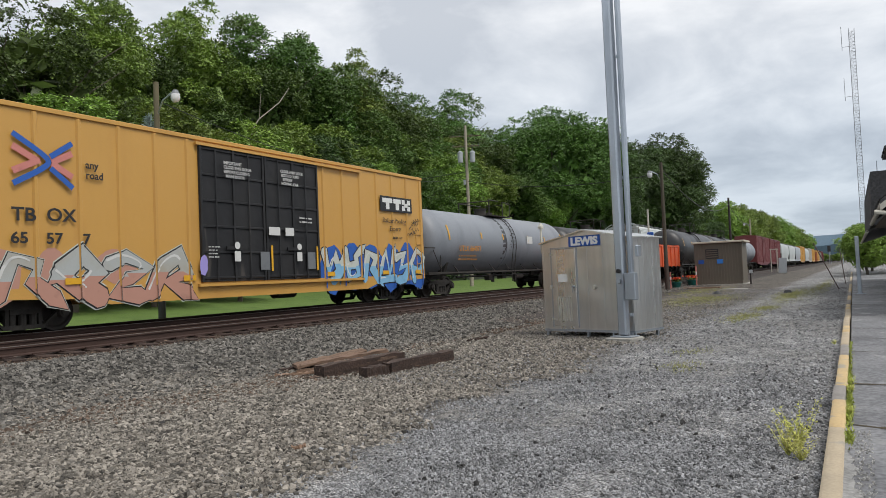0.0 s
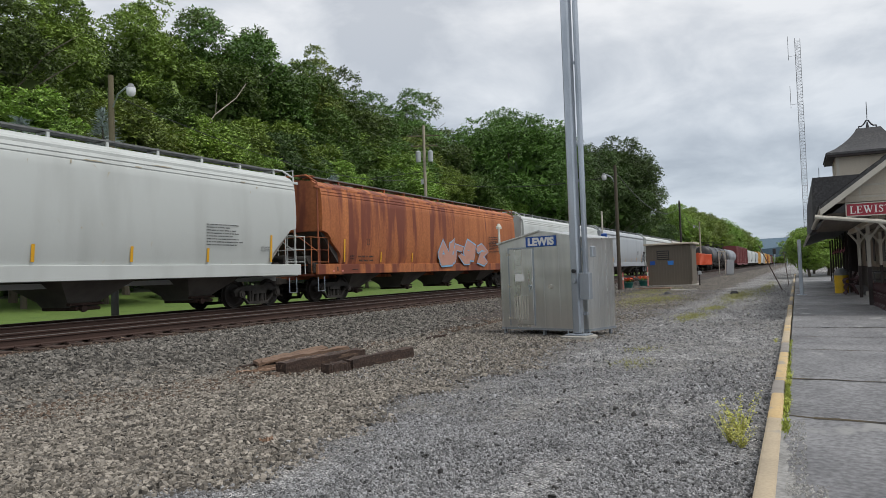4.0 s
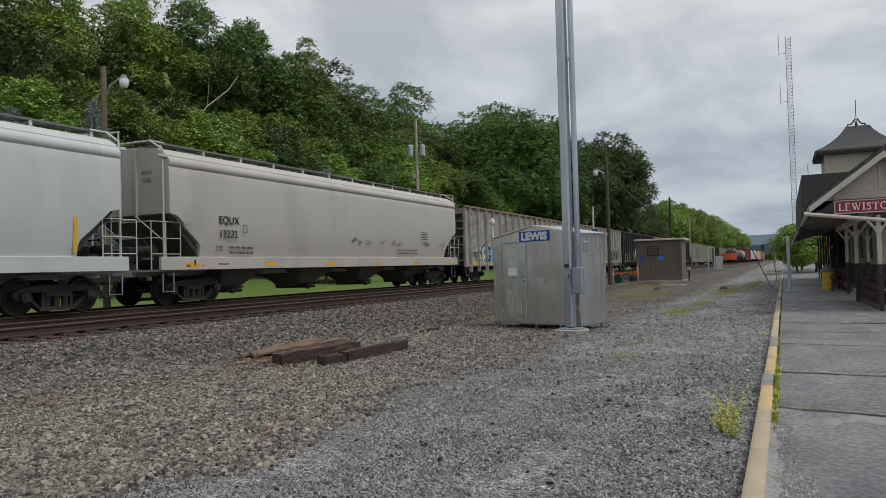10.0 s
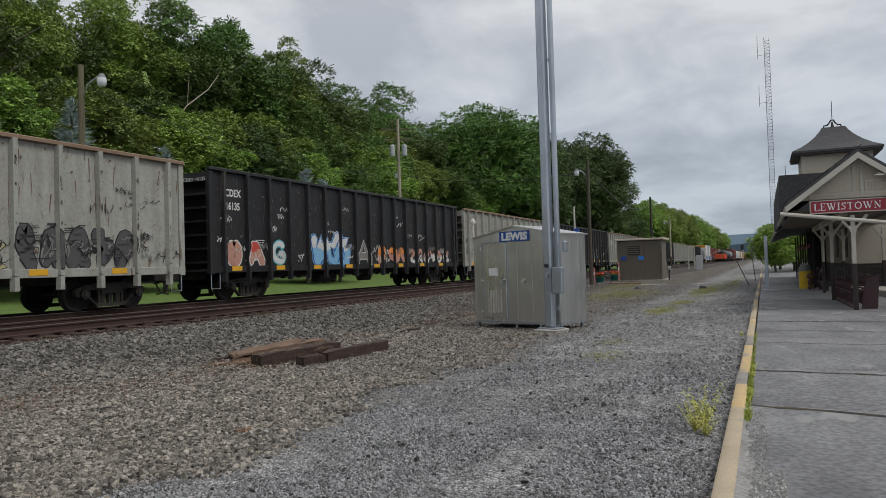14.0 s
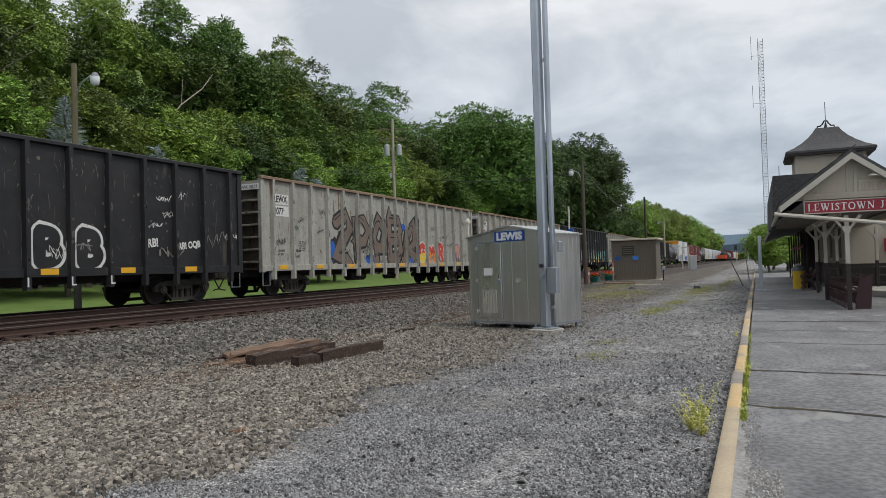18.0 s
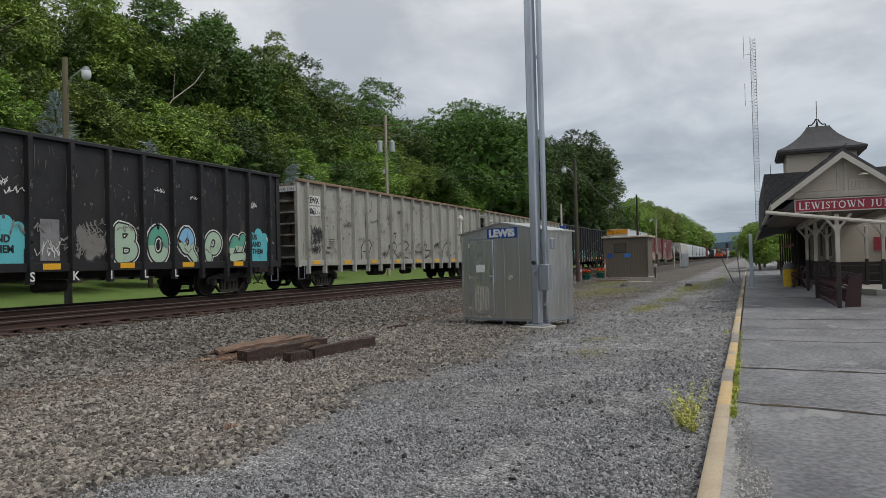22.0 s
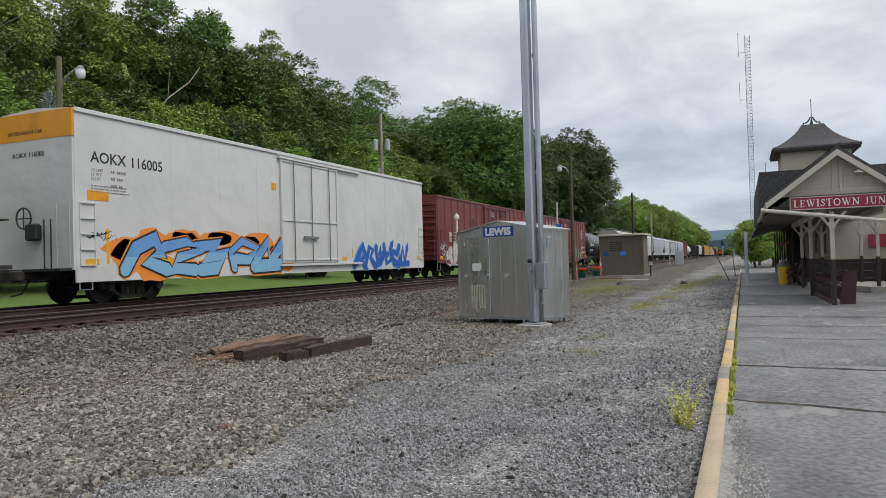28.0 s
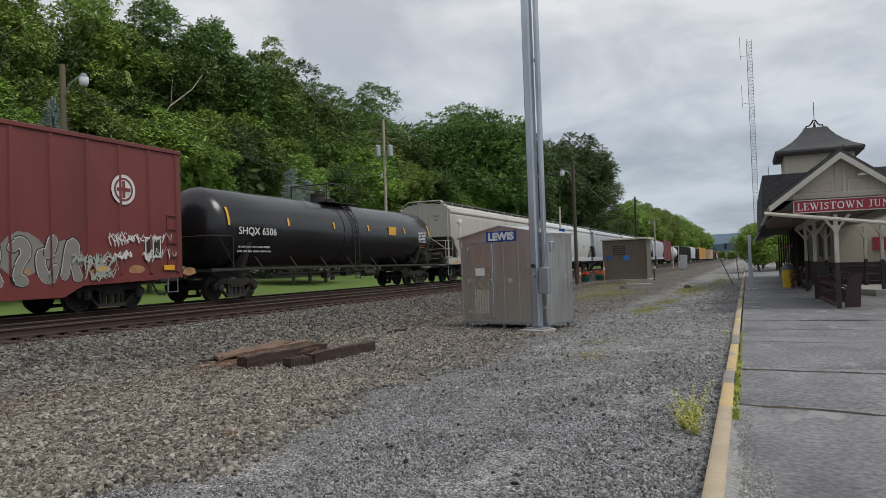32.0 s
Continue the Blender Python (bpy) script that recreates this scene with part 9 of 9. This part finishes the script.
    if k == 6:
        part("poster", Geo().box(0, .004, -.3, .3, -.3, .3), pale_spray, c, "faded pale blue stencil panel", m=pose(1.447, -9.1, 2.3))
    for pan, words in BUBBLES.get(k, []):
        yy, wd = -h + .65 + pan * pitch + .10, pitch - .2
        bub = []
        for q_ in range(7):
            # a cloud of overlapping rounds over a square foot
            by, bz, br_ = yy + wd * (.16, .5, .84, .2, .8, .5, .5)[q_], (1.95, 2.08, 1.95, 1.65, 1.65, 1.7, 1.4)[q_], (.2, .22, .2, .26, .26, .3, .26)[q_]
            bub.append([(by + br_ * math.cos(a * math.pi / 6), bz + br_ * math.sin(a * math.pi / 6), q_ * .0004) for a in range(12)])
        bub.append([(yy + .02, 1.06, .003), (yy + wd - .02, 1.06, .003), (yy + wd - .02, 1.62, .003), (yy + .02, 1.62, .003)])
        paint_layer("spray_bubble", bub, sky_spray if tone == "grey" else teal_spray, c, 1.446, (), .137)
        lettering(words, .25, ink_black, c, pose(1.456, yy + .12, 1.90) @ FACE_X, bold=.008, wide=.92)
    for pan, ch, f_, low_, o_, back in CAPITALS.get(k, []):
        ya = -h + .65 + pan * pitch
        if back:
            paint_layer("spray_backing", [[(ya + .09, 1.02, 0), (ya + pitch * (.34 if back is purple_spray else .92), 1.02, 0), (ya + pitch * (.34 if back is purple_spray else .92), 2.2, 0), (ya + .09, 2.12, 0)]], back, c, 1.4452, GR if back is not purple_spray else (), .137)
        painted_word(c, 1.4465, ch, ya + (.12 if back is not purple_spray else .2), ya + pitch - .09, 1.08, 2.24, ((.09, o_), (.05, ink_black), (0, f_)) if k == 7 and pan > 9 else ((.085 if f_ is gon_black else .055, o_), (0, f_)), .13 if len(ch) > 1 else .125 if k == 7 else .155, low=low_, seed=200 + pan, sway=.015, squash=1.0)
        if back is purple_spray:
            part("painted_star", Geo().add([(0, .13 * (1 if q % 2 else .3) * math.cos(q * math.pi / 4), .13 * (1 if q % 2 else .3) * math.sin(q * math.pi / 4)) for q in range(8)], [tuple(range(8))]), ink_white, c, m=pose(1.462, ya + .2, 1.62))
        if k == 4 and f_ is lime_spray:
            chk = [[(ya + .09 + .09 * a, 1.06 + .11 * b, 0), (ya + .18 + .09 * a, 1.06 + .11 * b, 0), (ya + .18 + .09 * a, 1.17 + .11 * b, 0), (ya + .09 + .09 * a, 1.17 + .11 * b, 0)] for a in range(2) for b in range(10) if (a + b) % 2]
            paint_layer("check_band", chk, ink_white, c, 1.4475, (), .137)
    for pan, words, size, z_ in TAGS.get(k, []):
        lettering(words, size, ink_white if tone == "black" else ink_black, c, pose(1.452, -h + .65 + pan * pitch + .16, z_) @ FACE_X @ pose(0, 0, 0, 0, 0, 6), bold=.012, wide=.85)
    if k in DRUGS_AT:
        for n_, ch in enumerate("DRUGSKILL"):
            lettering(ch, .32, ink_white if tone == "black" else ink_black, c, pose(1.585, gon_ribs(ln)[n_ + DRUGS_AT[k]][0] - .07, .70) @ FACE_X, bold=.004)
    tag_ink = ink_black if tone == "grey" else ink_white
    scrawl(c, 1.465, -h + .1, h - .1, 1.1, 2.3, tag_ink, 70 + k, 44 if k == 1 else 6 if k in (4, 7) else 16)
    scrawl(c, 1.466, -h + .1, h - .1, 1.1, 2.2, dusty_grey, 170 + k, 26 if k == 1 else 10, 1.3)
    scrawl(c, 1.466, -h + .1, h - .1, 2.2, 3.6, tag_ink, 270 + k, 12, .8)

c, ln = car_at("refrigerator_car", "smooth white refrigerator car with an orange end band", "refrigerator car", 447.65, 469.7, APPROACHING, TRAIN)
boxcar(c, ln, reefer_white, top=5.25, sill=.45, doors=1, door_w=4.1, posts=False, smooth_side=True)
part("end_band", Geo().box(-1.49, 1.49, -ln / 2 - .07, -ln / 2 + .004, 4.45, 5.18), mat("orange_end_band", (.72, .30, .01), None, rough=.4, bump=0), c, "orange band across the car end")
part("end_panel", Geo().box(-1.47, 1.47, -ln / 2 - .062, -ln / 2 + .0, .95, 4.45), reefer_white, c)
lettering("AOKX", .42, ink_black, c, pose(1.486, -10.52, 3.83) @ FACE_X, bold=.003)
lettering("116005", .42, ink_black, c, pose(1.486, -9.18, 3.82) @ FACE_X, bold=.003)
lettering("LD LMT\nLT WT\nCU FT", .12, dusty_grey, c, pose(1.486, -10.52, 3.58) @ FACE_X)
bars(3, .45, .12, dusty_grey, c, pose(1.486, -9.85, 3.58) @ FACE_X)
bars(3, 1.5, .05, dusty_grey, c, pose(1.486, -10.52, 3.18) @ FACE_X)
bw = Geo()
for q in range(16):
    a0, a1 = q * math.pi / 8, (q + 1) * math.pi / 8
    bw.cyl((.28 * math.cos(a0), 0, .28 * math.sin(a0)), (.28 * math.cos(a1), 0, .28 * math.sin(a1)), .022, 6)
for q in range(4):
    bw.cyl((0, 0, 0), (.28 * math.cos(q * math.pi / 2), 0, .28 * math.sin(q * math.pi / 2)), .016, 6)
part("brake_wheel", bw, dark_frame, c, "black brake wheel", m=pose(-.15, -ln / 2 - .22, 2.35))
part("brake_housing", Geo().box(-.1, .35, -.2, 0, 1.75, 2.2, .04).cyl((.55, -.12, 1.0), (.55, -.12, 2.3), .02, 6).cyl((.8, -.12, 1.0), (.8, -.12, 2.3), .02, 6).box(-1.4, 1.4, -.35, 0, .93, 1.0), dark_frame, c, "dark brake housing and end platform", m=pose(0, -ln / 2 - .06, 0))
lettering("EXCESS HEIGHT CAR", .14, ink_black, c, pose(-.9, -ln / 2 - .075, 4.62) @ FACE_Y)
lettering("AOKX 116005", .2, ink_black, c, pose(-.75, -ln / 2 - .07, 4.0) @ FACE_Y)
for py_ in (-7.6, -5.4, -3.4, 4.6, 6.6, 8.6):
    part("panel_seam", Geo().box(1.478, 1.484, py_, py_ + .02, 1.0, 5.05), reefer_white, c)
part("reflector", Geo().box(1.48, 1.486, -10.05, -9.95, 1.1, 2.05).box(1.48, 1.486, 3.3, 3.4, 1.2, 1.6), reflector, c)
part("placard", Geo().box(0, .004, -.35, .35, -.13, .13), mat("orange_placard", (.72, .30, .01), None, rough=.4, bump=0), c, m=pose(1.484, -10.3, 2.93))
part("placard", Geo().box(0, .004, -.15, .15, -.13, .13), mat("orange_placard", (.72, .30, .01), None, rough=.4, bump=0), c, m=pose(1.484, -2.4, 3.85))
cobalt = mat("cobalt_spray_paint", (.10, .26, .62), None, .3, 2, rough=.6, bump=0, grain=0)
patch(c, "chalk_cloud", 1.4845, [(-9.3, 1.5, .9, .35), (-8.3, 1.0, .8, .5), (-7.2, 1.8, .8, .26), (-5.6, 1.85, .8, .25), (-4.1, 1.75, .8, .25), (-2.9, 1.7, .5, .3), (-2.0, 1.3, .6, .3)], orange_spray)
azure_spray = mat("azure_spray_paint", (.13, .30, .60), None, .3, 2, rough=.6, bump=0, grain=0)
patch(c, "chalk_cloud", 1.4845, [(-9.3, 1.3, .6, .5), (-8.4, 1.7, .7, .4), (-7.0, 1.85, .7, .3), (-5.2, 1.9, .8, .25), (-3.4, 1.85, .8, .3), (-2.2, 1.3, .7, .45), (-1.7, 1.0, .5, .3)], orange_spray)
painted_word(c, 1.487, "71934", -9.4, -2.0, .66, 2.0, ((.10, orange_spray), (.055, ink_black), (0, azure_spray)), .18, low=sky_spray, seed=11, jag=1, squash=1.25, sway=.09)
painted_word(c, 1.487, "702654", 3.6, 9.0, .62, 1.95, ((.07, sky_spray), (.02, cobalt), (0, blue_spray)), .15, seed=15, jag=1, squash=1.3, sway=.1)
scrawl(c, 1.486, -10.6, -10.2, 1.6, 2.2, ink_black, 93, 2)

for k, (s0, s1, num, lab) in enumerate(((471.6, 491.2, "781\n321", "oxide-red boxcar with grey spray letters along its base"), (493.75, 513.35, "781\n844", "oxide-red boxcar with a white spray piece high on its side"))):
    c, ln = car_at("boxcar", lab, "boxcar", s0, s1, APPROACHING, TRAIN)
    boxcar(c, ln, red_paint, top=4.76, sill=.44, doors=1, door_w=3.4)
    h = ln / 2
    for w_, yy, zz in (("BN", -8.06, 2.38), ("SF", -7.22, 2.38), (num.split("\n")[0], -8.09, 2.05), (num.split("\n")[1], -7.24, 2.05)):
        lettering(w_, .42 * .9, ink_white, c, pose(SX, yy, zz) @ FACE_X, bold=.006, wide=.85)
    part("emblem", Geo().add([(.0, .42 * math.cos(a), .42 * math.sin(a)) for a in [i * math.pi / 14 for i in range(28)]], [tuple(range(28))]), ink_white, c, "round white emblem with a cross", m=pose(SX - .02, h - 2.25, 3.35))
    ring = Geo()
    for q in range(28):
        a0, a1 = q * math.pi / 14, (q + 1) * math.pi / 14
        ring.add([(0, .27 * math.cos(a0), .27 * math.sin(a0)), (0, .33 * math.cos(a0), .33 * math.sin(a0)), (0, .33 * math.cos(a1), .33 * math.sin(a1)), (0, .27 * math.cos(a1), .27 * math.sin(a1))], [(0, 1, 2, 3)])
    ring.box(0, .002, -.05, .05, -.24, .24).box(0, .0025, -.24, .24, -.05, .05)
    part("emblem", ring, red_paint, c, m=pose(SX - .015, h - 2.25, 3.35))
    lettering("CLOSE AND LOCK\n    DOORS BEFORE\n      MOVING CAR", .11, ink_white, c, pose(1.60, -.7, 4.12) @ FACE_X)
    if not k:
        painted_word(c, 1.597, "724", -1.15, .05, 2.75, 3.35, ((.03, yellow_spray), (0, chalk_spray)), .045, seed=510, jag=1, squash=1.2)
        painted_word(c, 1.597, "315", .25, 1.4, 2.7, 3.35, ((.03, yellow_spray), (0, chalk_spray)), .045, seed=520, jag=1, squash=1.2)
    scrawl(c, 1.60, -1.1, 1.2, 1.4, 2.2, chalk_spray if not k else sage_spray, 530 + k, 6, 1.1 if not k else .8)
    scrawl(c, SX, 6.8, h - .3, 1.2, 2.2, ink_white, 540 + k, 12, 1.1)
    scrawl(c, SX, -h + .3, -8.2, 1.2, 2.0, ink_white, 550 + k, 5, 1.1)
    part("data_panel", Geo().box(0, .004, -.3, .3, -.3, .3), ink_white, c, m=pose(SX - .03, h - 1.2, 1.75))
    part("data_panel", Geo().box(0, .006, -.26, -.02, -.24, .24).box(0, .006, .02, .26, -.24, .24), ink_black, c, m=pose(SX - .03, h - 1.2, 1.75))
    RR = box_ribs(ln, 3.4)
    if not k:
        patch(c, "chalk_cloud", 1.484, [(-8.0, 1.1, .7, .5), (-6.8, 1.25, .8, .7), (-5.3, 1.3, .9, .8), (-3.8, 1.35, .9, .85), (-2.4, 1.3, .75, .8)], chalk_spray, RR, .052)
        painted_word(c, 1.487, "5389", -8.3, -1.75, .62, 2.15, ((.06, chalk_spray), (.03, plastic_grey), (0, chalk_spray)), .21, RR, .052, seed=21, squash=1.1)
        patch(c, "chalk_cloud", 1.484, [(2.6, 1.1, .5, .5), (3.9, 1.3, .8, .75), (5.3, 1.35, .8, .75), (6.7, 1.3, .8, .7), (8.0, 1.5, .7, .5)], chalk_spray, RR, .052)
        painted_word(c, 1.487, "192570", 2.1, 7.9, .62, 2.2, ((.06, chalk_spray), (.03, ink_black), (0, sage_spray)), .17, RR, .052, seed=23, jag=1, squash=1.25, shine=chalk_spray)
    else:
        painted_word(c, 1.487, "150739", -7.1, -3.45, 2.98, 4.15, ((.13, chalk_spray), (.09, ink_black), (0, chalk_spray)), .125, RR, .052, seed=31, jag=1, squash=1.25, sway=.08)
        scrawl(c, SX, -3.2, -2.1, 3.2, 3.6, chalk_spray, 561, 3, 1.1)
        patch(c, "rust_patch", 1.484, [(-9.4, 1.35, .40, .85), (-9.1, .9, .5, .35), (-8.6, 1.0, .5, .5), (-3.6, 1.5, .30, .75), (-3.1, 1.1, .5, .5), (-2.5, .95, .4, .3), (-5.9, 2.35, .2, .2)], bare_rust, RR, .052)
        patch(c, "chalk_cloud", 1.485, [(-8.6, .85, .5, .3), (-7.6, .9, .7, .35), (-6.4, 1.1, .8, .5), (-5.1, 1.1, .8, .5), (-4.2, 1.0, .6, .45)], chalk_spray, RR, .052)
        painted_word(c, 1.487, "602478", -9.0, -3.6, .66, 2.3, ((.10, chalk_spray), (.07, ink_black), (0, chalk_spray)), .145, RR, .052, low=sage_spray, seed=33, jag=1, squash=1.25)
        patch(c, "chalk_cloud", 1.484, [(2.3, 1.4, .5, .6), (3.3, 1.5, .7, .65), (4.5, 1.5, .7, .6), (5.7, 1.4, .6, .5)], dusty_grey, RR, .052)
        painted_word(c, 1.487, "938150", 1.9, 6.2, .75, 2.1, ((.05, ink_black), (.02, chalk_spray), (0, dusty_grey)), .12, RR, .052, seed=35, squash=1.0)
        scrawl(c, SX, 5.6, 7.4, .8, 1.6, sage_spray, 562, 8, 1.4)
    patch(c, "rust_patch", 1.4835, [(-h + .7 + q_ * 1.9 + (q_ % 3) * .2, 1.02 + .1 * (q_ % 2), .3, .13) for q_ in range(11)], bare_rust)
    part("side_grille", Geo().box(0, .01, -.32, .32, -.26, .26), steel_dark, c, "rusted side plate", m=pose(1.484, -3.9 if not k else -2.75, 3.35 if not k else 2.3))
    part("inspection_hatch", Geo().box(0, .02, -.09, .09, -.2, .2), dark_frame, c, m=pose(1.484, 2.4, 4.05))

# cars further back in the same train, and the train drawing away on the near track
FAR_CARS = ((612.2, 631.5, "hopper", grey_paint), (632.6, 652.0, "hopper", grey_paint), (653.2, 669.5, "box", maroon_paint), (670.6, 686.0, "tank", white_paint), (687.2, 708.0, "gon", gon_black), (709.2, 730.0, "gon", gon_black),
            (731.2, 752.0, "hopper", white_paint), (753.2, 774.5, "gon", gon_black), (775.6, 797.0, "box", yellow_paint), (798.2, 820.0, "box", yellow_paint), (821.2, 843.0, "gon", gon_grey), (844.2, 865.0, "box", yellow_paint),
            (866.2, 887.0, "box", cream_paint), (888.2, 908.0, "box", maroon_paint), (909.2, 930.0, "gon", gon_black), (931.2, 952.0, "hopper", grey_paint))
NEAR_CARS = ((61.3, 77.5, "tank", tank_black), (79.0, 95.2, "tank", tank_black), (96.6, 112.8, "tank", tank_grey), (114.2, 132.4, "box", maroon_paint), (133.8, 152.8, "box", maroon_paint), (154.2, 173.0, "hopper", white_paint),
             (174.4, 193.2, "hopper", white_paint), (194.6, 212.8, "hopper", grey_paint), (214.0, 234.0, "box", yellow_paint), (235.4, 254.0, "hopper", white_paint), (255.4, 275.0, "box", cream_paint), (276.4, 296.0, "box", yellow_paint),
             (297.4, 317.0, "gon", rust_orange), (318.4, 338.0, "box", yellow_paint), (339.4, 359.0, "gon", gon_grey), (360.4, 380.0, "box", maroon_paint))
NAMES = {"hopper": ("covered_hopper", "hopper car"), "box": ("boxcar", "boxcar"), "tank": ("tank_car", "tank car"), "gon": ("gondola", "gondola car")}
for row, cars, grp in ((APPROACHING, FAR_CARS, TRAIN), (RECEDING, NEAR_CARS, "cars of the departing freight train")):
    for s0, s1, kind, paint in cars:
        tone = paint.name.replace("_", " ").replace(" car paint", "").replace(" tank paint", "").replace(" steel paint", "")
        c, ln = car_at(NAMES[kind][0], f"{tone} {NAMES[kind][1]} far along the train", NAMES[kind][1], s0, s1, row, grp)
        full = row is RECEDING and s0 < 80
        if kind == "hopper":
            hopper(c, ln, paint, full)
        elif kind == "box":
            boxcar(c, ln, paint, full, top=5.0, sill=.6, doors=1, door_w=3.2)
        elif kind == "tank":
            tank_car(c, ln, paint, full, rad=1.5)
        else:
            gondola(c, ln, paint, full)
c, ln = car_at("low_gondola", "bright orange low gondola at the tail of the departing train", "gondola car", 43.5, 60.0, RECEDING, "cars of the departing freight train")
low_gondola(c, ln, orange_gon)

SPEED_IN, SPEED_OUT = 15.5, 15.5     # metres a second along the two tracks


def motions():
    for ob, s in APPROACHING:
        walk(ob, [(t, pose(FAR_X, s - SPEED_IN * t, RAIL_Z)) for t in (0.0, 8.0, 16.0, 24.0, 32.0)])
    for ob, s in RECEDING:
        walk(ob, [(t, pose(NEAR_X, s + SPEED_OUT * t, RAIL_Z)) for t in (0.0, 8.0, 16.0, 24.0, 32.0)])


motions()
